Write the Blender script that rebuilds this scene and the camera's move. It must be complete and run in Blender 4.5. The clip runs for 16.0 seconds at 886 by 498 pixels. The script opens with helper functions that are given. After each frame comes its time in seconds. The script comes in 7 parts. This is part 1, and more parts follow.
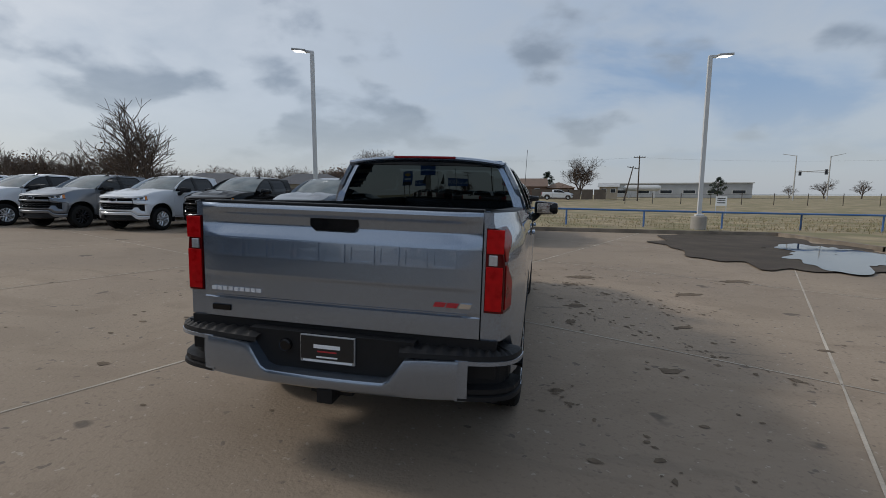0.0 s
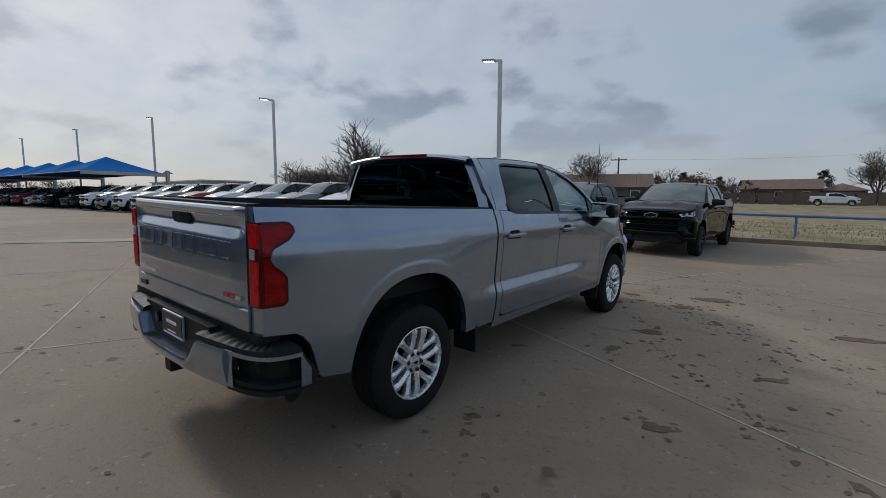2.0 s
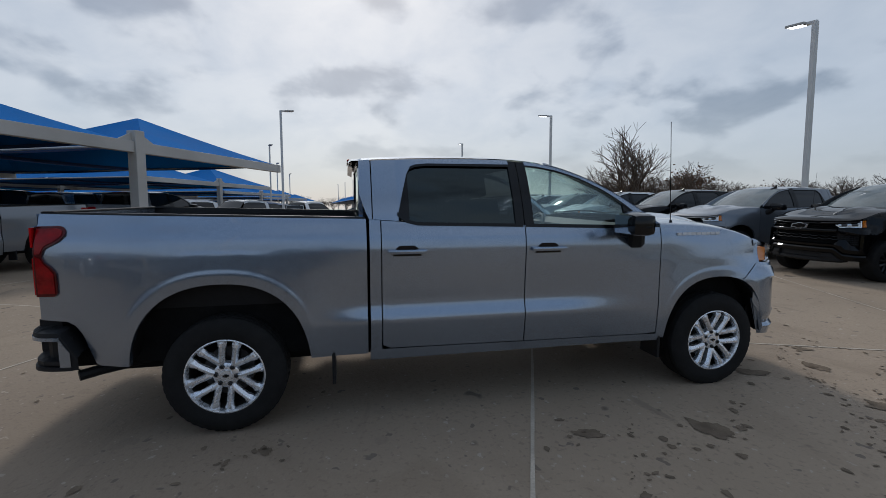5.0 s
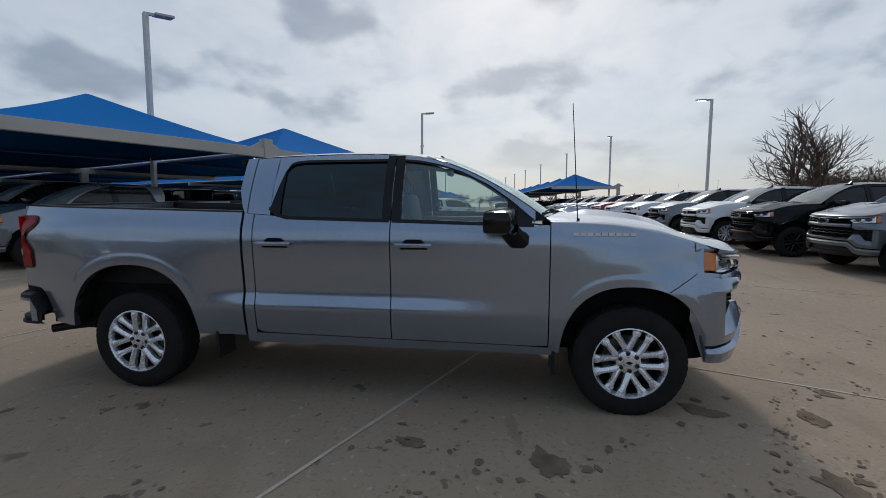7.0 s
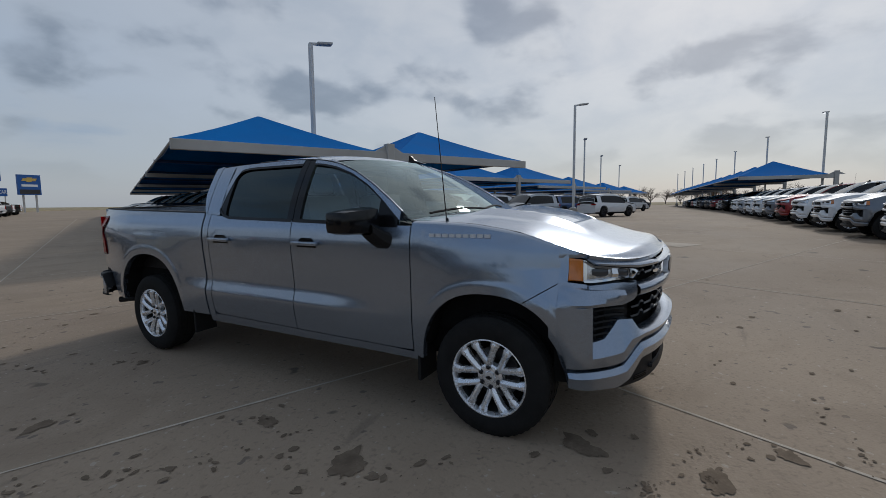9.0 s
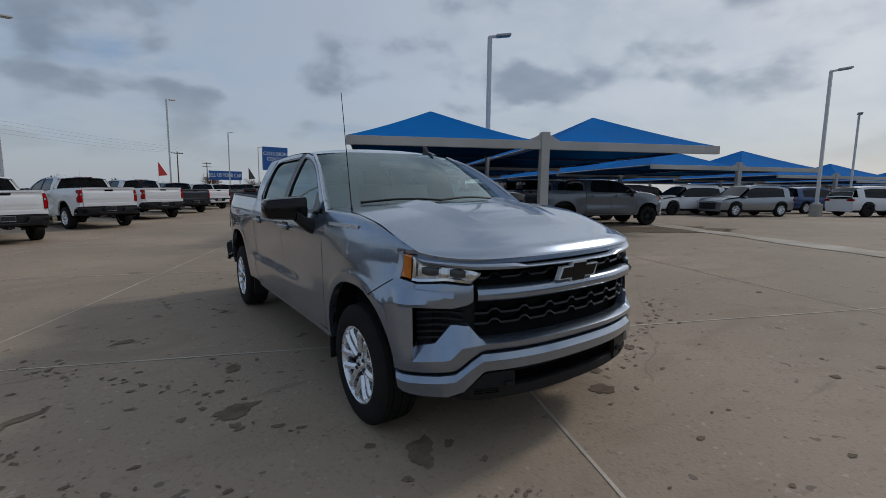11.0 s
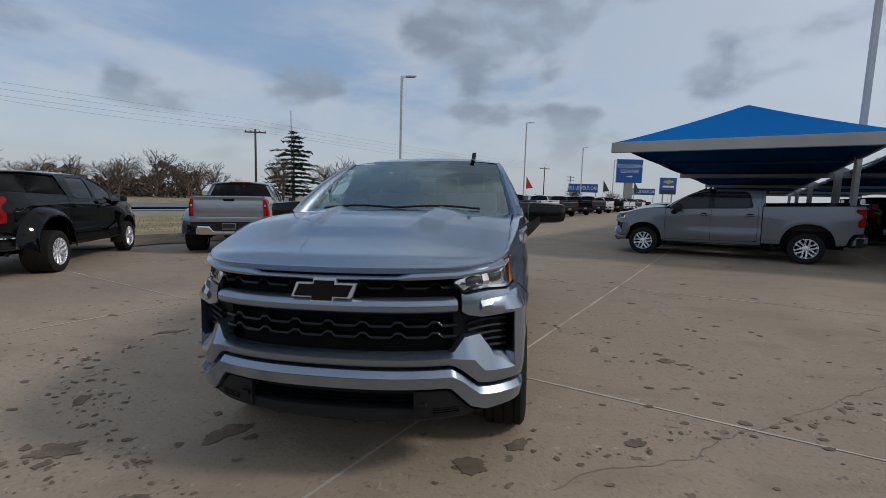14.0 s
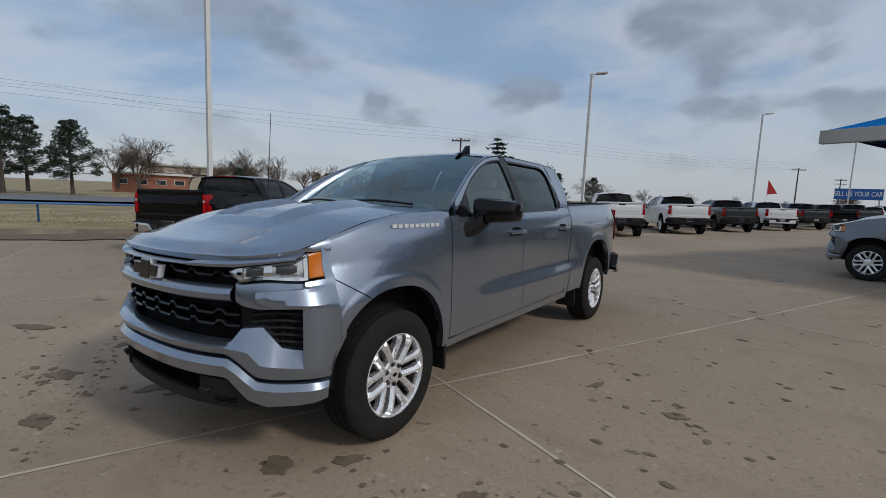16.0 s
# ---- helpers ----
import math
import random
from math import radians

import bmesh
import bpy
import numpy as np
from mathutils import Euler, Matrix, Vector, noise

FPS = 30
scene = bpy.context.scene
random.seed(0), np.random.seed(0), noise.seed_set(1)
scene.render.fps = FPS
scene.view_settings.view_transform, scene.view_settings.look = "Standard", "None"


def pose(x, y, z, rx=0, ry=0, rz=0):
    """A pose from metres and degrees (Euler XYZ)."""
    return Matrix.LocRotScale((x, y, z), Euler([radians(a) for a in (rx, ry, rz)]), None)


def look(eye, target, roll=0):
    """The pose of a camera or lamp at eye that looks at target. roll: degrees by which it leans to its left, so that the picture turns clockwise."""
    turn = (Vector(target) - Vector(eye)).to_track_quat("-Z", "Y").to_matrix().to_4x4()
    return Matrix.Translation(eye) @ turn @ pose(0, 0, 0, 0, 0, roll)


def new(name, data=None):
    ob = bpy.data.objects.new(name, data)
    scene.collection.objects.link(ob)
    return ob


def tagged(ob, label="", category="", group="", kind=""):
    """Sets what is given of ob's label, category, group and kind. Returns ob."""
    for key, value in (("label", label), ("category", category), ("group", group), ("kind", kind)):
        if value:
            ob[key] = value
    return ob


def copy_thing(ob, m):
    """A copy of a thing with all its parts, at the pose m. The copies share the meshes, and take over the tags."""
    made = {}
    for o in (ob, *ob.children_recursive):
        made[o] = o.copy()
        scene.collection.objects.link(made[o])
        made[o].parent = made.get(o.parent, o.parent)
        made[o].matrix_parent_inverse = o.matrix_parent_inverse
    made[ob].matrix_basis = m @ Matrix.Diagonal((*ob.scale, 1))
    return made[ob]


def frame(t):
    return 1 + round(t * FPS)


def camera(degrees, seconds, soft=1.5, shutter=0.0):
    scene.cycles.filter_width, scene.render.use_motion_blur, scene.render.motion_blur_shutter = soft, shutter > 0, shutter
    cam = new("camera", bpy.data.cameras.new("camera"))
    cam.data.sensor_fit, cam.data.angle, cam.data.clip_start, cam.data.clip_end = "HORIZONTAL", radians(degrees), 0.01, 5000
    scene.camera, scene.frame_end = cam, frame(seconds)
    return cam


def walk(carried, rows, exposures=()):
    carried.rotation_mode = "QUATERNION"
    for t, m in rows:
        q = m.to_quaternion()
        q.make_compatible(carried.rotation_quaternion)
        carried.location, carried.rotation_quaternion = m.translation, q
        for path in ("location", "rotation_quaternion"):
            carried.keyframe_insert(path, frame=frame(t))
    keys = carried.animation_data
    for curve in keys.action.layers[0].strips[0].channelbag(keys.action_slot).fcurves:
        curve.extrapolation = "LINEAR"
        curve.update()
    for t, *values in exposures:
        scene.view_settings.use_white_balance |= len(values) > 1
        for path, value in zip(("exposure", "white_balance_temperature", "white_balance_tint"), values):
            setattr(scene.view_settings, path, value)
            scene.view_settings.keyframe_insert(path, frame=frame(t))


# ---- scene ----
cam = camera(88.5, 16.0, soft=0.6)
PATH = [
    (0.0, (1.1950, -5.1714, 1.5158), (0.7470, -3.2372, 1.2746), 0.25),
    (0.5, (1.6998, -4.9603, 1.5072), (1.0063, -3.1000, 1.2657), -0.07),
    (1.0, (2.2183, -4.7340, 1.4846), (1.2976, -2.9738, 1.2516), 0.02),
    (1.5, (2.6797, -4.3997, 1.4798), (1.5574, -2.7595, 1.2553), 0.12),
    (2.0, (3.1061, -4.0201, 1.4730), (1.8065, -2.5166, 1.2480), 0.22),
    (2.5, (3.4172, -3.5718, 1.4625), (1.9598, -2.2207, 1.2381), 0.32),
    (3.0, (3.6675, -3.0887, 1.4543), (2.0656, -1.9104, 1.2413), 0.23),
    (3.5, (3.8084, -2.5828, 1.4475), (2.0795, -1.5981, 1.2450), 0.15),
    (4.0, (3.9532, -2.0718, 1.4448), (2.1202, -1.2940, 1.2575), 0.07),
    (6.5, (4.1999, 0.5466, 1.4351), (2.2133, 0.4011, 1.2554), -0.00),
    (7.0, (4.1404, 1.0685, 1.4294), (2.1730, 0.7595, 1.2453), 0.22),
    (7.5, (4.0452, 1.5747, 1.4239), (2.1139, 1.0873, 1.2442), 0.16),
    (8.0, (3.8854, 2.0666, 1.4338), (2.0103, 1.3952, 1.2516), -0.21),
    (10.5, (2.4550, 4.2315, 1.4560), (1.1683, 2.7181, 1.2238), 0.29),
    (11.0, (2.0233, 4.5110, 1.4652), (0.9440, 2.8451, 1.2206), 0.64),
    (11.5, (1.5412, 4.7164, 1.4750), (0.7027, 2.9175, 1.2286), 0.69),
    (12.0, (1.0481, 4.8146, 1.4793), (0.4606, 2.9184, 1.2359), 0.93),
    (12.5, (0.5377, 4.8824, 1.4908), (0.2005, 2.9256, 1.2523), 1.17),
    (13.0, (0.0225, 4.8891, 1.4945), (-0.0661, 2.9049, 1.2598), 1.20),
    (13.5, (-0.4913, 4.8769, 1.4963), (-0.3420, 2.8956, 1.2673), 1.43),
    (14.0, (-0.9970, 4.8017, 1.4943), (-0.6290, 2.8486, 1.2710), 1.75),
    (14.5, (-1.5023, 4.6636, 1.5036), (-0.9195, 2.7634, 1.2810), 2.16),
    (15.0, (-1.9987, 4.4296, 1.5052), (-1.2024, 2.6086, 1.2821), 2.18),
    (15.5, (-2.4116, 4.1213, 1.4976), (-1.4126, 2.4036, 1.2711), 2.18),
    (16.0, (-2.7606, 3.7632, 1.4909), (-1.5748, 2.1698, 1.2568), 2.38),
]
EXPOSURES = [(0.0, 0.1, 6450, 10), (2.0, -0.06, 6300, 10), (4.0, 0.03, 6250, 10), (7.0, 0.10, 6350, 10), (8.2, -0.10, 6350, 10), (10.5, -0.14, 6300, 10), (12.0, 0.03, 6300, 10), (14.0, 0.1, 6400, 10), (16.0, 0.12, 6450, 10)]
walk(cam, [(t, look(eye, target, roll)) for t, eye, target, roll in PATH], EXPOSURES)

# ---- world, sun and exposure ----
SUN_EL, SUN_AZ = radians(36), radians(270)     # the sun stands over the -x side
world = bpy.data.worlds.new("world")
scene.world = world
world.use_nodes = True
wn, wl = world.node_tree.nodes, world.node_tree.links
wn.clear()


def wnode(kind, **values):
    n = wn.new(kind)
    for key, value in values.items():
        n.inputs[key].default_value = value
    return n


def wmath(op, a, b=None):
    n = wn.new("ShaderNodeMath")
    n.operation = op
    for i, v in enumerate((a, b)):
        if v is None:
            continue
        if isinstance(v, (int, float)):
            n.inputs[i].default_value = v
        else:
            wl.new(v, n.inputs[i])
    return n.outputs[0]


def wmix(fac, a, b):
    n = wn.new("ShaderNodeMix")
    n.data_type = "RGBA"
    for socket, v in ((n.inputs[0], fac), (n.inputs[6], a), (n.inputs[7], b)):
        if isinstance(v, (int, float, tuple)):
            socket.default_value = v
        else:
            wl.new(v, socket)
    return n.outputs[2]


def wramp(v, lo, hi):
    n = wn.new("ShaderNodeMapRange")
    n.interpolation_type = "SMOOTHSTEP"
    wl.new(v, n.inputs[0])
    n.inputs[1].default_value, n.inputs[2].default_value = lo, hi
    return n.outputs[0]


sky = wn.new("ShaderNodeTexSky")
sky.sky_type, sky.sun_disc, sky.sun_elevation, sky.sun_rotation = "NISHITA", False, SUN_EL, SUN_AZ
sky.air_density, sky.dust_density, sky.ozone_density = 1.0, 1.5, 1.0
way = wn.new("ShaderNodeTexCoord").outputs["Generated"]
parts = wn.new("ShaderNodeSeparateXYZ")
wl.new(way, parts.inputs[0])
up = wmath("MAXIMUM", parts.outputs[2], 0.0)
# clouds lie on a flat layer overhead
flat = wmath("ADD", up, 0.16)
lay = wn.new("ShaderNodeCombineXYZ")
wl.new(wmath("DIVIDE", parts.outputs[0], flat), lay.inputs[0])
wl.new(wmath("DIVIDE", parts.outputs[1], flat), lay.inputs[1])


lower = wmath("ADD", up, 0.42)      # the lower clouds show their sides towards the horizon
lay_low = wn.new("ShaderNodeCombineXYZ")
wl.new(wmath("DIVIDE", parts.outputs[0], lower), lay_low.inputs[0])
wl.new(wmath("DIVIDE", parts.outputs[1], lower), lay_low.inputs[1])
wl.new(wmath("MULTIPLY", up, 1.1), lay_low.inputs[2])


def cloud(scale, detail, rough, shift, warp=0.4, layer=lay):
    m = wn.new("ShaderNodeMapping")
    m.inputs["Location"].default_value = shift
    wl.new(layer.outputs[0], m.inputs[0])
    n = wnode("ShaderNodeTexNoise", Scale=scale, Detail=detail, Roughness=rough, Distortion=warp)
    wl.new(m.outputs[0], n.inputs["Vector"])
    return n.outputs[0]


high = cloud(0.55, 6, 0.55, (3.1, 1.7, 0.0))
puffs = cloud(3.5, 5, 0.42, (7.3, 4.1, 2.0), 0.1, lay_low)
fine = cloud(4.5, 6, 0.55, (1.3, 9.1, 5.0), 0.3, lay_low)
# thin bright layer with rifts of blue, and darker grey clouds below it
side = wmath("MULTIPLY", parts.outputs[0], -1.0)
glare = wramp(wmath("ADD", wmath("MULTIPLY", side, 0.81), wmath("MULTIPLY", up, 0.59)), 0.1, 1.0)
bright = wmix(glare, (0.66, 0.79, 0.97, 1), (1.02, 1.06, 1.10, 1))
veil = wmix(wramp(fine, 0.3, 0.75), bright, (0.76, 0.845, 0.95, 1))
vault = wmix(wramp(wmath("ADD", wmath("ADD", high, wmath("MULTIPLY", side, 0.05)), wmath("MULTIPLY", glare, 0.25)), 0.37, 0.53), (0.40, 0.58, 0.86, 1), veil)
grey = wramp(wmath("ADD", puffs, wmath("MULTIPLY", fine, 0.22)), 0.625, 0.775)
clouded = wmix(wmath("MULTIPLY", grey, 0.92), vault, wmix(wramp(fine, 0.35, 0.65), (0.47, 0.545, 0.65, 1), (0.36, 0.43, 0.53, 1)))
low = wramp(up, 0.0, 0.22)
hazy = wmix(low, (0.73, 0.795, 0.875, 1), clouded)
back = wn.new("ShaderNodeBackground")
wl.new(hazy, back.inputs[0])
back.inputs[1].default_value = 0.47
rest = wn.new("ShaderNodeBackground")
wl.new(sky.outputs[0], rest.inputs[0])
rest.inputs[1].default_value = 0.02
both = wn.new("ShaderNodeAddShader")
wl.new(back.outputs[0], both.inputs[0])
wl.new(rest.outputs[0], both.inputs[1])
wl.new(both.outputs[0], wn.new("ShaderNodeOutputWorld").inputs[0])

sun = new("sun", bpy.data.lights.new("sun", "SUN"))
sun.data.energy, sun.data.angle, sun.data.color = 1.2, radians(8.0), (1.0, 0.95, 0.88)
sun.matrix_world = look((-math.cos(SUN_EL) * 50, 0, math.sin(SUN_EL) * 50), (0, 0, 0))
scene.view_settings.exposure = 0.0


# ---- materials ----
def mat(name, base, rough=0.5, metal=0.0, var=0.12, scale=4.0, bump=0.0, grain=60.0, coat=0.0, spec=0.5, second=None, spread=(0.45, 0.6), glow=0.0, random=0.0, stretch=(1, 1, 1)):
    """A surface with variation at two scales. second: another colour that shows in patches."""
    m = bpy.data.materials.new(name)
    m.use_nodes = True
    nodes, links = m.node_tree.nodes, m.node_tree.links
    p = nodes["Principled BSDF"]
    at = nodes.new("ShaderNodeTexCoord").outputs["Object"]
    if stretch != (1, 1, 1):
        mp = nodes.new("ShaderNodeMapping")
        mp.inputs["Scale"].default_value = stretch
        links.new(at, mp.inputs[0])
        at = mp.outputs[0]
    def noise_of(s, d=4):
        n = nodes.new("ShaderNodeTexNoise")
        n.inputs["Scale"].default_value, n.inputs["Detail"].default_value = s, d
        links.new(at, n.inputs["Vector"])
        return n.outputs[0]
    def mixed(fac, a, b):
        n = nodes.new("ShaderNodeMix")
        n.data_type = "RGBA"
        for socket, v in ((n.inputs[0], fac), (n.inputs[6], a), (n.inputs[7], b)):
            if isinstance(v, (int, float, tuple)):
                socket.default_value = v
            else:
                links.new(v, socket)
        return n.outputs[2]
    def ranged(v, a, b, c, d):
        n = nodes.new("ShaderNodeMapRange")
        links.new(v, n.inputs[0])
        for i, x in enumerate((a, b, c, d)):
            n.inputs[i + 1].default_value = x
        return n.outputs[0]
    big, small = noise_of(scale), noise_of(grain, 3)
    lo = tuple(max(0.0, c * (1 - var)) for c in base) + (1,)
    hi = tuple(min(1.0, c * (1 + var)) for c in base) + (1,)
    colour = mixed(ranged(big, 0.3, 0.7, 0, 1), lo, hi)
    colour = mixed(ranged(small, 0.35, 0.65, 0, 0.5), colour, tuple(c * (1 - var * 0.8) for c in base) + (1,))
    if second:
        patch = noise_of(scale * 0.37, 6)
        colour = mixed(ranged(patch, spread[0], spread[1], 0, 1), colour, tuple(second) + (1,))
    if random:
        info = nodes.new("ShaderNodeObjectInfo").outputs["Random"]
        hsv = nodes.new("ShaderNodeHueSaturation")
        links.new(ranged(info, 0, 1, 1 - random, 1 + random), hsv.inputs["Value"])
        links.new(colour, hsv.inputs["Color"])
        colour = hsv.outputs[0]
    links.new(colour, p.inputs["Base Color"])
    links.new(ranged(big, 0.3, 0.7, max(0.0, rough - 0.06), min(1.0, rough + 0.06)), p.inputs["Roughness"])
    p.inputs["Metallic"].default_value = metal
    p.inputs["Specular IOR Level"].default_value = spec
    if coat:
        p.inputs["Coat Weight"].default_value, p.inputs["Coat Roughness"].default_value = coat, 0.02
    if bump:
        b = nodes.new("ShaderNodeBump")
        b.inputs["Strength"].default_value, b.inputs["Distance"].default_value = bump, 0.01
        links.new(small, b.inputs["Height"])
        links.new(b.outputs[0], p.inputs["Normal"])
    if glow:
        p.inputs["Emission Color"].default_value, p.inputs["Emission Strength"].default_value = (*base, 1), glow
    return m


def glass(name, tint, gloss, rough=0.0):
    """Window glass: a clear, tinted sheet under a mirror-like coat that grows towards grazing views."""
    m = bpy.data.materials.new(name)
    m.use_nodes = True
    nodes, links = m.node_tree.nodes, m.node_tree.links
    nodes.remove(nodes["Principled BSDF"])
    see, shine, both = nodes.new("ShaderNodeBsdfTransparent"), nodes.new("ShaderNodeBsdfGlossy"), nodes.new("ShaderNodeMixShader")
    see.inputs[0].default_value = (*tint, 1)
    shine.inputs["Roughness"].default_value, shine.inputs["Color"].default_value = rough, (0.86, 1.0, 0.99, 1)
    weight, power, grow = nodes.new("ShaderNodeLayerWeight"), nodes.new("ShaderNodeMath"), nodes.new("ShaderNodeMapRange")
    weight.inputs[0].default_value = 0.5
    power.operation = "POWER"
    power.inputs[1].default_value = 4.5
    grow.inputs[3].default_value, grow.inputs[4].default_value = gloss, 1.0
    links.new(weight.outputs["Facing"], power.inputs[0])
    links.new(power.outputs[0], grow.inputs[0])
    links.new(grow.outputs[0], both.inputs[0])
    links.new(see.outputs[0], both.inputs[1])
    links.new(shine.outputs[0], both.inputs[2])
    links.new(both.outputs[0], nodes["Material Output"].inputs[0])
    return m


def concrete():
    """Tan lot concrete: mottled, with small dark spots, drip marks and broad stains."""
    m = mat("lot_concrete", (0.368, 0.288, 0.211), 0.75, 0, 0.16, 0.35, 0.5, 45, spec=0.15, second=(0.276, 0.216, 0.160), spread=(0.42, 0.72))
    nodes, links = m.node_tree.nodes, m.node_tree.links
    p = nodes["Principled BSDF"]
    colour = p.inputs["Base Color"].links[0].from_socket
    at = nodes.new("ShaderNodeTexCoord").outputs["Object"]
    def chain(scale, lo, hi, detail, amount, tone, gate=None, stretch=(1, 1, 1), turn=0.0, warp=0.0):
        nonlocal colour
        mp = nodes.new("ShaderNodeMapping")
        mp.inputs["Scale"].default_value, mp.inputs["Rotation"].default_value = stretch, (0, 0, turn)
        links.new(at, mp.inputs[0])
        n = nodes.new("ShaderNodeTexNoise")
        n.inputs["Scale"].default_value, n.inputs["Detail"].default_value, n.inputs["Distortion"].default_value = scale, detail, warp
        links.new(mp.outputs[0], n.inputs["Vector"])
        r = nodes.new("ShaderNodeMapRange")
        links.new(n.outputs[0], r.inputs[0])
        r.inputs[1].default_value, r.inputs[2].default_value, r.inputs[4].default_value = lo, hi, amount
        out = r.outputs[0]
        if gate is not None:
            g = nodes.new("ShaderNodeMath")
            g.operation = "MULTIPLY"
            links.new(out, g.inputs[0])
            links.new(gate, g.inputs[1])
            out = g.outputs[0]
        x = nodes.new("ShaderNodeMix")
        x.data_type = "RGBA"
        links.new(out, x.inputs[0])
        links.new(colour, x.inputs[6])
        x.inputs[7].default_value = (*tone, 1)
        colour = x.outputs[2]
        return r.outputs[0]
    field = chain(0.22, 0.40, 0.62, 3, 0.25, (0.25, 0.195, 0.15))
    chain(4.2, 0.665, 0.70, 2, 0.75, (0.12, 0.10, 0.085), field)
    chain(1.9, 0.70, 0.73, 3, 0.9, (0.13, 0.105, 0.085))
    chain(9.0, 0.69, 0.72, 2, 0.8, (0.15, 0.12, 0.10))
    chain(1.3, 0.66, 0.74, 5, 0.45, (0.17, 0.14, 0.11), None, (0.35, 2.2, 1), 0.4, 1.0)
    chain(26.0, 0.56, 0.68, 4, 0.45, (0.20, 0.155, 0.115))
    chain(17.0, 0.69, 0.71, 2, 0.55, (0.46, 0.40, 0.33))
    chain(0.7, 0.52, 0.66, 6, 0.35, (0.23, 0.175, 0.125), None, (1, 1.6, 1), 0.4, 1.5)
    links.new(colour, p.inputs["Base Color"])
    return m


CONCRETE = concrete()
SEAL = mat("joint_sealant", (0.53, 0.46, 0.375), 0.8, 0, 0.35, 2.0, 0.2, spec=0.1)
CRACK = mat("tar_crack", (0.22, 0.175, 0.13), 0.7, 0, 0.2, 3.0)
STAIN = mat("damp_stain", (0.19, 0.147, 0.108), 0.85, 0, 0.3, 9.0, 0.15, spec=0.04)
PALE = mat("pale_concrete", (0.50, 0.435, 0.36), 0.8, 0, 0.25, 1.2, 0.2, second=(0.36, 0.29, 0.22), spec=0.1)
CURB = mat("kerb_concrete", (0.28, 0.23, 0.175), 0.8, 0, 0.3, 2.0, 0.4, second=(0.15, 0.12, 0.09), spread=(0.4, 0.62))
GRASS = mat("dormant_grass", (0.36, 0.28, 0.165), 0.9, 0, 0.4, 0.9, 0.6, 30, second=(0.215, 0.185, 0.085), spread=(0.44, 0.60))
BLADE = mat("grass_blades", (0.33, 0.265, 0.15), 0.9, 0, 0.2, 0.6, second=(0.27, 0.225, 0.115))
ASPHALT = mat("road_asphalt", (0.16, 0.16, 0.165), 0.75, 0, 0.15, 0.3, 0.3)
MUD = mat("wet_silt", (0.105, 0.086, 0.069), 0.8, 0, 0.3, 1.1, 0.3, spec=0.06)
WATER = mat("puddle_water", (0.03, 0.03, 0.03), 0.03, 0, 0.1, 2.0, spec=0.6)
STEEL_WHITE = mat("white_painted_steel", (0.62, 0.62, 0.61), 0.45, 0, 0.08, 1.5)
STEEL_GREY = mat("grey_painted_steel", (0.47, 0.46, 0.44), 0.5, 0, 0.10, 0.7, second=(0.36, 0.35, 0.33))
RAIL_BLUE = mat("blue_painted_rail", (0.07, 0.17, 0.40), 0.45, 0, 0.2, 3.0)
FABRIC = mat("blue_shade_cloth", (0.003, 0.135, 0.42), 0.95, 0, 0.08, 0.8, 0.3, 220, spec=0.05)
FABRIC_EDGE = mat("navy_shade_hem", (0.012, 0.04, 0.13), 0.7, 0, 0.1, 2.0)
LENS_OFF = mat("unlit_lamp_lens", (0.30, 0.31, 0.32), 0.3, 0, 0.05, 5.0)
LENS = mat("lamp_lens", (0.9, 0.92, 0.95), 0.3, 0, 0.02, 5.0, glow=3.0)
WIRE = mat("weathered_cable", (0.20, 0.21, 0.23), 0.7, 0, 0.1, 1.0)
DARK_METAL = mat("dark_metal", (0.05, 0.05, 0.055), 0.5, 0.5, 0.2, 4.0)
BARK = mat("bark", (0.075, 0.06, 0.05), 0.9, 0, 0.3, 5.0, 0.6, 40)
TWIG = mat("bare_twigs", (0.105, 0.075, 0.058), 0.9, 0, 0.3, 2.0)
RUSSET = mat("dry_oak_leaves", (0.17, 0.095, 0.055), 0.85, 0, 0.35, 1.0)
NEEDLE = mat("conifer_needles", (0.028, 0.048, 0.025), 0.8, 0, 0.4, 0.8)
BRICK = mat("red_brick", (0.30, 0.13, 0.085), 0.85, 0, 0.2, 1.5, 0.3)
HOUSE_BRICK = mat("brown_brick", (0.17, 0.105, 0.075), 0.85, 0, 0.2, 1.5, 0.3)
ROOF_BROWN = mat("brown_shingle", (0.20, 0.135, 0.10), 0.85, 0, 0.2, 2.0, 0.3)
ROOF_GREY = mat("grey_shingle", (0.12, 0.12, 0.125), 0.85, 0, 0.2, 2.0, 0.3)
TAN_WALL = mat("tan_wall", (0.38, 0.33, 0.26), 0.8, 0, 0.1, 0.5)
METAL_WALL = mat("ribbed_metal_wall", (0.36, 0.37, 0.38), 0.5, 0.2, 0.12, 0.4)
WOOD_FENCE = mat("weathered_fence", (0.13, 0.105, 0.085), 0.9, 0, 0.25, 0.7, 0.3)
POLE_WOOD = mat("creosoted_pole", (0.085, 0.065, 0.05), 0.85, 0, 0.25, 1.0, 0.4)
SIGN_BLUE = mat("blue_sign_face", (0.012, 0.10, 0.36), 0.4, 0, 0.05, 1.0)
SIGN_WHITE = mat("white_sign_lettering", (0.80, 0.82, 0.84), 0.5, 0, 0.04, 1.0)
GOLD = mat("gold_sign_shape", (0.62, 0.42, 0.10), 0.4, 0, 0.1, 2.0)
FLAG_RED = mat("red_flag_cloth", (0.45, 0.03, 0.03), 0.8, 0, 0.1, 2.0)
PANE = mat("window_pane_far", (0.02, 0.025, 0.03), 0.08, 0, 0.2, 1.0)
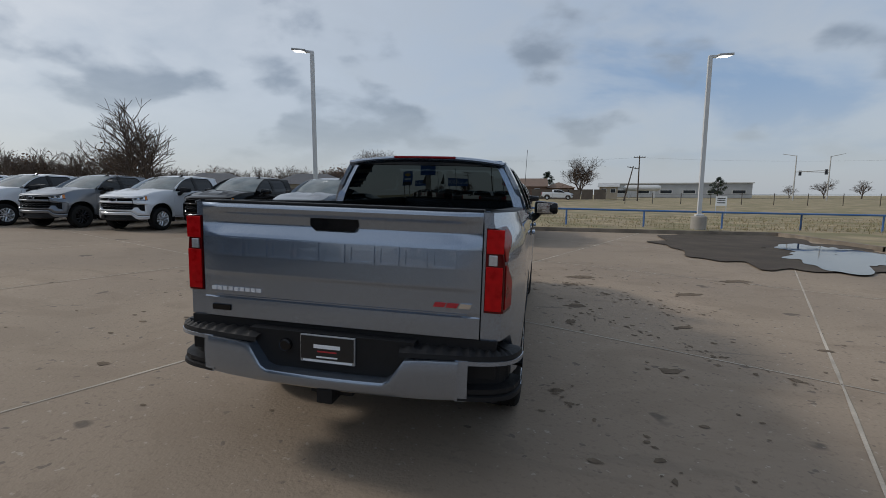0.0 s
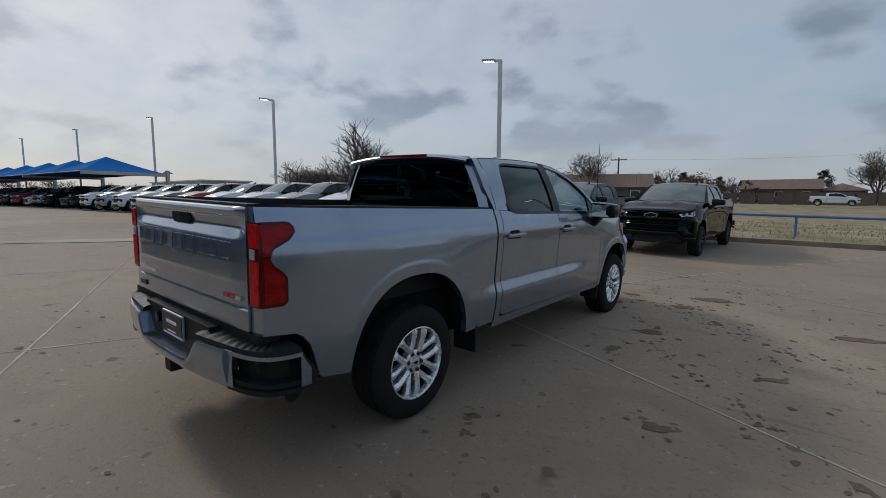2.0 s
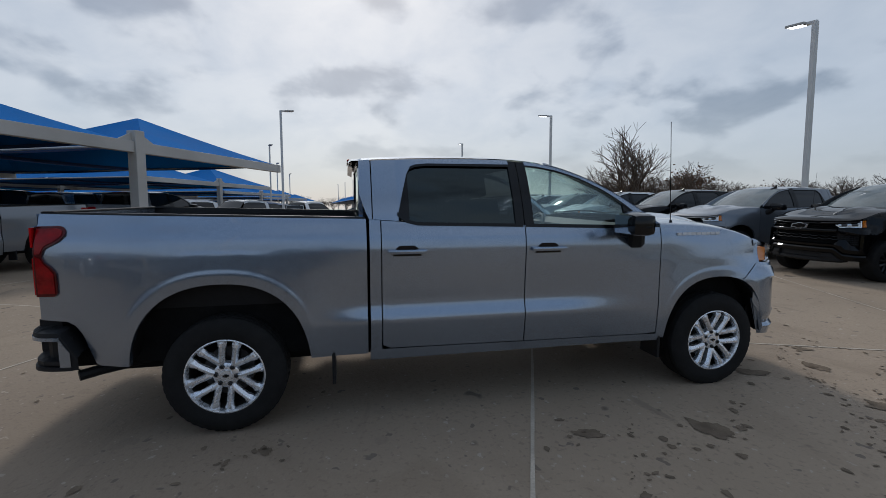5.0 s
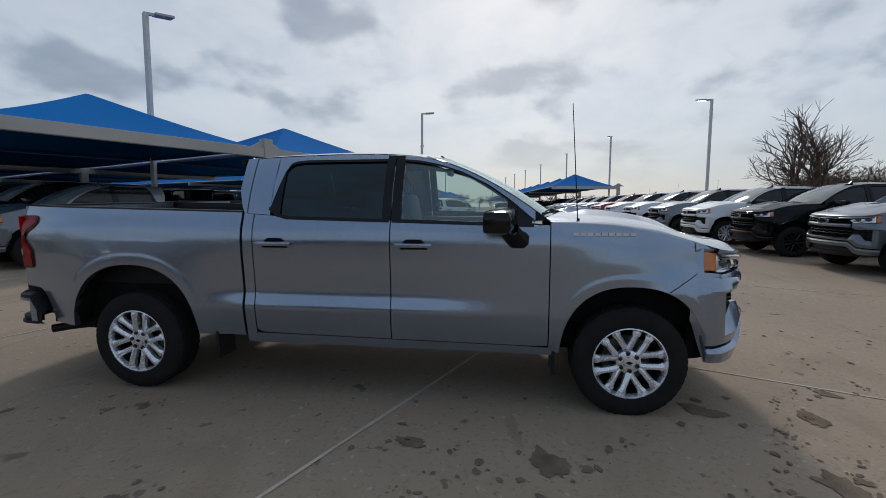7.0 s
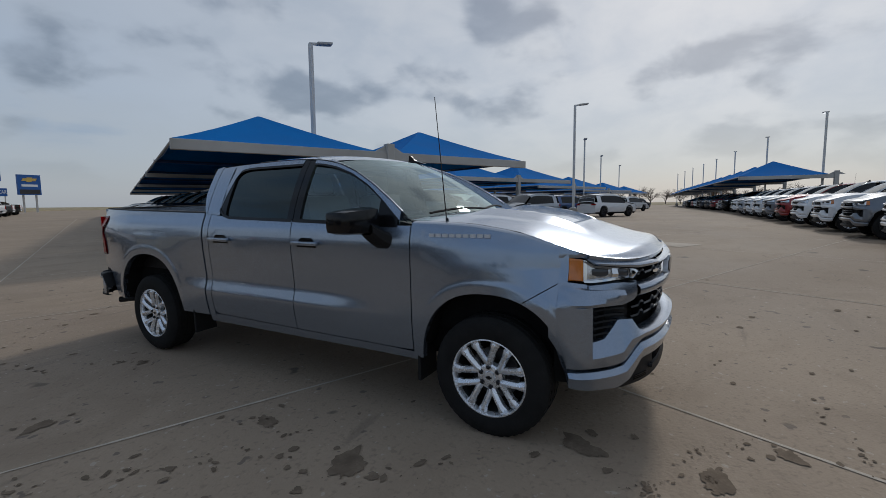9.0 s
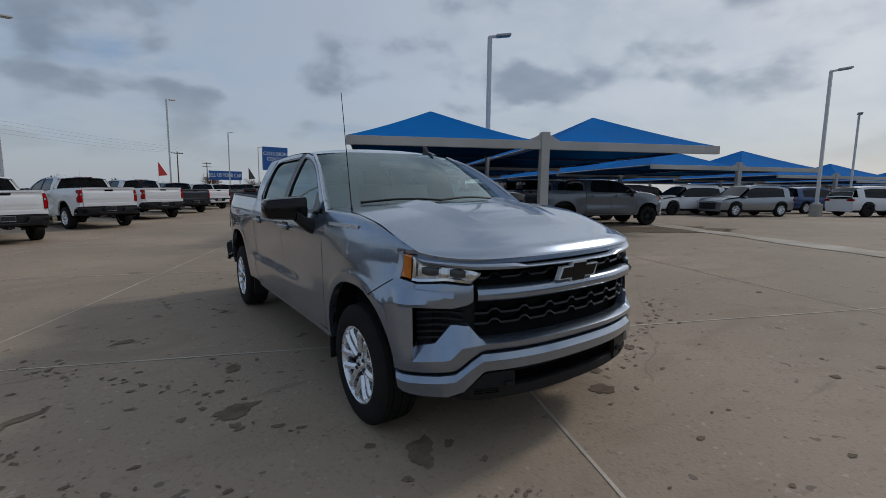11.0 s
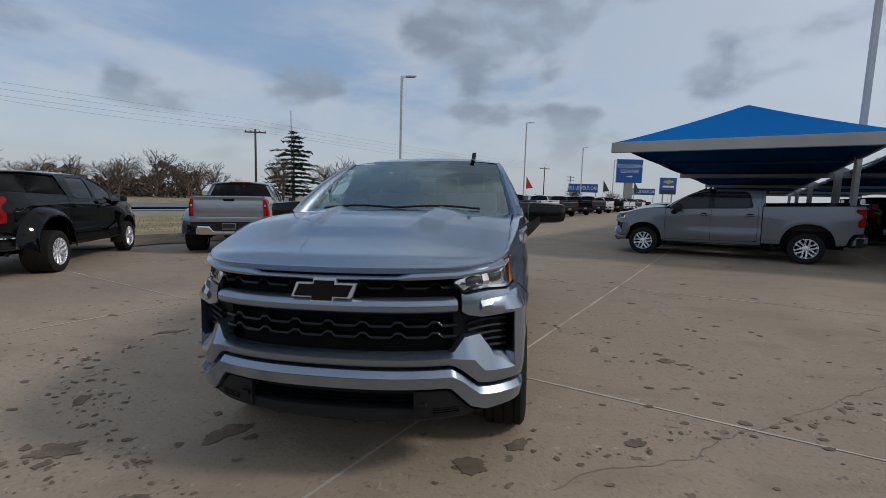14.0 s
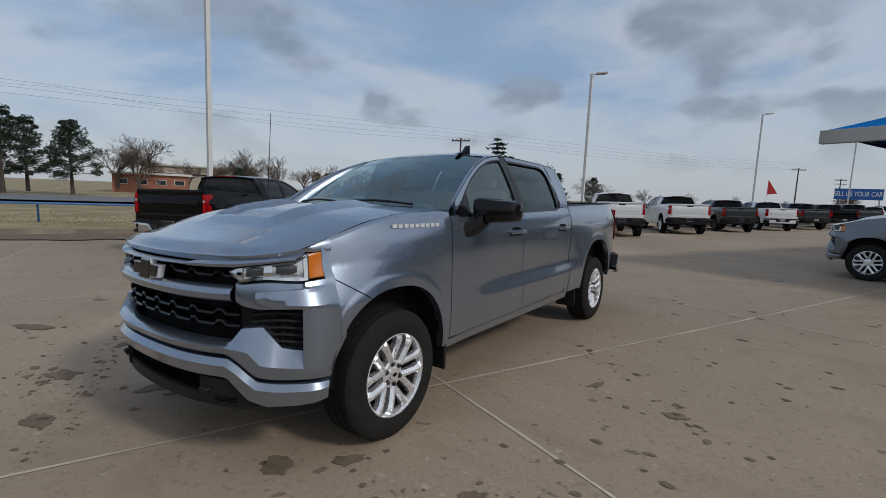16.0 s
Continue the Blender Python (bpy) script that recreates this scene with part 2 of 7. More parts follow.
CRETE_BASE = mat("lamp_base_concrete", (0.36, 0.33, 0.29), 0.85, 0, 0.15, 3.0, 0.5)


# ---- mesh helpers ----
def part(name, bm, material, parent=None, label="", smooth=False, sharp=35):
    """Links a bmesh as one mesh object, under a thing or a part where one is given."""
    me = bpy.data.meshes.new(name)
    bm.to_mesh(me)
    bm.free()
    for one in (material if isinstance(material, (list, tuple)) else (material,)):
        me.materials.append(one)
    if smooth:
        me.shade_smooth()
        me.set_sharp_from_angle(angle=radians(sharp))
    ob = new(name, me)
    ob.parent = parent
    if label:
        ob["label"] = label
    return ob


def thing(name, m, label, category, group="", kind=""):
    ob = new(name)
    ob.empty_display_size = 0.2
    ob.matrix_basis = m
    return tagged(ob, label, category, group, kind)


def box(bm, x0, x1, y0, y1, z0, z1, m=None, bevel=0.0):
    v = [bm.verts.new((x, y, z)) for z in (z0, z1) for y in (y0, y1) for x in (x0, x1)]
    f = [bm.faces.new([v[i] for i in q]) for q in ((0, 2, 3, 1), (4, 5, 7, 6), (0, 1, 5, 4), (2, 6, 7, 3), (0, 4, 6, 2), (1, 3, 7, 5))]
    if bevel:
        edges = list({e for q in f for e in q.edges})
        out = bmesh.ops.bevel(bm, geom=edges, offset=bevel, segments=2, affect="EDGES", profile=0.6)
        v = list({w for q in out["faces"] for w in q.verts} | {w for w in v if w.is_valid})
    if m is not None:
        for w in v:
            w.co = m @ w.co
    return v


def tube(bm, a, b, r0, r1=None, n=8, caps=True):
    """A tapered round bar from a to b."""
    a, b = Vector(a), Vector(b)
    r1 = r0 if r1 is None else r1
    d = b - a
    if d.length < 1e-6:
        return
    q = d.to_track_quat("Z", "Y").to_matrix()
    rings = []
    for c, r in ((a, r0), (b, r1)):
        rings.append([bm.verts.new(c + q @ Vector((r * math.cos(2 * math.pi * i / n), r * math.sin(2 * math.pi * i / n), 0))) for i in range(n)])
    for i in range(n):
        bm.faces.new((rings[0][i], rings[0][(i + 1) % n], rings[1][(i + 1) % n], rings[1][i]))
    if caps:
        bm.faces.new(rings[0][::-1])
        bm.faces.new(rings[1])


def pipe(bm, points, r, n=8):
    """A bent round bar through the points, in one skin."""
    pts = [Vector(p) for p in points]
    rings = []
    for i, p in enumerate(pts):
        d = (pts[min(i + 1, len(pts) - 1)] - pts[max(i - 1, 0)]).normalized()
        q = d.to_track_quat("Z", "Y").to_matrix()
        rings.append([bm.verts.new(p + q @ Vector((r * math.cos(2 * math.pi * k / n), r * math.sin(2 * math.pi * k / n), 0))) for k in range(n)])
    for a, b in zip(rings, rings[1:]):
        for k in range(n):
            bm.faces.new((a[k], a[(k + 1) % n], b[(k + 1) % n], b[k]))
    bm.faces.new(rings[0][::-1])
    bm.faces.new(rings[-1])


def lathe(bm, profile, n=32, axis="z", at=(0, 0, 0), closed=False):
    """Turns (radius, height) points about an axis."""
    rings = []
    for r, h in profile:
        ring = []
        for i in range(n):
            a = 2 * math.pi * i / n
            c, s = r * math.cos(a), r * math.sin(a)
            p = (c, s, h) if axis == "z" else (h, c, s)
            ring.append(bm.verts.new(Vector(at) + Vector(p)))
        rings.append(ring)
    pairs = list(zip(rings, rings[1:])) + ([(rings[-1], rings[0])] if closed else [])
    for p, q in pairs:
        for i in range(n):
            bm.faces.new((p[i], p[(i + 1) % n], q[(i + 1) % n], q[i]))
    return rings


def grid(bm, rows):
    """Faces over rows of points, all of one length."""
    vs = [[bm.verts.new(p) for p in row] for row in rows]
    for a, b in zip(vs, vs[1:]):
        for i in range(len(a) - 1):
            bm.faces.new((a[i], a[i + 1], b[i + 1], b[i]))
    return vs


def prism(bm, outline, lo, hi, axis="z"):
    """A flat outline drawn out along an axis."""
    def put(p, h):
        return {"z": (p[0], p[1], h), "y": (p[0], h, p[1]), "x": (h, p[0], p[1])}[axis]
    a = [bm.verts.new(put(p, lo)) for p in outline]
    b = [bm.verts.new(put(p, hi)) for p in outline]
    n = len(outline)
    bm.faces.new(a[::-1])
    bm.faces.new(b)
    for i in range(n):
        bm.faces.new((a[i], a[(i + 1) % n], b[(i + 1) % n], b[i]))
    return a + b


def curve(points, y):
    """Smooth interpolation through (y, value) points."""
    if y <= points[0][0]:
        return points[0][1]
    for (a, va), (b, vb) in zip(points, points[1:]):
        if y <= b:
            w = (y - a) / (b - a)
            return va + (vb - va) * w
    return points[-1][1]


def soft(points, y, r=0.06):
    return (curve(points, y - r) + 2 * curve(points, y) + curve(points, y + r)) / 4


def fixnormals(bm):
    bmesh.ops.recalc_face_normals(bm, faces=bm.faces)
    return bm


# ---- ground, kerbs, verge ----
U, V = Vector((0.927, -0.375, 0)), Vector((-0.375, -0.927, 0))   # the slab grid's two directions


def h(x, y):
    """Height of the lot: it drains gently towards +x."""
    return -0.4 * math.tanh(0.052 * x) + 0.03 * math.tanh(0.2 * y)


def on(x, y, turn=0.0, lift=0.0):
    """A pose that stands on the lot's slope."""
    gx, gy = (h(x + 0.5, y) - h(x - 0.5, y)), (h(x, y + 0.5) - h(x, y - 0.5))
    n = Vector((-gx, -gy, 1)).normalized()
    tilt = Vector((0, 0, 1)).rotation_difference(n).to_matrix().to_4x4()
    return Matrix.Translation((x, y, h(x, y) + lift)) @ tilt @ pose(0, 0, 0, 0, 0, turn)


EDGE = [(11.3, 11.2), (10.6, 16.4), (1, 14.3), (-30, 11.0), (-110, 20), (-190, 22), (-200, -60), (-150, -190), (-60, -190),
        (-26, -118), (8.6, -17.7), (11.6, -10.4), (17.2, 1.0), (13.2, 7.6)]


def edge_radius(a):
    d = Vector((math.cos(a), math.sin(a)))
    best = 0
    for p, q in zip(EDGE, EDGE[1:] + EDGE[:1]):
        p, q = Vector(p), Vector(q)
        e = q - p
        det = d.x * -e.y + e.x * d.y
        if abs(det) < 1e-9:
            continue
        r = (p.x * -e.y + e.x * p.y) / det
        s = (d.x * p.y - d.y * p.x) / det
        if r > 0 and -1e-6 <= s <= 1 + 1e-6:
            best = max(best, r)
    return best


angles = sorted([2 * math.pi * i / 288 for i in range(288)] + [math.atan2(y, x) % (2 * math.pi) for x, y in EDGE])
bm = bmesh.new()
rings = []
for f in (0.0, 0.02, 0.05, 0.1, 0.16, 0.24, 0.34, 0.46, 0.6, 0.75, 0.88, 1.0):
    ring = []
    for a in angles:
        r = edge_radius(a) * f
        x, y = r * math.cos(a), r * math.sin(a)
        ring.append((x, y, h(x, y)))
    rings.append(ring + ring[:1])
grid(bm, rings)
bmesh.ops.remove_doubles(bm, verts=bm.verts, dist=0.0005)
lot = part("pavement", fixnormals(bm), CONCRETE, smooth=True)
tagged(lot, "tan stained concrete car lot with sealed joints", "pavement", kind="structure")
bm = bmesh.new()
rings = []
for k, (m, add, lift) in enumerate(((1, -0.3, -0.25), (1, 0.12, 0.11), (1, 1.0, 0.14), (1, 4, 0.10), (1, 12, 0.05), (1, 30, 0.05), (1, 80, 0.3), (1, 220, 0.9), (1.6, 600, 1.0), (1.5, 2600, 1.0))):
    ring = []
    for a in angles:
        r = edge_radius(a) * m + add
        x, y = r * math.cos(a), r * math.sin(a)
        bump = 0.06 * noise.noise((x * 0.15, y * 0.15, 0)) if 2 < k < 6 else 0
        ring.append((x, y, h(x, y) + lift + bump))
    rings.append(ring + ring[:1])
grid(bm, rings)
tagged(part("ground", fixnormals(bm), GRASS, smooth=True), "dormant straw-brown grass field round the lot", "ground", kind="structure")


def verge(x, y):
    return h(x, y) + 0.12


# kerbs: one run of cast concrete along each edge
def kerb(points):
    bm = bmesh.new()
    for a, b in zip(points, points[1:]):
        a, b = Vector((*a, 0)), Vector((*b, 0))
        n = max(1, int((b - a).length / 3.0))
        side_way = Vector((b.y - a.y, a.x - b.x, 0)).normalized()
        rows = []
        for i in range(n + 1):
            p = a.lerp(b, i / n)
            z = h(p.x, p.y)
            rows.append([(*(p + side_way * o).to_2d(), z + k) for o, k in ((-0.03, -0.1), (-0.02, 0.10), (0.02, 0.15), (0.20, 0.155), (0.22, -0.1))])
        grid(bm, rows)
    ob = part("kerb", fixnormals(bm), CURB, smooth=True, sharp=30)
    return tagged(ob, "weathered concrete kerb along the lot's edge", "kerb", kind="structure")


kerb([(-110, 20), (-30, 11.0), (1, 14.3), (10.6, 16.4), (11.3, 11.2), (13.2, 7.6), (17.2, 1.0), (11.6, -10.4), (8.6, -17.7), (-26, -118)])

# joints on a 4.7 m grid, filled with pale sealant
JU, JV, STEP = -1.07, -0.62, 4.77


def strip(points, half, lift=0.004):
    bm = bmesh.new()
    rows = []
    for i, p in enumerate(points):
        d = (points[min(i + 1, len(points) - 1)] - points[max(i - 1, 0)]).normalized()
        s = Vector((-d.y, d.x, 0))
        w = half * (0.75 + 0.5 * noise.noise((p.x * 1.7, p.y * 1.7, 3)))
        rows.append([(*(p + s * w * k).to_2d(), h(*(p + s * w * k).to_2d()) + lift) for k in (-1, 0, 1)])
    grid(bm, rows)
    return bm


def inside(p, pad=0.3):
    return p.length < edge_radius(math.atan2(p.y, p.x)) - pad


for along, across, first in ((V, U, JU), (U, V, JV)):
    for k in range(-6, 7):
        pts = []
        for i in range(-120, 121):
            p = across * (first + k * STEP) + along * (i * 0.5)
            p = p + across * 0.012 * noise.noise((i * 0.35, k, 1.0))
            if inside(p) and p.length < 55:
                pts.append(p)
        if len(pts) > 3:
            ob = part("slab_joint", strip(pts, 0.016), SEAL, lot)

# the pale band of newer concrete
pts = [Vector((-19.0, -12.5, 0)) + (Vector((8.0, 15.0, 0)) * (i / 20)) for i in range(21)]
tagged(part("pale_strip", strip(pts, 0.55, 0.006), PALE, None), "pale newer concrete band across the lot", "concrete strip", kind="structure")


def blot(x, y, r, stretch=1.0, turn=0.0, seed=0, lift=0.005, rough=0.45, bm=None):
    """An irregular flat patch that lies on the lot."""
    bm = bm or bmesh.new()
    rows = []
    n = 40 if r < 1 else 96
    c, s = math.cos(turn), math.sin(turn)
    for f in (0.02, 0.5, 1.0):
        row = []
        for i in range(n + 1):
            a = 2 * math.pi * i / n
            k = r * f * (1 + rough * noise.noise((math.cos(a) * 1.6 + seed, math.sin(a) * 1.6, seed * 0.7)) + rough * 0.7 * noise.noise((math.cos(a) * 4.5, math.sin(a) * 4.5 + seed, 2.0)))
            px, py = k * math.cos(a) * stretch, k * math.sin(a)
            qx, qy = x + px * c - py * s, y + px * s + py * c
            row.append((qx, qy, h(qx, qy) + lift))
        rows.append(row)
    grid(bm, rows)
    return bm


part("pale_patch", blot(-10.6, -5.9, 0.75, 1.8, 1.1, 2.2, 0.006, 0.3), PALE, lot)
part("damp_stain", blot(-13.2, -5.4, 1.1, 2.6, -0.4, 6.6, 0.005, 0.5), STAIN, lot)
srnd = random.Random(17)
for i, (x, y, r, st, a) in enumerate(((1.62, 1.29, 0.17, 1.5, 0.4), (0.79, 2.40, 0.15, 1.6, 1.1), (-0.73, 2.45, 0.13, 1.1, 0), (-1.0, 2.17, 0.10, 1.4, 1.0),
                                      (1.60, 2.78, 0.15, 1.7, 0.6), (0.80, 3.10, 0.13, 1.8, 0.2), (1.80, 3.55, 0.22, 2.2, 0.3), (1.5, 0.45, 0.11, 1.6, 1.2),
                                      (2.3, -0.9, 0.10, 1.8, 0.3), (0.35, 3.45, 0.10, 1.5, 0.9), (2.1, 2.2, 0.09, 1.8, 2.0), (-1.7, 2.0, 0.08, 1.5, 0.7),
                                      (-2.3, 0.4, 0.10, 1.4, 0.2), (-1.7, 0.2, 0.07, 1.7, 1.4), (2.8, 0.6, 0.10, 2.0, 0.5), (1.3, -1.6, 0.07, 1.4, 0.1),
                                      (0.6, -4.3, 0.05, 1.6, 0.4), (1.05, -4.0, 0.06, 1.4, 1.0), (3.4, 2.6, 0.16, 2.4, 0.4), (4.6, 4.1, 0.2, 2.6, 0.4))):
    part("damp_stain", blot(x, y, r * 0.52, st * 1.1, a, i * 3.1, 0.005, 0.5), STAIN, lot)
    for k in range(4):      # smaller splashes about it
        part("damp_stain", blot(x + srnd.uniform(-2, 2) * r, y + srnd.uniform(-2, 2) * r, r * srnd.uniform(0.06, 0.18), srnd.uniform(1, 2), srnd.uniform(0, 3), i * 1.7 + k * 5, 0.005, 0.5), STAIN, lot)

# scattered drip spots round the truck
bm = bmesh.new()
rnd = random.Random(5)
for i in range(260):
    a, r = rnd.uniform(0, 2 * math.pi), 1.2 + 5.2 * rnd.random() ** 0.8
    x, y = r * math.cos(a), r * math.sin(a) * 1.1
    s = rnd.uniform(0.006, 0.026) * (1 if rnd.random() < 0.85 else 1.8)
    n = 7
    ph = rnd.uniform(0, 6)
    ring = []
    for j in range(n):
        t = 2 * math.pi * j / n + ph
        k = s * rnd.uniform(0.6, 1.25)
        qx, qy = x + k * math.cos(t) * 1.5, y + k * math.sin(t)
        ring.append(bm.verts.new((qx, qy, h(qx, qy) + 0.0045)))
    bm.faces.new(ring)
# trails of drips
for j, (ax, ay, bx, by, k) in enumerate(((4.1, -1.9, 1.1, 1.9, 70), (2.9, 0.9, 0.4, 4.6, 80), (0.3, 3.4, 3.4, 1.4, 70), (3.2, -0.6, 1.4, 1.0, 60), (2.6, 3.4, 0.9, 2.7, 50), (-1.3, 2.2, -3.6, 1.2, 60), (-1.2, -0.8, -3.4, 1.9, 50),
                                       (2.4, -3.0, 1.2, -1.4, 40), (1.5, 4.8, 3.4, 3.0, 60), (-0.6, 3.6, 2.1, 4.4, 60), (3.7, 0.8, 2.3, 2.0, 50), (0.2, -4.6, 1.8, -3.4, 30))):
    for i in range(k):
        f = rnd.random()
        wob = 0.25 * noise.noise((f * 4, j * 3.1, 0))
        x, y = ax + (bx - ax) * f + wob + rnd.gauss(0, 0.05), ay + (by - ay) * f + wob + rnd.gauss(0, 0.05)
        s = 0.004 + 0.020 * rnd.random() ** 3
        ph = rnd.uniform(0, 6)
        ring = []
        for n2 in range(7):
            q = 2 * math.pi * n2 / 7
            kx, ky = s * rnd.uniform(0.6, 1.3) * math.cos(q) * 1.7, s * rnd.uniform(0.6, 1.3) * math.sin(q)
            qx, qy = x + kx * math.cos(ph) - ky * math.sin(ph), y + kx * math.sin(ph) + ky * math.cos(ph)
            ring.append(bm.verts.new((qx, qy, h(qx, qy) + 0.0046)))
        bm.faces.new(ring)
tagged(part("drip_spots", fixnormals(bm), STAIN), "dark dried drip spots on the concrete", "stains", kind="stuff")

# crooked hairline cracks
for i, (a, b, sd) in enumerate((((-1.2, 2.6), (-4.6, 0.1), 3), ((5.6, 2.2), (2.6, 4.0), 4), ((-8, 3), (-2.5, 4.6), 6))):
    a, b = Vector((*a, 0)), Vector((*b, 0))
    d = (b - a).normalized()
    s = Vector((-d.y, d.x, 0))
    pts = []
    for k in range(60):
        p = a.lerp(b, k / 59)
        pts.append(p + s * (0.22 * noise.noise((k * 0.11, sd * 5.3, 0)) + 0.05 * noise.noise((k * 0.5, sd, 7))))
    part("hairline_crack", strip(pts, 0.0028, 0.0045), CRACK, lot)

# silt and standing water in the low corner
tagged(part("wet_silt", blot(7.7, 10.6, 3.1, 1.7, 1.25, 4.4, 0.030, 0.28), MUD), "dark wet silt in the lot's low corner", "silt", kind="structure")
tagged(part("puddle", blot(8.95, 9.4, 1.25, 2.4, 1.2, 8.2, 0.042), WATER), "shallow puddle that mirrors the sky", "puddle", kind="structure")

# damp dirt washed along the east kerb
pts = [Vector((15.5, 1.2, 0)).lerp(Vector((7.3, -16.8, 0)), i / 40) for i in range(41)]
tagged(part("damp_dirt", strip(pts, 1.6, 0.03), STAIN), "dark damp dirt washed along the kerb", "dirt", kind="structure")

# the road past the east verge, with its far kerb line
bm = bmesh.new()
rows = []
for i in range(41):
    p = Vector((104, 106, 0)) + Vector((-0.39, -0.92, 0)) * (i * 9.0)
    s = Vector((0.92, -0.39, 0))
    rows.append([(*(p + s * o).to_2d(), h(*(p + s * o).to_2d()) + 0.26) for o in (-12, -4, 4)])
grid(bm, rows)
tagged(part("road", fixnormals(bm), ASPHALT), "grey asphalt road beyond the grass verge", "road", kind="structure")


# ---- rails ----
def rail(points, gap=3.4, tall=0.74):
    t = thing("guard_rail", pose(0, 0, 0), "low blue-painted steel pipe rail on the grass verge", "rail")
    top = []
    for a, b in zip(points, points[1:]):
        a, b = Vector((*a, 0)), Vector((*b, 0))
        n = max(1, round((b - a).length / gap))
        for i in range(n + 1):
            p = a.lerp(b, i / n)
            z = verge(p.x, p.y)
            top.append((p.x, p.y, z + tall))
            bm = bmesh.new()
            tube(bm, (p.x, p.y, z - 0.2), (p.x, p.y, z + tall - 0.02), 0.04, 0.04, 8)
            part("post", bm, RAIL_BLUE, t)
    bm = bmesh.new()
    pipe(bm, top, 0.045, 8)
    part("top_rail", bm, RAIL_BLUE, t)
    return t


rail([(-1.5, 16.1), (12.5, 18.9), (34, 23.0)])
rail([(24.5, 7.0), (20.6, -1.0), (16.0, -11.5), (10.8, -24.0)])


# ---- lamp posts ----
def lamp_post(x, y, tall, arm, base=True, group="lot lamps", lit=False):
    t = thing("lamp_post", pose(x, y, h(x, y)), "tall white steel parking-lot lamp post with one flat head", "lamp post", group)
    bm = bmesh.new()
    box(bm, -0.075, 0.075, -0.075, 0.075, 0.7 if base else 0.0, tall, None)
    part("pole", bm, STEEL_WHITE, t)
    if base:
        bm = bmesh.new()
        lathe(bm, [(0.001, 0), (0.31, 0), (0.31, 0.68), (0.28, 0.72), (0.001, 0.72)], 20)
        part("concrete_base", bm, CRETE_BASE, t, "round cast concrete base", True)
        bm = bmesh.new()
        box(bm, -0.16, 0.16, -0.16, 0.16, 0.72, 0.80, None, 0.02)
        part("base_cover", bm, STEEL_WHITE, t)
    d = Vector((math.cos(arm), math.sin(arm), 0))
    m = Matrix.Translation((0, 0, tall)) @ pose(0, 0, 0, 0, -6, math.degrees(arm))
    bm = bmesh.new()
    box(bm, -0.06, 0.30, -0.05, 0.05, -0.05, 0.05, m)
    part("arm", bm, STEEL_WHITE, t)
    bm = bmesh.new()
    box(bm, 0.28, 0.95, -0.19, 0.19, -0.03, 0.06, m, 0.02)
    head = part("head", bm, STEEL_GREY, t, "flat grey lamp head")
    bm = bmesh.new()
    box(bm, 0.36, 0.88, -0.14, 0.14, -0.045, -0.028, m)
    part("lens", bm, LENS if lit else LENS_OFF, head, "lit white lens" if lit else "")
    return t


for x, y, tall, arm in ((-10.0, 15.4, 7.95, 190), (-30.9, -6.1, 8.2, 120), (-11.4, -12.5, 8.3, 150), (-28.3, 13.5, 8.0, 225), (7.7, -25.0, 9.5, 215),
                        (-0.1, -49.7, 10.4, 215), (7.55, 16.6, 7.35, 20), (14.98, -4.95, 9.3, 60),
                        (-9.0, -74, 10.2, 215), (-18.0, -98, 10.2, 215), (-52, -10.5, 8.4, 20), (-73, -13, 8.4, 20), (-95, -14, 8.4, 20),
                        (-43, 10.2, 7.9, 180), (-57.4, 7.6, 7.9, 180), (-72.2, 5.1, 7.9, 180), (-84, 2.9, 7.9, 180), (-93.5, 0.9, 7.9, 180), (-103.5, -1.2, 7.9, 180), (-114.5, -3.2, 7.9, 180), (-123.5, -5.2, 7.9, 180)):
    lamp_post(x, y, tall, radians(arm), lit=y > 10)


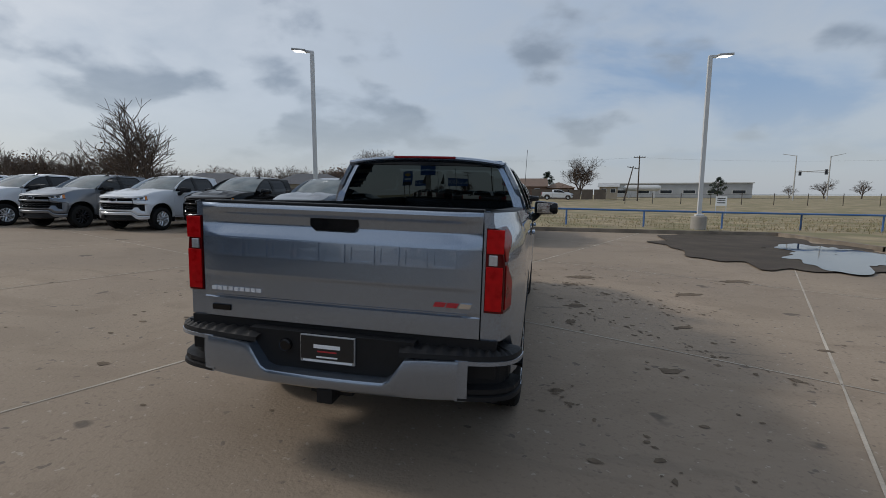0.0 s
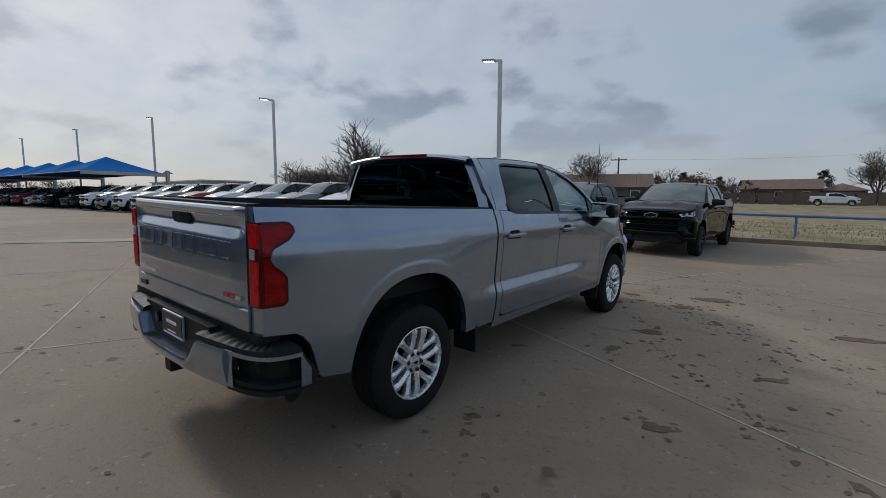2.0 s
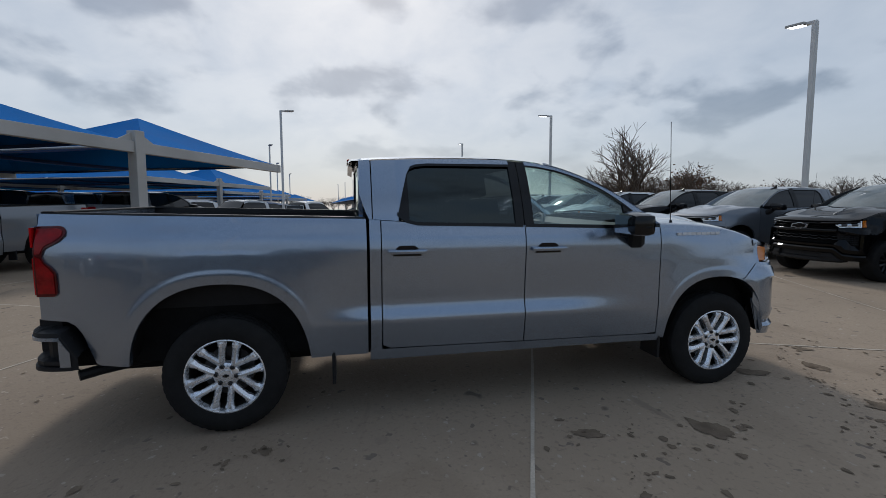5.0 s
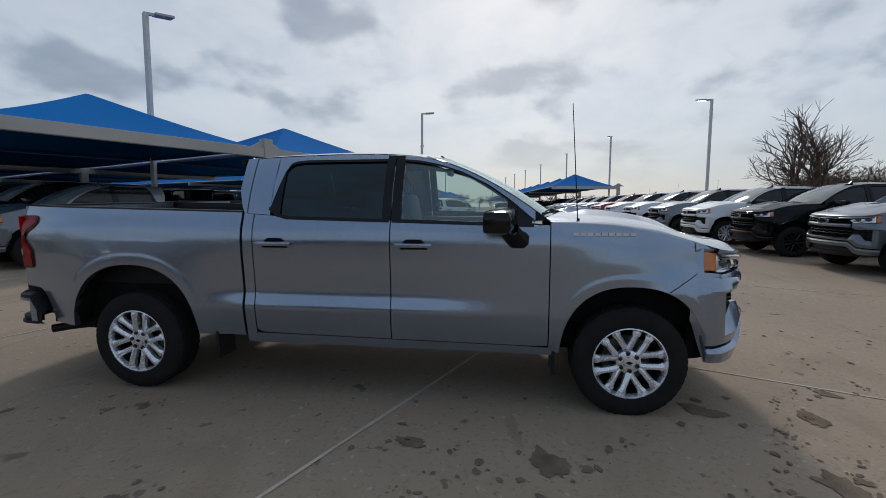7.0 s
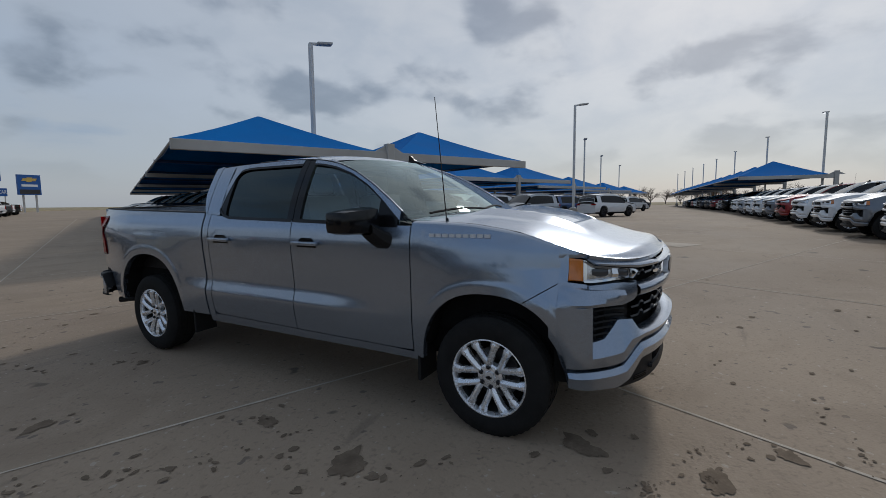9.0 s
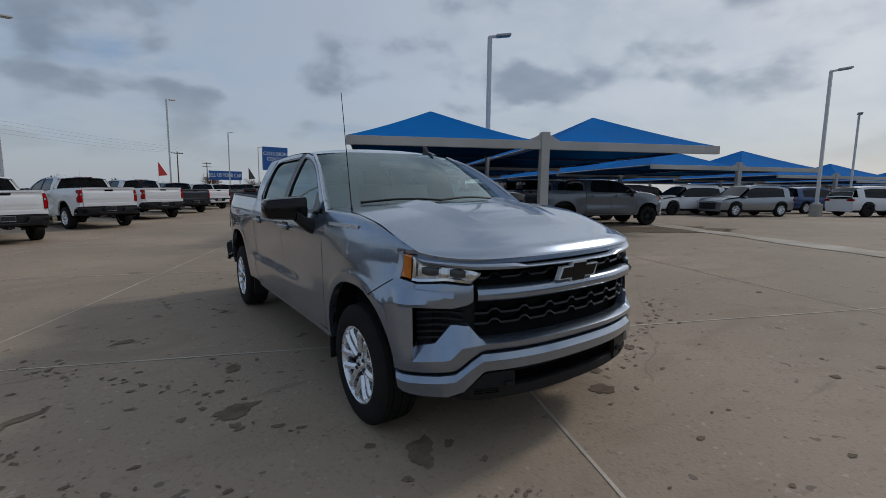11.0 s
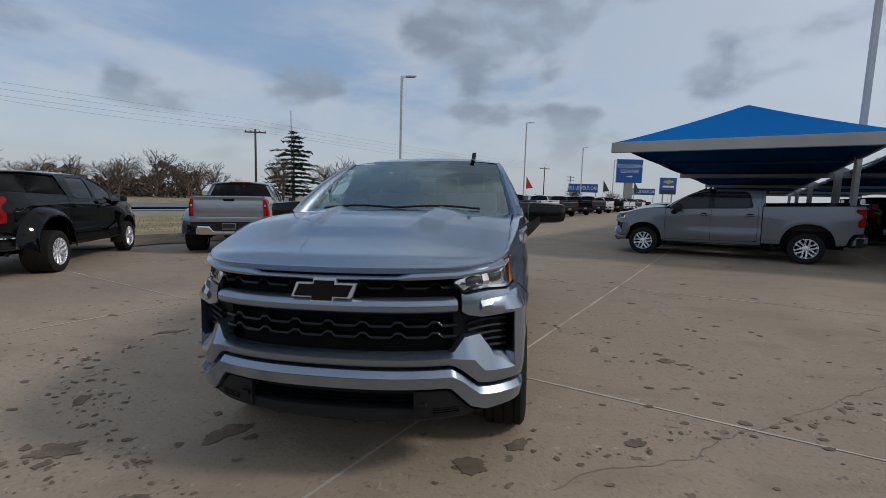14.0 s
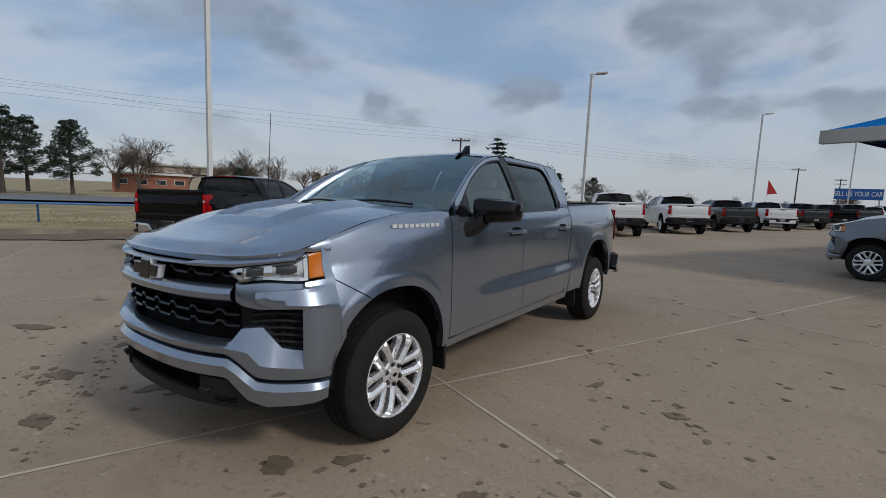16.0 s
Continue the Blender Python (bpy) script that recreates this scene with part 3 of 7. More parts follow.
# ---- shade canopies ----
def canopy(origin, u, v, bays, span=6.4, depth=6.8, both=True, label="blue fabric shade canopy on grey steel T-frames over parked trucks"):
    """A row of T-shaped frames, each two fabric hips apart. origin: the first post's foot."""
    ang = math.degrees(math.atan2(u.y, u.x))
    ox, oy = origin
    base = h(ox, oy)
    t = thing("shade_canopy", pose(ox, oy, base, 0, 0, ang), label, "canopy", "shade canopies")
    hand = 1 if (Vector((-u.y, u.x, 0)).dot(v)) > 0 else -1
    zb, top, peak = 2.72, 3.05, 4.40
    sides = (1, -1) if both else (1,)
    for k in range(bays + 1):
        y = hand * depth * k
        if k % 2:      # a slim rafter where two hips meet
            for s in sides:
                bm = bmesh.new()
                tube(bm, (0.2 * s, y, top - 0.02), (span * s, y, top - 0.02), 0.045, 0.045, 8)
                part("rafter", bm, STEEL_GREY, t)
            continue
        bm = bmesh.new()
        box(bm, -0.14, 0.14, y - 0.14, y + 0.14, -0.1, top + 0.28, None, 0.02)
        post = part("post", bm, STEEL_GREY, t)
        for s in (1, -1):
            bm = bmesh.new()
            prism(bm, [(0.14 * s, top), (0.55 * s, top), (0.14 * s, top + 0.22)][::s], y - 0.02, y + 0.02, "y")
            part("gusset", bm, STEEL_GREY, post)
        for s in sides:
            bm = bmesh.new()
            box(bm, min(0.14 * s, span * s), max(0.14 * s, span * s), y - 0.09, y + 0.09, zb + 0.05, top, None, 0.012)
            part("beam", bm, STEEL_GREY, t)
    for s in sides:      # eave pipes from frame to frame
        for x in (0.25 * s, (span - 0.06) * s):
            bm = bmesh.new()
            tube(bm, (x, 0, top - 0.03), (x, hand * depth * bays, top - 0.03), 0.035, 0.035, 8)
            part("eave_pipe", bm, STEEL_GREY, t)
    for k in range(bays):
        for s in sides:
            x0, x1 = 0.35 * s, (span - 0.05) * s
            y0, y1 = hand * (depth * k + 0.12), hand * (depth * (k + 1) - 0.12)
            cx, cy = (x0 + x1) / 2, (y0 + y1) / 2
            bm = bmesh.new()
            rows = []
            n = 10
            corners = [(x0, y0), (x1, y0), (x1, y1), (x0, y1)]
            for f in (0.0, 0.12, 0.28, 0.46, 0.64, 0.82, 1.0):
                row = []
                for c in range(4):
                    a, b = corners[c], corners[(c + 1) % 4]
                    for i in range(n):
                        w = i / n
                        px, py = a[0] + (b[0] - a[0]) * w, a[1] + (b[1] - a[1]) * w
                        inward = 1 - f * 0.985
                        pull = 1 - 0.015 * math.sin(math.pi * w) * (1 - f)
                        z = top + 0.03 + (peak - top) * (f ** 1.06) - 0.04 * math.sin(math.pi * w) * (1 - f) - 0.05 * math.sin(math.pi * f) * (0.4 + math.sin(math.pi * w))
                        row.append((cx + (px - cx) * inward * pull, cy + (py - cy) * inward * pull, z))
                rows.append(row + row[:1])
            grid(bm, rows)
            cloth = part("shade_cloth", fixnormals(bm), FABRIC, t, "taut blue shade cloth", True, 25)
            bm = bmesh.new()
            grid(bm, [rows[0], [(x, y, z - 0.10) for x, y, z in rows[0]]])
            part("hem", fixnormals(bm), FABRIC_EDGE, cloth)
    return t


CU, CV = Vector((0.914, -0.405, 0)), Vector((-0.405, -0.914, 0))      # the nearest canopies' own directions
canopy((-9.06, -6.52), CU, CV, 8)
canopy((-30.5, -10.3), U, V, 6)
canopy((-51.5, -11.5), U, V, 4)
canopy((-72.0, -11.5), U, V, 4)
canopy((-93.0, -11.5), U, V, 4)
canopy((-42.2, 10.9), Vector((0.13, -0.99, 0)), Vector((-0.99, -0.13, 0)), 14, both=False, label="far row of blue fabric shade canopies over parked cars")


# ---- pickup trucks ----
def paint(name, base, metal=0.55, rough=0.32, coat=1.0, ior=1.45):
    m = mat(name, base, rough, metal, 0.05, 900.0, 0.0, 2500.0, coat=coat, spec=0.4 if coat == 1.0 else 0.0)
    m.node_tree.nodes["Principled BSDF"].inputs["Coat IOR"].default_value = ior
    return m


PAINTS = {"grey": paint("grey_metallic_paint", (0.268, 0.322, 0.405), 0.86, 0.26, 1.0, 1.65), "white": paint("white_paint", (0.74, 0.75, 0.76), 0.0, 0.4),
          "black": paint("black_paint", (0.003, 0.003, 0.0035), 0.0, 0.5, 0.9, 1.35), "silver": paint("silver_metallic", (0.29, 0.315, 0.35), 0.75, 0.34, 1.0, 1.6),
          "red": paint("red_tint_paint", (0.25, 0.012, 0.015), 0.2, 0.35), "charcoal": paint("charcoal_metallic", (0.07, 0.075, 0.085), 0.6, 0.28, 0.9, 1.4),
          "slate": paint("slate_grey_metallic", (0.160, 0.176, 0.198), 0.6, 0.34, 1.0, 1.5), "blue": paint("deep_blue_metallic", (0.02, 0.06, 0.17), 0.5, 0.32)}
RUBBER = mat("tyre_rubber", (0.020, 0.0196, 0.0192), 0.8, 0, 0.25, 12.0, 0.3, 120, spec=0.12)
ALLOY = mat("machined_alloy", (0.86, 0.875, 0.90), 0.28, 0.72, 0.05, 30.0)
ALLOY_DARK = mat("black_alloy", (0.03, 0.03, 0.032), 0.35, 0.6, 0.1, 20.0)
BRAKE = mat("brake_steel", (0.10, 0.10, 0.10), 0.4, 0.8, 0.2, 30.0)
TRIM = mat("black_trim_plastic", (0.016, 0.016, 0.017), 0.5, 0, 0.15, 30.0, 0.15, 300, spec=0.2)
GLOSS_BLACK = mat("gloss_black", (0.007, 0.007, 0.008), 0.12, 0, 0.1, 20.0, spec=0.3)
# near-black: shade under the body and in its openings is put into the colour
CAVITY = mat("cavity_shade_black", (0.014, 0.014, 0.014), 0.95, 0, 0.3, 8.0, spec=0.05)
CHROME = mat("chrome", (0.70, 0.71, 0.72), 0.08, 1.0, 0.03, 10.0)
RED_LENS = mat("red_tail_lens", (0.27, 0.003, 0.005), 0.3, 0, 0.40, 18.0, coat=0.4, spec=0.05)
RED_RIM = mat("smoked_red_lens_rim", (0.09, 0.003, 0.004), 0.2, 0, 0.3, 18.0, coat=0.4, spec=0.1)
RED_DEEP = mat("bright_red_lens", (0.50, 0.006, 0.008), 0.3, 0, 0.3, 30.0, coat=0.3, spec=0.05)
CLEAR_LENS = mat("clear_lamp_lens", (0.55, 0.56, 0.58), 0.06, 0.4, 0.2, 25.0, coat=1.0)
AMBER = mat("amber_reflector", (0.62, 0.17, 0.01), 0.15, 0, 0.1, 25.0, coat=1.0)
LAMP_DARK = mat("lamp_chamber", (0.62, 0.63, 0.65), 0.15, 0.75, 0.2, 30.0, coat=1.0)
LENS_DARK = mat("projector_glass", (0.05, 0.054, 0.06), 0.04, 0, 0.1, 30.0, spec=0.6)
SEAT = mat("black_seat_cloth", (0.075, 0.078, 0.082), 0.8, 0, 0.2, 8.0)
DASH = mat("dashboard_plastic", (0.075, 0.08, 0.08), 0.6, 0, 0.15, 12.0)
PLATE_FACE = mat("plate_face_black", (0.015, 0.015, 0.016), 0.35, 0, 0.1, 20.0)
PLATE_FRAME = mat("plate_frame_silver", (0.40, 0.41, 0.42), 0.3, 0.5, 0.1, 20.0)
BADGE_CHROME = mat("badge_chrome", (0.72, 0.74, 0.78), 0.25, 0.1, 0.05, 20.0, coat=1.0)
# pale base with the sky's reflection and the cabin behind put into it
SCREEN_FAR = mat("far_windscreen", (0.15, 0.175, 0.175), 0.06, 0, 0.3, 2.5, spec=0.9)
BADGE_RED = mat("badge_red", (0.45, 0.03, 0.04), 0.3, 0, 0.05, 10.0)
GLASS_TINT = glass("privacy_glass", (0.032, 0.036, 0.040), 0.06)
GLASS_SIDE = glass("door_glass", (0.70, 0.81, 0.79), 0.13)
GLASS_CLEAR = glass("laminated_glass", (0.78, 0.93, 0.91), 0.20)
GLASS_FAR = mat("dark_window_glass", (0.012, 0.014, 0.016), 0.05, 0, 0.2, 3.0, spec=0.45)

REAR_AX, FRONT_AX = -1.872, 1.872
SIDE_UP = [(1.20, 0.990), (1.28, 0.978), (1.34, 0.958), (1.37, 0.942), (1.44, 0.925), (1.55, 0.880), (1.66, 0.826), (1.76, 0.770), (1.82, 0.728), (1.90, 0.66)]
SIDE_Z = [(0.38, 0.945), (0.46, 0.966), (0.58, 0.986), (0.66, 0.996), (0.705, 1.000), (0.80, 0.973), (0.835, 0.971), (0.95, 0.978), (1.08, 0.987)] + SIDE_UP
SIDE_PLAIN = [(0.38, 0.945), (0.46, 0.966), (0.58, 0.980), (0.70, 0.988), (0.84, 0.990), (0.95, 0.990), (1.08, 0.992)] + SIDE_UP


def arch_z(y, centre, back, front, tall):
    d = (y - centre) / (front if y > centre else back)
    if abs(d) >= 1:
        return -9
    return 0.385 + tall * (1 - abs(d) ** 2.35) ** (1 / 2.35)


def flare(y, z):
    """The flat band that stands out round each wheel opening."""
    out = 0
    for centre, back, front, tall in ((REAR_AX, 0.56, 0.545, 0.615), (FRONT_AX, 0.475, 0.485, 0.535)):
        dy = (y - centre) / (front if y > centre else back)
        dz = max(0.0, z - 0.385) / tall
        rr = (abs(dy) ** 2.35 + dz ** 2.35) ** (1 / 2.35)
        if z < 0.4:
            rr = abs(dy)
        w = max(0.0, min(1.0, (1.16 - rr) / 0.06))
        out += 0.005 * w * w * (3 - 2 * w) + 0.008 * math.exp(-(max(0.0, rr - 1.08) / 0.24) ** 2)
    return out


def side_x(y, z):
    ahead = max(0.0, min(1.0, (1.30 - y) / 0.85))
    fade = max(0.0, min(1.0, (y + 1.32) / 0.36)) * ahead * ahead * (3 - 2 * ahead)
    x = soft(SIDE_Z, z, 0.010) * fade + soft(SIDE_PLAIN, z, 0.022) * (1 - fade)
    if y > 1.4 and z > 1.06:           # the wing's shoulder rolls over towards the bonnet
        x -= min(1.0, (y - 1.4) / 0.4) * 0.30 * (z - 1.06) ** 1.5
    if y > 1.7:
        up = max(0.0, min(1.0, (z - 0.88) / 0.20))
        x -= 0.26 * (1 - up) * max(0.0, y - 2.0) ** 2 + 0.275 * up * (y - 1.7) ** 2
    if y < -2.2:                       # the box draws in towards the tail
        x -= 0.18 * (-2.2 - y) ** 2
    if z < 1.2:
        x += flare(y, z)
    return x


def panel(bm, y0, y1, bottom, top, ny, nz, s, thick=0.03, inset=0.0, ys=None, shape=side_x):
    """An outer body skin between two edge lines, with a turned-in rim. s: +1 right side, -1 left."""
    ys = ys or [y0 + (y1 - y0) * i / ny for i in range(ny + 1)]
    rows = []
    for y in ys:
        b, t = bottom(y), top(y)
        row = []
        for k in range(nz + 1):
            z = b + (t - b) * k / nz
            row.append((s * (shape(y, z) - inset), y, z))
        rows.append(row)
    vs = grid(bm, rows)
    if thick:
        rim = [r[0] for r in vs] + vs[-1][1:] + [r[-1] for r in vs[::-1]][1:] + vs[0][::-1][1:-1]
        inner = [bm.verts.new((v.co.x - s * thick, v.co.y, v.co.z)) for v in rim]
        n = len(rim)
        for i in range(n):
            bm.faces.new((rim[i], rim[(i + 1) % n], inner[(i + 1) % n], inner[i]))
    return vs


FRONT = [(0.0, 2.785), (0.15, 2.782), (0.30, 2.770), (0.45, 2.742), (0.58, 2.700), (0.68, 2.648), (0.76, 2.594), (0.83, 2.535), (0.893, 2.465), (0.944, 2.38), (0.975, 2.285)]
REAR = [(0.0, 3.035), (0.20, 3.033), (0.40, 3.022), (0.60, 3.000), (0.76, 2.978), (0.87, 2.950), (0.945, 2.905), (0.985, 2.83), (1.0, 2.73), (1.0, 2.60)]


def plan_point(line, s):
    """A point along a half plan line; s runs from -1 over the middle at 0 to 1, by index."""
    a = abs(s) * (len(line) - 1)
    i = min(int(a), len(line) - 2)
    w = a - i
    p0, p1, p2, p3 = line[max(i - 1, 0)], line[i], line[i + 1], line[min(i + 2, len(line) - 1)]
    if i == 0:
        p0 = (-line[1][0], line[1][1])
    out = []
    for k in (0, 1):
        out.append(0.5 * (2 * p1[k] + (p2[k] - p0[k]) * w + (2 * p0[k] - 5 * p1[k] + 4 * p2[k] - p3[k]) * w * w + (3 * p1[k] - p0[k] - 3 * p2[k] + p3[k]) * w ** 3))
    return Vector((math.copysign(out[0], s), out[1]))


def plan_s(line, x):
    """The s at which the plan line reaches x."""
    lo, hi = 0.0, 1.0
    for _ in range(30):
        m = (lo + hi) / 2
        if plan_point(line, m).x < x:
            lo = m
        else:
            hi = m
    return lo


def band(bm, line, s0, s1, n, profile, flip=1, thick=0.03):
    """Sweeps an upright profile along a plan line. profile(s): points (z, out). flip=-1 puts it at the rear."""
    rows = []
    for i in range(n + 1):
        s = s0 + (s1 - s0) * i / n
        p = plan_point(line, s)
        d = plan_point(line, min(1, s + 0.01)) - plan_point(line, max(-1, s - 0.01))
        nrm = Vector((-d.y, d.x)).normalized()
        if nrm.y < 0 and abs(nrm.x) < 0.7 or nrm.dot(p - Vector((0, 1.8))) < 0:
            nrm = -nrm
        rows.append([((p + nrm * o).x, flip * (p + nrm * o).y, z) for z, o in profile(s)])
    vs = grid(bm, rows)
    if thick:
        rim = [r[0] for r in vs] + vs[-1][1:] + [r[-1] for r in vs[::-1]][1:] + vs[0][::-1][1:-1]
        inner = [bm.verts.new((v.co.x * 0.985, v.co.y - flip * thick, v.co.z)) for v in rim]
        k = len(rim)
        for i in range(k):
            bm.faces.new((rim[i], rim[(i + 1) % k], inner[(i + 1) % k], inner[i]))
    return vs


def front_plan(x):
    """Place and outward direction on the front's plan line at a half width x."""
    k = plan_s(FRONT, abs(x)) if abs(x) < 0.9749 else 1.0
    p = plan_point(FRONT, k)
    d = plan_point(FRONT, min(1, k + 0.01)) - plan_point(FRONT, max(-1, k - 0.01))
    nrm = Vector((-d.y, d.x)).normalized()
    if nrm.y < 0:
        nrm = -nrm
    return p, nrm


def fascia(bm, xs, profile, mirror=False, s=1, back=0.03):
    """A front skin over the half widths xs; profile(x) gives points (z, out) from the bottom up."""
    rows = []
    line = [(-1, x) for x in xs[::-1] if x > 0.001] + [(1, x) for x in xs] if mirror else [(s, x) for x in xs]
    for sg, x in line:
        p, nrm = front_plan(x)
        w = max(0.0, min(1.0, (x - 0.925) / 0.05))
        row = []
        for z, o in profile(x):
            q2 = p + nrm * o
            px = (q2.x - lamp_inset(x, z)) * (1 - w) + min(q2.x, side_x(q2.y, z)) * w
            z = max(z, arch_z(q2.y, FRONT_AX, 0.475, 0.485, 0.535))
            row.append((sg * px, q2.y, z))
        rows.append(row)
    vs = grid(bm, rows)
    if back:
        rim = [r[0] for r in vs] + vs[-1][1:] + [r[-1] for r in vs[::-1]][1:] + vs[0][::-1][1:-1]
        inner = [bm.verts.new((v.co.x * 0.985, v.co.y - back, v.co.z)) for v in rim]
        k = len(rim)
        for i in range(k):
            bm.faces.new((rim[i], rim[(i + 1) % k], inner[(i + 1) % k], inner[i]))
    return vs


def lamp_inset(x, z):
    """How far the front corner draws in at the height of the headlamps."""
    return 0.062 * max(0.0, (x - 0.62) / 0.355) ** 2 * max(0.0, min(1.0, (z - 0.90) / 0.14))


def front_half(y):
    """The half width at which the front's plan line lies at y."""
    lo, hi = 0.5, 0.975
    for _ in range(24):
        mid = (lo + hi) / 2
        if front_plan(mid)[0].y > y:
            lo = mid
        else:
            hi = mid
    return lo


def steps(a, b, n):
    return [a + (b - a) * i / n for i in range(n + 1)]


def bulged(z0, z1, out, n=4, lean=0.0):
    """A softly rounded profile between two heights."""
    return [(z0 + (z1 - z0) * i / n, out * (1 - (2 * i / n - 1) ** 4) + lean * i / n) for i in range(n + 1)]


def wheel(parent, x, y, s, fine, dark=False, r=0.385, dual=False):
    m = pose(x, y, r, 0, 0, 0 if s > 0 else 180)
    w = new("wheel")
    w.parent, w.matrix_basis = parent, m
    n = 48 if fine else 24
    bm = bmesh.new()
    side_pro = [(0.245, -0.125), (0.262, -0.133), (0.315, -0.134), (r - 0.03, -0.126)]
    tread = [(r - 0.010, -0.112), (r, -0.100), (r + 0.002, -0.066), (r - 0.008, -0.064), (r - 0.008, -0.058), (r + 0.003, -0.056), (r + 0.003, -0.006), (r - 0.008, -0.004),
             (r - 0.008, 0.004), (r + 0.003, 0.006), (r + 0.003, 0.056), (r - 0.008, 0.058), (r - 0.008, 0.064), (r + 0.002, 0.066), (r, 0.100), (r - 0.010, 0.112)]
    if not fine:
        tread = [(r - 0.006, -0.11), (r, -0.06), (r, 0.06), (r - 0.006, 0.11)]
    nt = 144 if fine else 24
    rings = lathe(bm, side_pro + tread + [(a, -b) for a, b in side_pro[::-1]], nt, "x")
    if fine:      # cross cuts in the tread
        for k, ring in enumerate(rings):
            if 4 <= k < len(rings) - 4:
                for i, v in enumerate(ring):
                    if (i + k // 2) % 3 == 0:
                        v.co.y *= 1 - 0.004 / r
                        v.co.z *= 1 - 0.004 / r
    part("tyre", fixnormals(bm), RUBBER, w, "", True, 30)
    bm = bmesh.new()
    lathe(bm, [(0.252, 0.118), (0.250, 0.127), (0.243, 0.129), (0.235, 0.114), (0.231, 0.085)] + ([] if fine else [(0.218, -0.10), (0.245, -0.118)]), n, "x")
    turn = 0.38 if y < 0 else 0.12
    for i in range(6):
        a = 2 * math.pi * i / 6 + turn
        c, sn = math.cos(a), math.sin(a)
        for k in (-1, 1):      # two parallel spokes
            quad = []
            for rad, off, wd, hx in ((0.052, 0.026, 0.018, 0.092), (0.085, 0.0385, 0.0210, 0.104), (0.150, 0.0425, 0.0205, 0.116), (0.186, 0.0440, 0.0210, 0.121), (0.203, 0.0455, 0.0275, 0.123), (0.219, 0.0455, 0.0300, 0.121), (0.240, 0.0450, 0.0215, 0.104)):
                def at(o, x):
                    w = k * off + o
                    return (x, c * rad - sn * w, sn * rad + c * w)
                quad.append([at(wd, hx - 0.012), at(k * wd * 0.15 + wd * 0.32, hx + 0.006), at(k * wd * 0.15 - wd * 0.32, hx + 0.006), at(-wd, hx - 0.012), at(-wd * 0.8, hx - 0.05), at(wd * 0.8, hx - 0.05)])
            grid(bm, [q + q[:1] for q in quad])
    lathe(bm, [(0.084, 0.045), (0.082, 0.092), (0.074, 0.097), (0.040, 0.099), (0.036, 0.110), (0.001, 0.112)], 24, "x")
    part("rim", fixnormals(bm), ALLOY_DARK if dark else ALLOY, w, "", True, 30)
    if fine:
        # silver barrel given the dark brake colour, which paints in the shade behind the spokes
        bm = bmesh.new()
        lathe(bm, [(0.231, 0.085), (0.222, 0.05), (0.217, -0.10), (0.245, -0.118)], n, "x")
        part("barrel", fixnormals(bm), BRAKE, w, "inner barrel in dark grey that stands in for shade", True)
        bm = bmesh.new()
        lathe(bm, [(0.001, 0.0), (0.165, 0.0), (0.167, -0.03), (0.001, -0.032)], 24, "x")
        part("brake_disc", bm, BRAKE, w, "", True)
    # added near-black disc that stands in for the shade behind the spokes
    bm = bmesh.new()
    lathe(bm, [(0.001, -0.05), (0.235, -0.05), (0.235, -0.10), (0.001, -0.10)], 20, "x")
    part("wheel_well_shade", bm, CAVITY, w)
    if fine:
        for i in range(6):
            a = 2 * math.pi * i / 6 + turn + math.pi / 6
            bm = bmesh.new()
            lathe(bm, [(0.017, 0.090), (0.017, 0.0995), (0.0135, 0.1000)], 12, "x", (0, 0.064 * math.cos(a), 0.064 * math.sin(a)))
            lathe(bm, [(0.012, 0.090), (0.012, 0.108), (0.008, 0.112), (0.001, 0.112)], 8, "x", (0, 0.064 * math.cos(a), 0.064 * math.sin(a)))
            part("lug_nut", bm, ALLOY_DARK, w, "dark wheel nut in its pocket", True)
        bm = bmesh.new()
        box(bm, 0.1115, 0.1145, -0.020, 0.020, -0.0055, 0.0055)
        box(bm, 0.1118, 0.1148, -0.008, 0.008, -0.011, 0.011)
        part("centre_badge", bm, GLOSS_BLACK, w)
    return w


def bow(bm, cx, z, y0, y1, w, t, slant=0.03):
    """A plain slanted cross shape that is read from the +y side."""
    prism(bm, [(cx - w / 2 + slant, z - t * 0.30), (cx - w / 2, z + t * 0.30), (cx + w / 2 - slant, z + t * 0.30), (cx + w / 2, z - t * 0.30)], y0, y1, "y")
    prism(bm, [(cx - w * 0.14, z - t / 2), (cx - w * 0.20, z + t / 2), (cx + w * 0.14, z + t / 2), (cx + w * 0.20, z - t / 2)], y0 - 0.001, y1 + 0.001, "y")


def roof_edge(y):
    return soft([(-1.10, 1.800), (-0.98, 1.814), (-0.85, 1.826), (-0.6, 1.838), (-0.2, 1.847), (0.1, 1.845), (0.35, 1.826), (0.55, 1.786), (0.75, 1.712), (0.95, 1.608), (1.15, 1.482), (1.30, 1.370), (1.40, 1.30)], y, 0.05)


def belt(y):
    return soft([(-0.80, 1.392), (-0.6, 1.372), (0.2, 1.352), (1.25, 1.325)], y, 0.05)


def rear_glass_top(y):
    return curve([(-0.725, 1.43), (-0.70, 1.53), (-0.665, 1.665), (-0.635, 1.762), (-0.60, 1.788), (-0.50, 1.800), (0.20, 1.803)], y)


def front_glass_top(y):
    return soft([(0.20, 1.803), (0.36, 1.792), (0.52, 1.762), (0.70, 1.704), (0.90, 1.605), (1.06, 1.494), (1.19, 1.383), (1.24, 1.340)], y, 0.03)


def hood_edge_z(y):
    return soft([(1.2, 1.345), (1.45, 1.340), (1.75, 1.325), (2.05, 1.278), (2.30, 1.198), (2.45, 1.152), (2.55, 1.130), (2.75, 1.098)], y, 0.06)


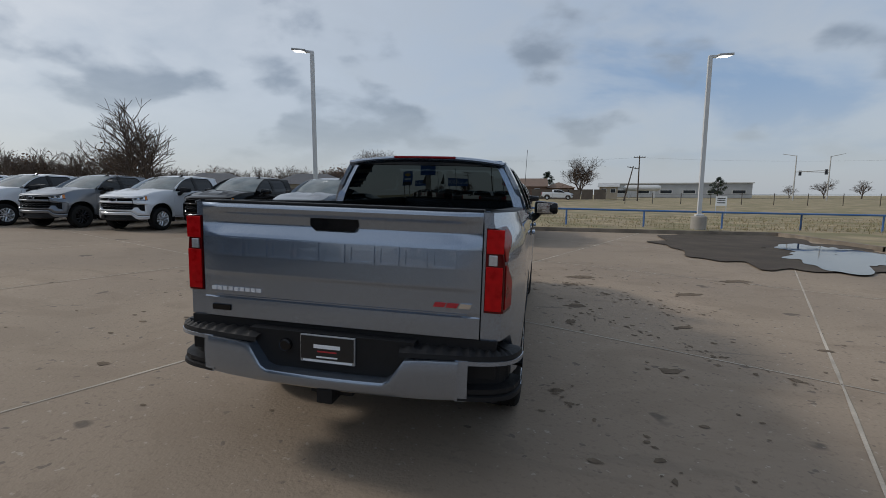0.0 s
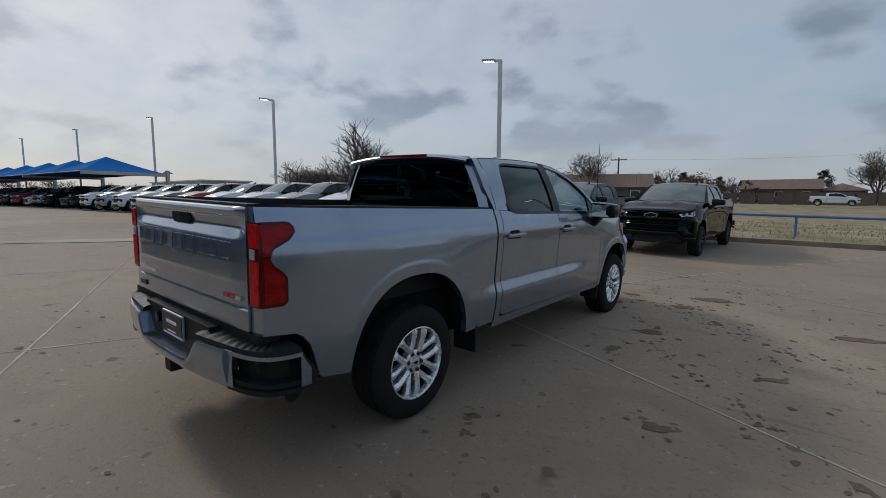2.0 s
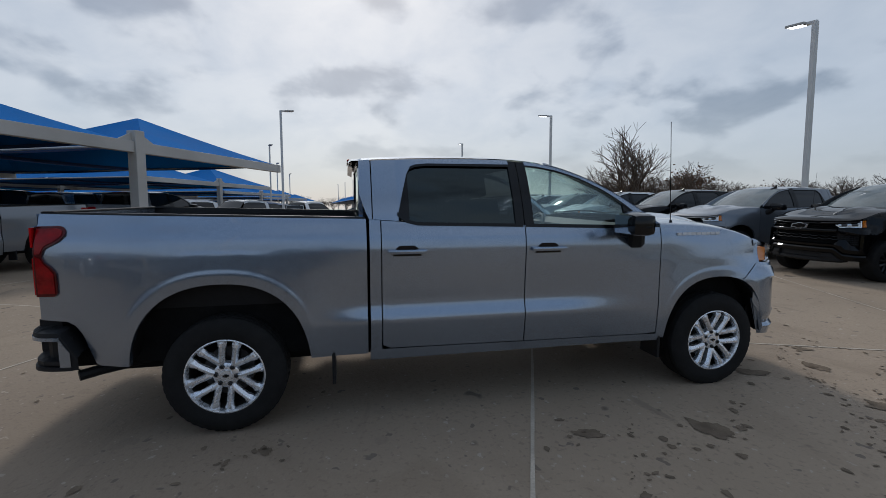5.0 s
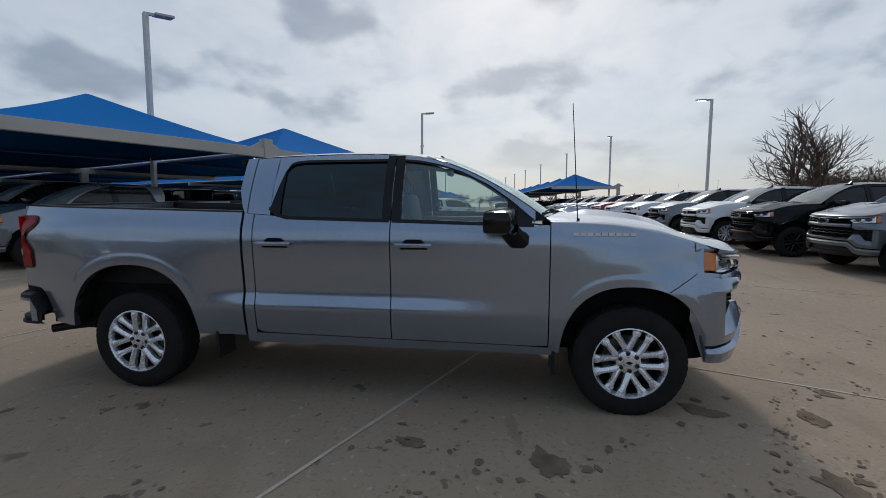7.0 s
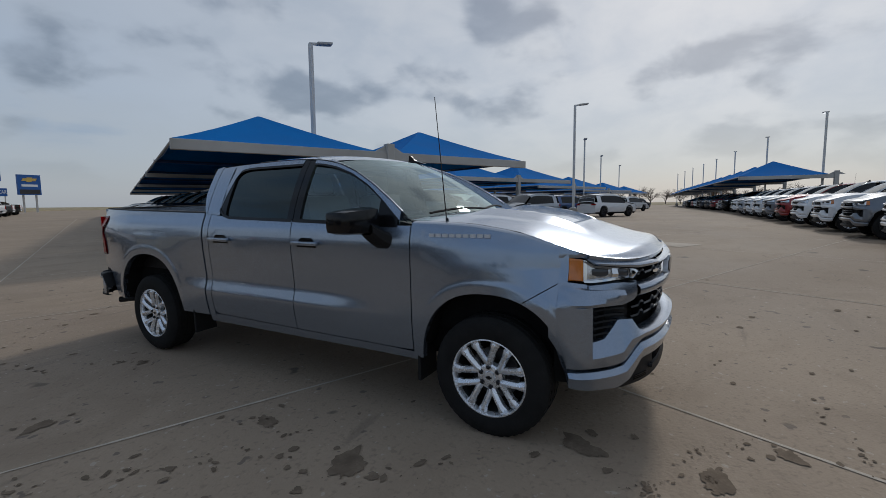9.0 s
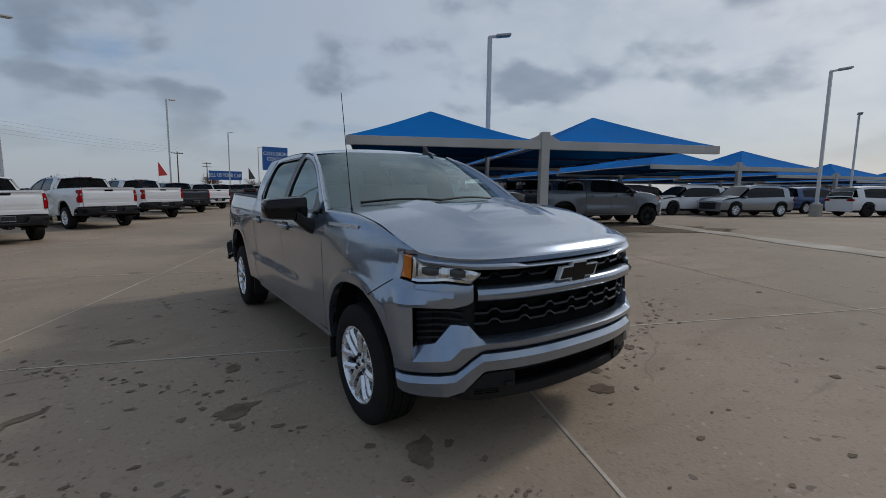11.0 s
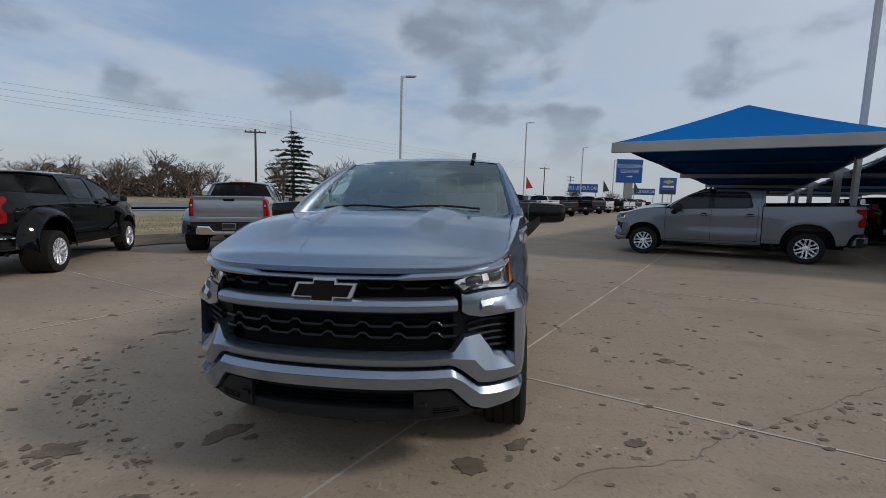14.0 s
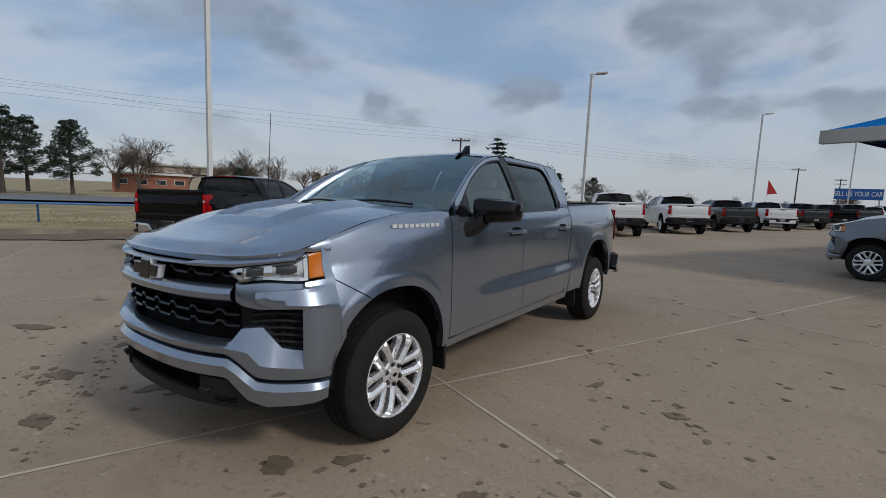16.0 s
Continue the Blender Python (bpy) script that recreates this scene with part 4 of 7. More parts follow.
SMALL = {"corner_panel", "handle_recess", "mirror_arm", "mirror_glass", "socket_cover", "tow_hook", "fog_lamp", "projector", "exhaust_pipe", "tow_hitch", "plate_face", "gate_cap", "lamp_insert", "reversing_lens",
         "lamp_frame", "wing_nose", "whip_aerial", "cowl", "mud_flap", "emblem_face", "wheel_house", "frame_rail", "rear_window_trim", "amber_marker", "corner_step", "window_trim", "handle"}


def nose_y(u):
    return 2.760 - 0.13 * abs(u) ** 2.2 - 0.18 * abs(u) ** 9


def hood_x(y):
    return 0.872 - 0.05 * max(0.0, (y - 2.15) / 0.5) ** 2


def pickup(name, colour, m, label, fine=False, dark_wheels=False, badge=True, heavy=False, group="", chrome=False, lite=False, black_bumper=False):
    body = PAINTS[colour]
    t = thing(name, m, label, "pickup truck", group)
    q = 2 if fine else 1
    clear, side_glass, tint = (GLASS_CLEAR, GLASS_SIDE, GLASS_TINT) if fine else (GLASS_FAR,) * 3

    # frame, wheel wells and floor, near-black so that their colour carries the shade
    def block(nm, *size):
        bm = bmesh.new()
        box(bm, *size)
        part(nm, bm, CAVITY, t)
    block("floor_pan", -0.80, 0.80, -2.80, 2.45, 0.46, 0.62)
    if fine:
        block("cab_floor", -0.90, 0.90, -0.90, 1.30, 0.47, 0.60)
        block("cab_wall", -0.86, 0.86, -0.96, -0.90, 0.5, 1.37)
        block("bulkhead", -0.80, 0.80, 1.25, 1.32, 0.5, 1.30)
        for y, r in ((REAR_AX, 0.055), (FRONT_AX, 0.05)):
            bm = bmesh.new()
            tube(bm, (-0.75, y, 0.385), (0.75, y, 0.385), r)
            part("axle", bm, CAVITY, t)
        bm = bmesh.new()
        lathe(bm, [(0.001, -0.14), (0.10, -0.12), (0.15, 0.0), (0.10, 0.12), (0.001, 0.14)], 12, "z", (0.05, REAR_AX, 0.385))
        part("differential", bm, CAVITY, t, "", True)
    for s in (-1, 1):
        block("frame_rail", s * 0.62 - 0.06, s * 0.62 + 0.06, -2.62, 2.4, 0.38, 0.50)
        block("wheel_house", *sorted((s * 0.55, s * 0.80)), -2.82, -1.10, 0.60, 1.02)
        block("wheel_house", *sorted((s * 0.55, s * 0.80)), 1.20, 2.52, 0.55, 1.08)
    bm = bmesh.new()
    pipe(bm, [(0.60, -2.20, 0.44), (0.66, -2.45, 0.435), (0.80, -2.66, 0.43), (0.87, -2.76, 0.42)], 0.034, 10)
    part("exhaust_pipe", bm, TRIM, t)

    for s in (1, -1):
        # box side with the rear wheel opening
        bm = bmesh.new()
        low = lambda y: max(curve([(-2.93, 0.80), (-2.76, 0.788), (-2.72, 0.765), (-2.68, 0.71), (-2.65, 0.62), (-2.625, 0.525), (-2.61, 0.505), (-2.45, 0.49), (-1.3, 0.47), (-0.95, 0.47)], y), arch_z(y, REAR_AX, 0.56, 0.545, 0.615))
        topz = lambda y: curve([(-2.92, 1.448), (-0.945, 1.405)], y)
        ys = [-2.92 + 0.05 * i for i in range(9)] + [REAR_AX - 0.56 * math.cos(math.pi * i / (14 * q)) for i in range(14 * q + 1)] + [-1.30, -1.12, -0.945]
        ys = sorted(set(round(y, 4) for y in ys + ([-1.31 + 0.045 * i for i in range(8)] + [-2.52 + 0.04 * i for i in range(5)] + [-2.76 + 0.02 * i for i in range(9)] if fine else [])))
        panel(bm, 0, 0, low, topz, 0, 7 if not fine else 34, s, 0.05, 0, ys)
        x0, x1 = s * 0.795, s * side_x(-2.92, 1.1)
        grid(bm, [[(x0, -2.925, z), (s * 0.84, -2.925, z), (s * (side_x(-2.92, z) - 0.012), -2.92, z), (s * side_x(-2.92, z), -2.905, z)] for z in (0.80, 0.95, 1.1, 1.25, 1.38, 1.448)])
        box(bm, min(s * 0.80, s * 0.835), max(s * 0.80, s * 0.835), -2.9, -0.95, 1.36, 1.400)
        part("box_side", fixnormals(bm), body, t, "", True, 38)
        bm = bmesh.new()
        rows = []
        for i in range(9):
            y = -2.91 + 1.96 * i / 8
            z = topz(y)
            rows.append([(s * (side_x(y, 1.43) - 0.012), y, z + 0.001), (s * (side_x(y, 1.43) - 0.02), y, z + 0.012), (s * 0.825, y, z + 0.012), (s * 0.815, y, z - 0.05)])
        grid(bm, rows)
        part("rail_cap", fixnormals(bm), TRIM, t, "", True)
        # liner of the wheel opening, its shade put into a near-black colour
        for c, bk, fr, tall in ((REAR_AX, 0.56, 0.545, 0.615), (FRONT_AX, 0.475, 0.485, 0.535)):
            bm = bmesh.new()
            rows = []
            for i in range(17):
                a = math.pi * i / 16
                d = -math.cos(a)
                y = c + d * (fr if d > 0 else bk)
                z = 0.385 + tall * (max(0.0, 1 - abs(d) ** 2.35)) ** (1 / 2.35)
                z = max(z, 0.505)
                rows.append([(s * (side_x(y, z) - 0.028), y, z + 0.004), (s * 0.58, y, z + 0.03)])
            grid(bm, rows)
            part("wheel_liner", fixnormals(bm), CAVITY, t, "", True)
        # cab corner behind the rear door
        bm = bmesh.new()
        panel(bm, -0.925, -0.850, lambda y: 0.47, lambda y: belt(y) + 0.01, 3, 8 if not fine else 44, s, 0.03)
        pil = lambda y: roof_edge(y)
        ys = [-0.985, -0.965, -0.945, -0.925, -0.905]
        panel(bm, 0, 0, lambda y: belt(y) + 0.012 if y > -0.93 else belt(y) + 0.012 + 3.0 * (-0.93 - y), pil, 0, 7 * q, s, 0.04, 0, ys)
        part("cab_corner", fixnormals(bm), body, t, "", True, 38)
        # doors, each with its handle, glass and upper frame
        for nm, y0, y1 in (("rear_door", -0.842, 0.198), ("front_door", 0.206, 1.318)):
            front = nm == "front_door"
            bm = bmesh.new()
            lowd = (lambda y: curve([(-0.842, 0.525), (-0.83, 0.510), (-0.80, 0.502), (0.3, 0.487), (1.2, 0.478), (1.318, 0.485)], y))
            panel(bm, y0, y1, lowd, lambda y: belt(y), 10 * q, 9 if not fine else 44, s, 0.03)
            # frame above the glass
            if front:
                ys = [0.27 + (1.22 - 0.27) * i / (10 * q) for i in range(10 * q + 1)]
                panel(bm, 0, 0, front_glass_top, lambda y: max(roof_edge(y) - 0.008, front_glass_top(y) + 0.02), 0, 2, s, 0.03, 0, ys)
            else:
                ys = [-0.728 + (0.14 + 0.728) * (i / (9 * q)) ** 1.6 for i in range(9 * q + 1)]
                panel(bm, 0, 0, lambda y: rear_glass_top(y), lambda y: roof_edge(y) - 0.008, 0, 2, s, 0.03, 0, ys)
            if not front:      # painted corner behind the glass
                panel(bm, 0, 0, lambda y: belt(y) + 0.004, lambda y: roof_edge(y) - 0.008, 0, 7 * q, s, 0, 0, [-0.897, -0.87, -0.84, -0.80, -0.765, -0.722])
            d = part(nm, fixnormals(bm), body, t, "", True, 38)
            bm = bmesh.new()
            if front:
                ys = [0.25 + (1.215 - 0.25) * i / 10 for i in range(11)]
                panel(bm, 0, 0, lambda y: belt(y) - 0.02, lambda y: max(front_glass_top(y) + 0.01, belt(y) - 0.01), 0, 5, s, 0, 0.018, ys)
            else:
                ys = [-0.72 + (0.15 + 0.72) * (i / 10) ** 1.5 for i in range(11)]
                panel(bm, 0, 0, lambda y: curve([(-0.72, 1.42), (-0.66, 1.375), (-0.58, 1.355), (0.2, 1.335)], y), lambda y: rear_glass_top(y) + 0.01, 0, 5, s, 0, 0.018, ys)
            gl = part("window_glass", fixnormals(bm), side_glass if front else tint, d, "clear side glass" if front else "dark privacy glass", True)
            gl.visible_shadow = False
            bm = bmesh.new()
            if front:
                panel(bm, 0.205, 0.275, lambda y: belt(y), lambda y: roof_edge(y) - 0.012, 2, 5, s, 0.03, 0.004)
                panel(bm, 0, 0, lambda y: belt(y) - 0.012, lambda y: belt(y) + 0.012, 0, 1, s, 0.02, -0.003, [0.21 + 0.1 * i for i in range(11)])
                panel(bm, 0, 0, lambda y: front_glass_top(y) - 0.014, lambda y: front_glass_top(y) + 0.006, 0, 1, s, 0.02, 0.002, [0.27 + 0.0475 * i for i in range(20)])
                panel(bm, 1.03, 1.20, lambda y: belt(y), lambda y: max(front_glass_top(y), belt(y) + 0.005), 4, 3, s, 0.02, 0.006)
            else:
                panel(bm, 0.135, 0.199, lambda y: belt(y), lambda y: roof_edge(y) - 0.012, 2, 5, s, 0.03, 0.004)
                panel(bm, 0, 0, lambda y: curve([(-0.73, 1.425), (-0.67, 1.378), (-0.59, 1.358), (0.2, 1.340)], y), lambda y: curve([(-0.73, 1.452), (-0.67, 1.402), (-0.59, 1.380), (0.2, 1.362)], y), 0, 1, s, 0.02, -0.003, [-0.73, -0.70, -0.67, -0.63, -0.59, -0.4, -0.2, 0.0, 0.19])
                panel(bm, 0, 0, lambda y: rear_glass_top(y) - 0.018, lambda y: rear_glass_top(y) + 0.006, 0, 1, s, 0.02, 0.002, [-0.72, -0.70, -0.68, -0.66, -0.64, -0.62, -0.58, -0.5, -0.3, 0.0, 0.14])
            if not front:
                panel(bm, 0, 0, lambda y: curve([(-0.73, 1.43), (-0.67, 1.385), (-0.59, 1.36)], y), lambda y: rear_glass_top(y), 0, 4, s, 0.02, 0.003, [-0.727, -0.705, -0.685, -0.665, -0.645])
            part("window_trim", fixnormals(bm), GLOSS_BLACK, d, "gloss black window trim", True)
            hy = -0.67 if not front else 0.375
            hx = side_x(hy, 1.185)
            bm = bmesh.new()
            box(bm, min(s * (hx + 0.008), s * (hx + 0.040)), max(s * (hx + 0.008), s * (hx + 0.040)), hy - 0.135, hy + 0.135, 1.165, 1.197, None, 0.012)
            hd = part("handle", bm, body, d, "", True)
            bm = bmesh.new()
            prism(bm, [(hy - 0.10, 1.15), (hy + 0.10, 1.15), (hy + 0.075, 1.205), (hy + 0.05, 1.222), (hy - 0.05, 1.222), (hy - 0.075, 1.205)], *(sorted((s * (hx - 0.01), s * (hx + 0.006)))), "x")
            part("handle_recess", fixnormals(bm), GLOSS_BLACK, hd)
        # rocker and front wing
        bm = bmesh.new()
        panel(bm, -0.93, 1.36, lambda y: 0.415, lambda y: curve([(-0.93, 0.492), (-0.80, 0.494), (0.3, 0.480), (1.36, 0.470)], y), 8, 2, s, 0.05, 0.004)
        part("rocker_panel", fixnormals(bm), body, t, "", True)
        bm = bmesh.new()
        low = lambda y: max(curve([(1.32, 0.43), (1.5, 0.45), (2.2, 0.50), (2.33, 0.585), (2.62, 0.64)], y), arch_z(y, FRONT_AX, 0.475, 0.485, 0.535))
        def wing_top(y):
            return hood_edge_z(y)
        ys = [1.326, 1.36] + [FRONT_AX - 0.475 * math.cos(math.pi * i / (14 * q)) for i in range(14 * q + 1)] + [2.20, 2.24, 2.294]
        ys = sorted(set(round(min(y, 2.294), 4) for y in ys))
        panel(bm, 0, 0, low, wing_top, 0, 8 if not fine else 34, s, 0.05, 0, ys)
        # turned-over top of the wing
        rows = []
        for i in range(10):
            y = 1.326 + (2.30 - 1.326) * i / 9
            z = hood_edge_z(y)
            x = side_x(y, z)
            rows.append([(s * x, y, z), (s * (x - 0.010), y, z + 0.008), (s * min(hood_x(y) + 0.013, x - 0.014), y, z + 0.014), (s * min(hood_x(y) + 0.006, x - 0.018), y, z - 0.02)])
        grid(bm, rows)
        w = part("front_wing", fixnormals(bm), body, t, "", True, 38)
        if fine:      # shut line that runs from the lamp down to the wheel opening
            bm = bmesh.new()
            panel(bm, 2.10, 2.288, lambda y: 0.885 + 0.62 * (y - 2.10), lambda y: 0.891 + 0.62 * (y - 2.10), 6, 1, s, 0, -0.002)
            part("shut_line", fixnormals(bm), CAVITY, w)
        if badge:
            y0, z0 = 1.47, 1.268
            for i in range(9):
                a = y0 + 0.047 * i
                x = side_x(a, z0) + 0.001
                bm = bmesh.new()
                box(bm, min(s * x, s * (x + 0.008)), max(s * x, s * (x + 0.008)), a, a + 0.037, z0 - 0.010, z0 + 0.012)
                part("badge_bar", bm, BADGE_CHROME, w, "plain chrome badge bar")
        # mud flaps
        for y, x in ((-1.18, 0.90), (1.36, 0.90)):
            bm = bmesh.new()
            box(bm, min(s * (x - 0.14), s * (x + 0.075)), max(s * (x - 0.14), s * (x + 0.075)), y - 0.012, y + 0.012, 0.27, 0.56, None, 0.006)
            part("mud_flap", bm, TRIM, t)
        # door mirror
        bm = bmesh.new()
        box(bm, -0.15, 0.15, -0.085, 0.095, -0.078, 0.09, None, 0.045)
        for v in bm.verts:
            v.co = Vector((s * (1.145 + v.co.x * 1.0), 0.98 + v.co.y + 0.10 * (v.co.x / 0.15) * -0.3, 1.355 + v.co.z * (1 - 0.12 * v.co.x / 0.15)))
        mir = part("door_mirror", fixnormals(bm), GLOSS_BLACK if fine or dark_wheels else TRIM, t, "", True, 50)
        bm = bmesh.new()
        rows = []
        for f in (0, 0.25, 0.5, 0.75, 1):
            c = Vector((0.955 + 0.135 * f, 1.125 - 0.085 * f, 1.215 + 0.095 * f ** 1.6))
            wy, wz = 0.075 - 0.015 * f, 0.062 - 0.022 * f
            rows.append([(s * c.x, c.y + wy * k, c.z + wz * l) for k, l in ((-1, -0.5), (-0.6, -1), (0.6, -1), (1, -0.5), (1, 0.5), (0.6, 1), (-0.6, 1), (-1, 0.5), (-1, -0.5))])
        grid(bm, rows)
        part("mirror_arm", fixnormals(bm), TRIM, mir)
        bm = bmesh.new()
        box(bm, s * 1.145 - 0.115, s * 1.145 + 0.115, 0.886, 0.893, 1.295, 1.425)
        part("mirror_glass", bm, CHROME, mir, "mirror glass")
        # nose of the wing between headlamp and bonnet edge
        bm = bmesh.new()
        rows = []
        for i in range(9):
            y = 2.284 + (2.535 - 2.284) * i / 8
            x = front_half(y)
            top = hood_edge_z(y)
            lo = min(top, 1.150)
            ax = min(x - lamp_inset(x, lo), side_x(y, lo)) + 0.002
            a = Vector((ax, y, lo))
            b = Vector((min(hood_x(y) + 0.005, ax - 0.004), y, top + 0.012))
            mid = a.lerp(b, 0.5) + Vector((0.008, 0.002, 0.006))
            rows.append([(s * a.x, a.y, a.z), (s * mid.x, mid.y, mid.z), (s * b.x, b.y, b.z), (s * (b.x - 0.004), b.y, b.z - 0.03)])
        grid(bm, rows)
        part("wing_nose", fixnormals(bm), body, t, "", True, 60)
        # headlamp: dark chamber, chromed frame, two projectors, amber corner
        lamp_lo = lambda x: curve([(0.618, 1.052), (0.668, 1.004), (0.78, 1.020), (0.905, 1.008), (0.958, 1.020)], x)
        lamp_hi = lambda x: curve([(0.618, 1.060), (0.640, 1.074), (0.885, 1.108), (0.912, 1.140), (0.958, 1.148)], x)
        bm = bmesh.new()
        fascia(bm, [0.63, 0.66] + steps(0.70, 0.958, 6 * q), lambda x: [(lamp_lo(x), -0.035), (lamp_lo(x) + 0.004, -0.020), ((lamp_lo(x) + lamp_hi(x)) / 2, -0.016), (lamp_hi(x) - 0.003, -0.026), (lamp_hi(x), -0.04)], False, s, 0.04)
        hl = part("headlamp", fixnormals(bm), LAMP_DARK, t, "clear projector headlamp with amber corner", True)
        bm = bmesh.new()
        fascia(bm, [0.62, 0.645, 0.668] + steps(0.70, 0.920, 5 * q), lambda x: [(lamp_lo(x), -0.02), (lamp_lo(x) + 0.003, 0.003), (lamp_lo(x) + 0.016, 0.002), (lamp_lo(x) + 0.020, -0.018)], False, s, 0.01)
        fascia(bm, [0.62, 0.632, 0.655, 0.676], lambda x: [(lamp_lo(x) + 0.003, -0.004), (lamp_lo(x) + (lamp_hi(x) - lamp_lo(x)) * 0.5, 0.003), (lamp_hi(x) - 0.003, -0.006)], False, s, 0.01)
        fascia(bm, [0.768, 0.776, 0.792, 0.802], lambda x: [(lamp_lo(x) + 0.01, -0.004), ((lamp_lo(x) + lamp_hi(x)) * 0.5, 0.002), (lamp_hi(x) - 0.002, -0.012)], False, s, 0.014)
        fascia(bm, [0.909, 0.921], lambda x: [(lamp_lo(x) + 0.008, -0.004), (lamp_hi(x) - 0.002, -0.012)], False, s, 0.014)
        fascia(bm, steps(0.80, 0.921, 3), lambda x: [(lamp_hi(x) - 0.016, -0.016), (lamp_hi(x) - 0.012, -0.004), (lamp_hi(x) - 0.001, -0.012)], False, s, 0.01)
        part("lamp_frame", fixnormals(bm), CHROME, hl, "chromed lamp frame", True, 30)
        bm = bmesh.new()
        fascia(bm, steps(0.924, 0.958, 4), lambda x: [(lamp_lo(x) + 0.002, -0.02), (lamp_lo(x) + 0.010, 0.002), ((lamp_lo(x) + lamp_hi(x)) / 2, 0.004), (lamp_hi(x) - 0.008, 0.0), (lamp_hi(x), -0.02)], False, s, 0.02)
        part("amber_marker", fixnormals(bm), AMBER, hl, "amber corner reflector", True)
        for a, b in ((0.690, 0.762), (0.815, 0.890)):
            bm = bmesh.new()
            zc = lambda x: (lamp_lo(x) + lamp_hi(x)) / 2 + 0.008
            fascia(bm, steps(a, b, 4), lambda x: [(zc(x) + d * 0.024 * (1 - 0.35 * abs((2 * x - a - b) / (b - a)) ** 3), -0.014 + 0.010 * (1 - d * d) * (1 - ((2 * x - a - b) / (b - a)) ** 2)) for d in (-1, -0.5, 0, 0.5, 1)], False, s, 0.006)
            part("projector", fixnormals(bm), LENS_DARK, hl, "dark projector lens", True)
        # painted panel below the lamp and the proud horn beside it
        bm = bmesh.new()
        fascia(bm, [0.655, 0.662, 0.68, 0.72, 0.745, 0.80, 0.85, 0.90], lambda x: [(curve([(0.655, 0.912), (0.678, 0.893), (0.745, 0.874), (0.90, 0.874)], x), -0.02), (curve([(0.655, 0.917), (0.678, 0.898), (0.745, 0.880), (0.90, 0.880)], x), 0.018), (0.95, 0.022), (lamp_lo(x) - 0.010, 0.012), (lamp_lo(x) - 0.005, -0.02)], False, s, 0.03)
        part("lamp_surround", fixnormals(bm), body, t, "", True, 40)
        bm = bmesh.new()
        hb = lambda x: curve([(0.741, 0.912), (0.797, 0.888), (0.91, 0.876), (0.975, 0.872)], x)
        ht = lambda x: curve([(0.741, 0.966), (0.80, 0.972), (0.90, 0.978), (0.975, 0.985)], x)
        rise = lambda x: max(0.0, min(1.0, (x - 0.80) / 0.11)) * max(0.0, 1 - max(0.0, x - 0.925) / 0.05)
        fascia(bm, [0.741, 0.746, 0.77, 0.80, 0.83, 0.86, 0.885, 0.91, 0.94, 0.96, 0.975], lambda x: [(hb(x), -0.005), (hb(x) + 0.003, 0.030), (hb(x) + 0.022, 0.036 + 0.008 * rise(x)), (ht(x) - 0.030 + 0.006 * rise(x), 0.038 - 0.012 * rise(x)), (ht(x) - 0.004, 0.022), (ht(x) + 0.004, 0.006), (lamp_lo(x) - 0.006 if x > 0.90 else ht(x) + 0.006, 0.004 if x > 0.90 else -0.02)], False, s, 0.02)
        fascia(bm, [0.959, 0.966, 0.975], lambda x: [(1.012, 0.004), (1.08, 0.004), (hood_edge_z(front_plan(x)[0].y), 0.0)], False, s, 0.02)
        # outer column behind the vent, running back to the wing
        fascia(bm, [0.893, 0.896, 0.915, 0.935, 0.955, 0.975], lambda x: [(0.585 + 0.25 * (x - 0.91), 0.040), (0.66, 0.036), (0.74, 0.034), (0.82, 0.032), (hb(x) + 0.004, 0.031)], False, s, 0.05)
        part("bumper_corner", fixnormals(bm), body, t, "", True, 28)
        bm = bmesh.new()
        fascia(bm, [0.64, 0.68, 0.74, 0.80, 0.86, 0.90], lambda x: [(0.64, -0.06), (0.90, -0.055)], False, s, 0)
        for z in (0.700, 0.735, 0.77, 0.805, 0.84):
            fascia(bm, [0.70, 0.76, 0.82, 0.86, 0.895], lambda x: [(z - 0.006 + 0.012 * math.sin((x - 0.70) * 16), -0.055), (z - 0.004 + 0.012 * math.sin((x - 0.70) * 16), -0.022), (z + 0.006 + 0.012 * math.sin((x - 0.70) * 16), -0.026), (z + 0.008, -0.055)], False, s, 0)
        part("side_vent", fixnormals(bm), TRIM, t, "black slatted side vent")
        # tail lamp
        bm = bmesh.new()
        skin = lambda y, z: side_x(y, z) + 0.010
        ys = [-2.925, -2.90, -2.881, -2.871, -2.861, -2.83, -2.80, -2.78, -2.76, -2.745]
        panel(bm, 0, 0, lambda y: curve([(-2.93, 1.19), (-2.880, 1.19), (-2.868, 1.235), (-2.78, 1.282), (-2.745, 1.320)], y), lambda y: curve([(-2.93, 1.372), (-2.78, 1.375), (-2.76, 1.368), (-2.745, 1.348)], y), 0, 4, s, 0.03, 0, ys, skin)
        ys = [-2.925, -2.90, -2.881, -2.871, -2.861, -2.84, -2.82, -2.80]
        panel(bm, 0, 0, lambda y: curve([(-2.93, 0.945), (-2.82, 0.947), (-2.80, 0.968)], y), lambda y: curve([(-2.93, 1.19), (-2.880, 1.19), (-2.866, 1.158), (-2.82, 1.12), (-2.80, 1.09)], y), 0, 4, s, 0.03, 0, ys, skin)
        zs = [0.945 + (1.372 - 0.945) * k / 8 for k in range(9)]
        grid(bm, [[(s * 0.806, -2.92, z), (s * 0.808, -2.936, z), (s * 0.85, -2.938, z), (s * (skin(-2.925, z) - 0.022), -2.937, z), (s * (skin(-2.925, z) - 0.006), -2.932, z), (s * skin(-2.925, z), -2.922, z)] for z in zs])
        grid(bm, [[(s * 0.808, y, 1.372) for y in (-2.936, -2.90)], [(s * 0.88, y, 1.372) for y in (-2.936, -2.90)]])
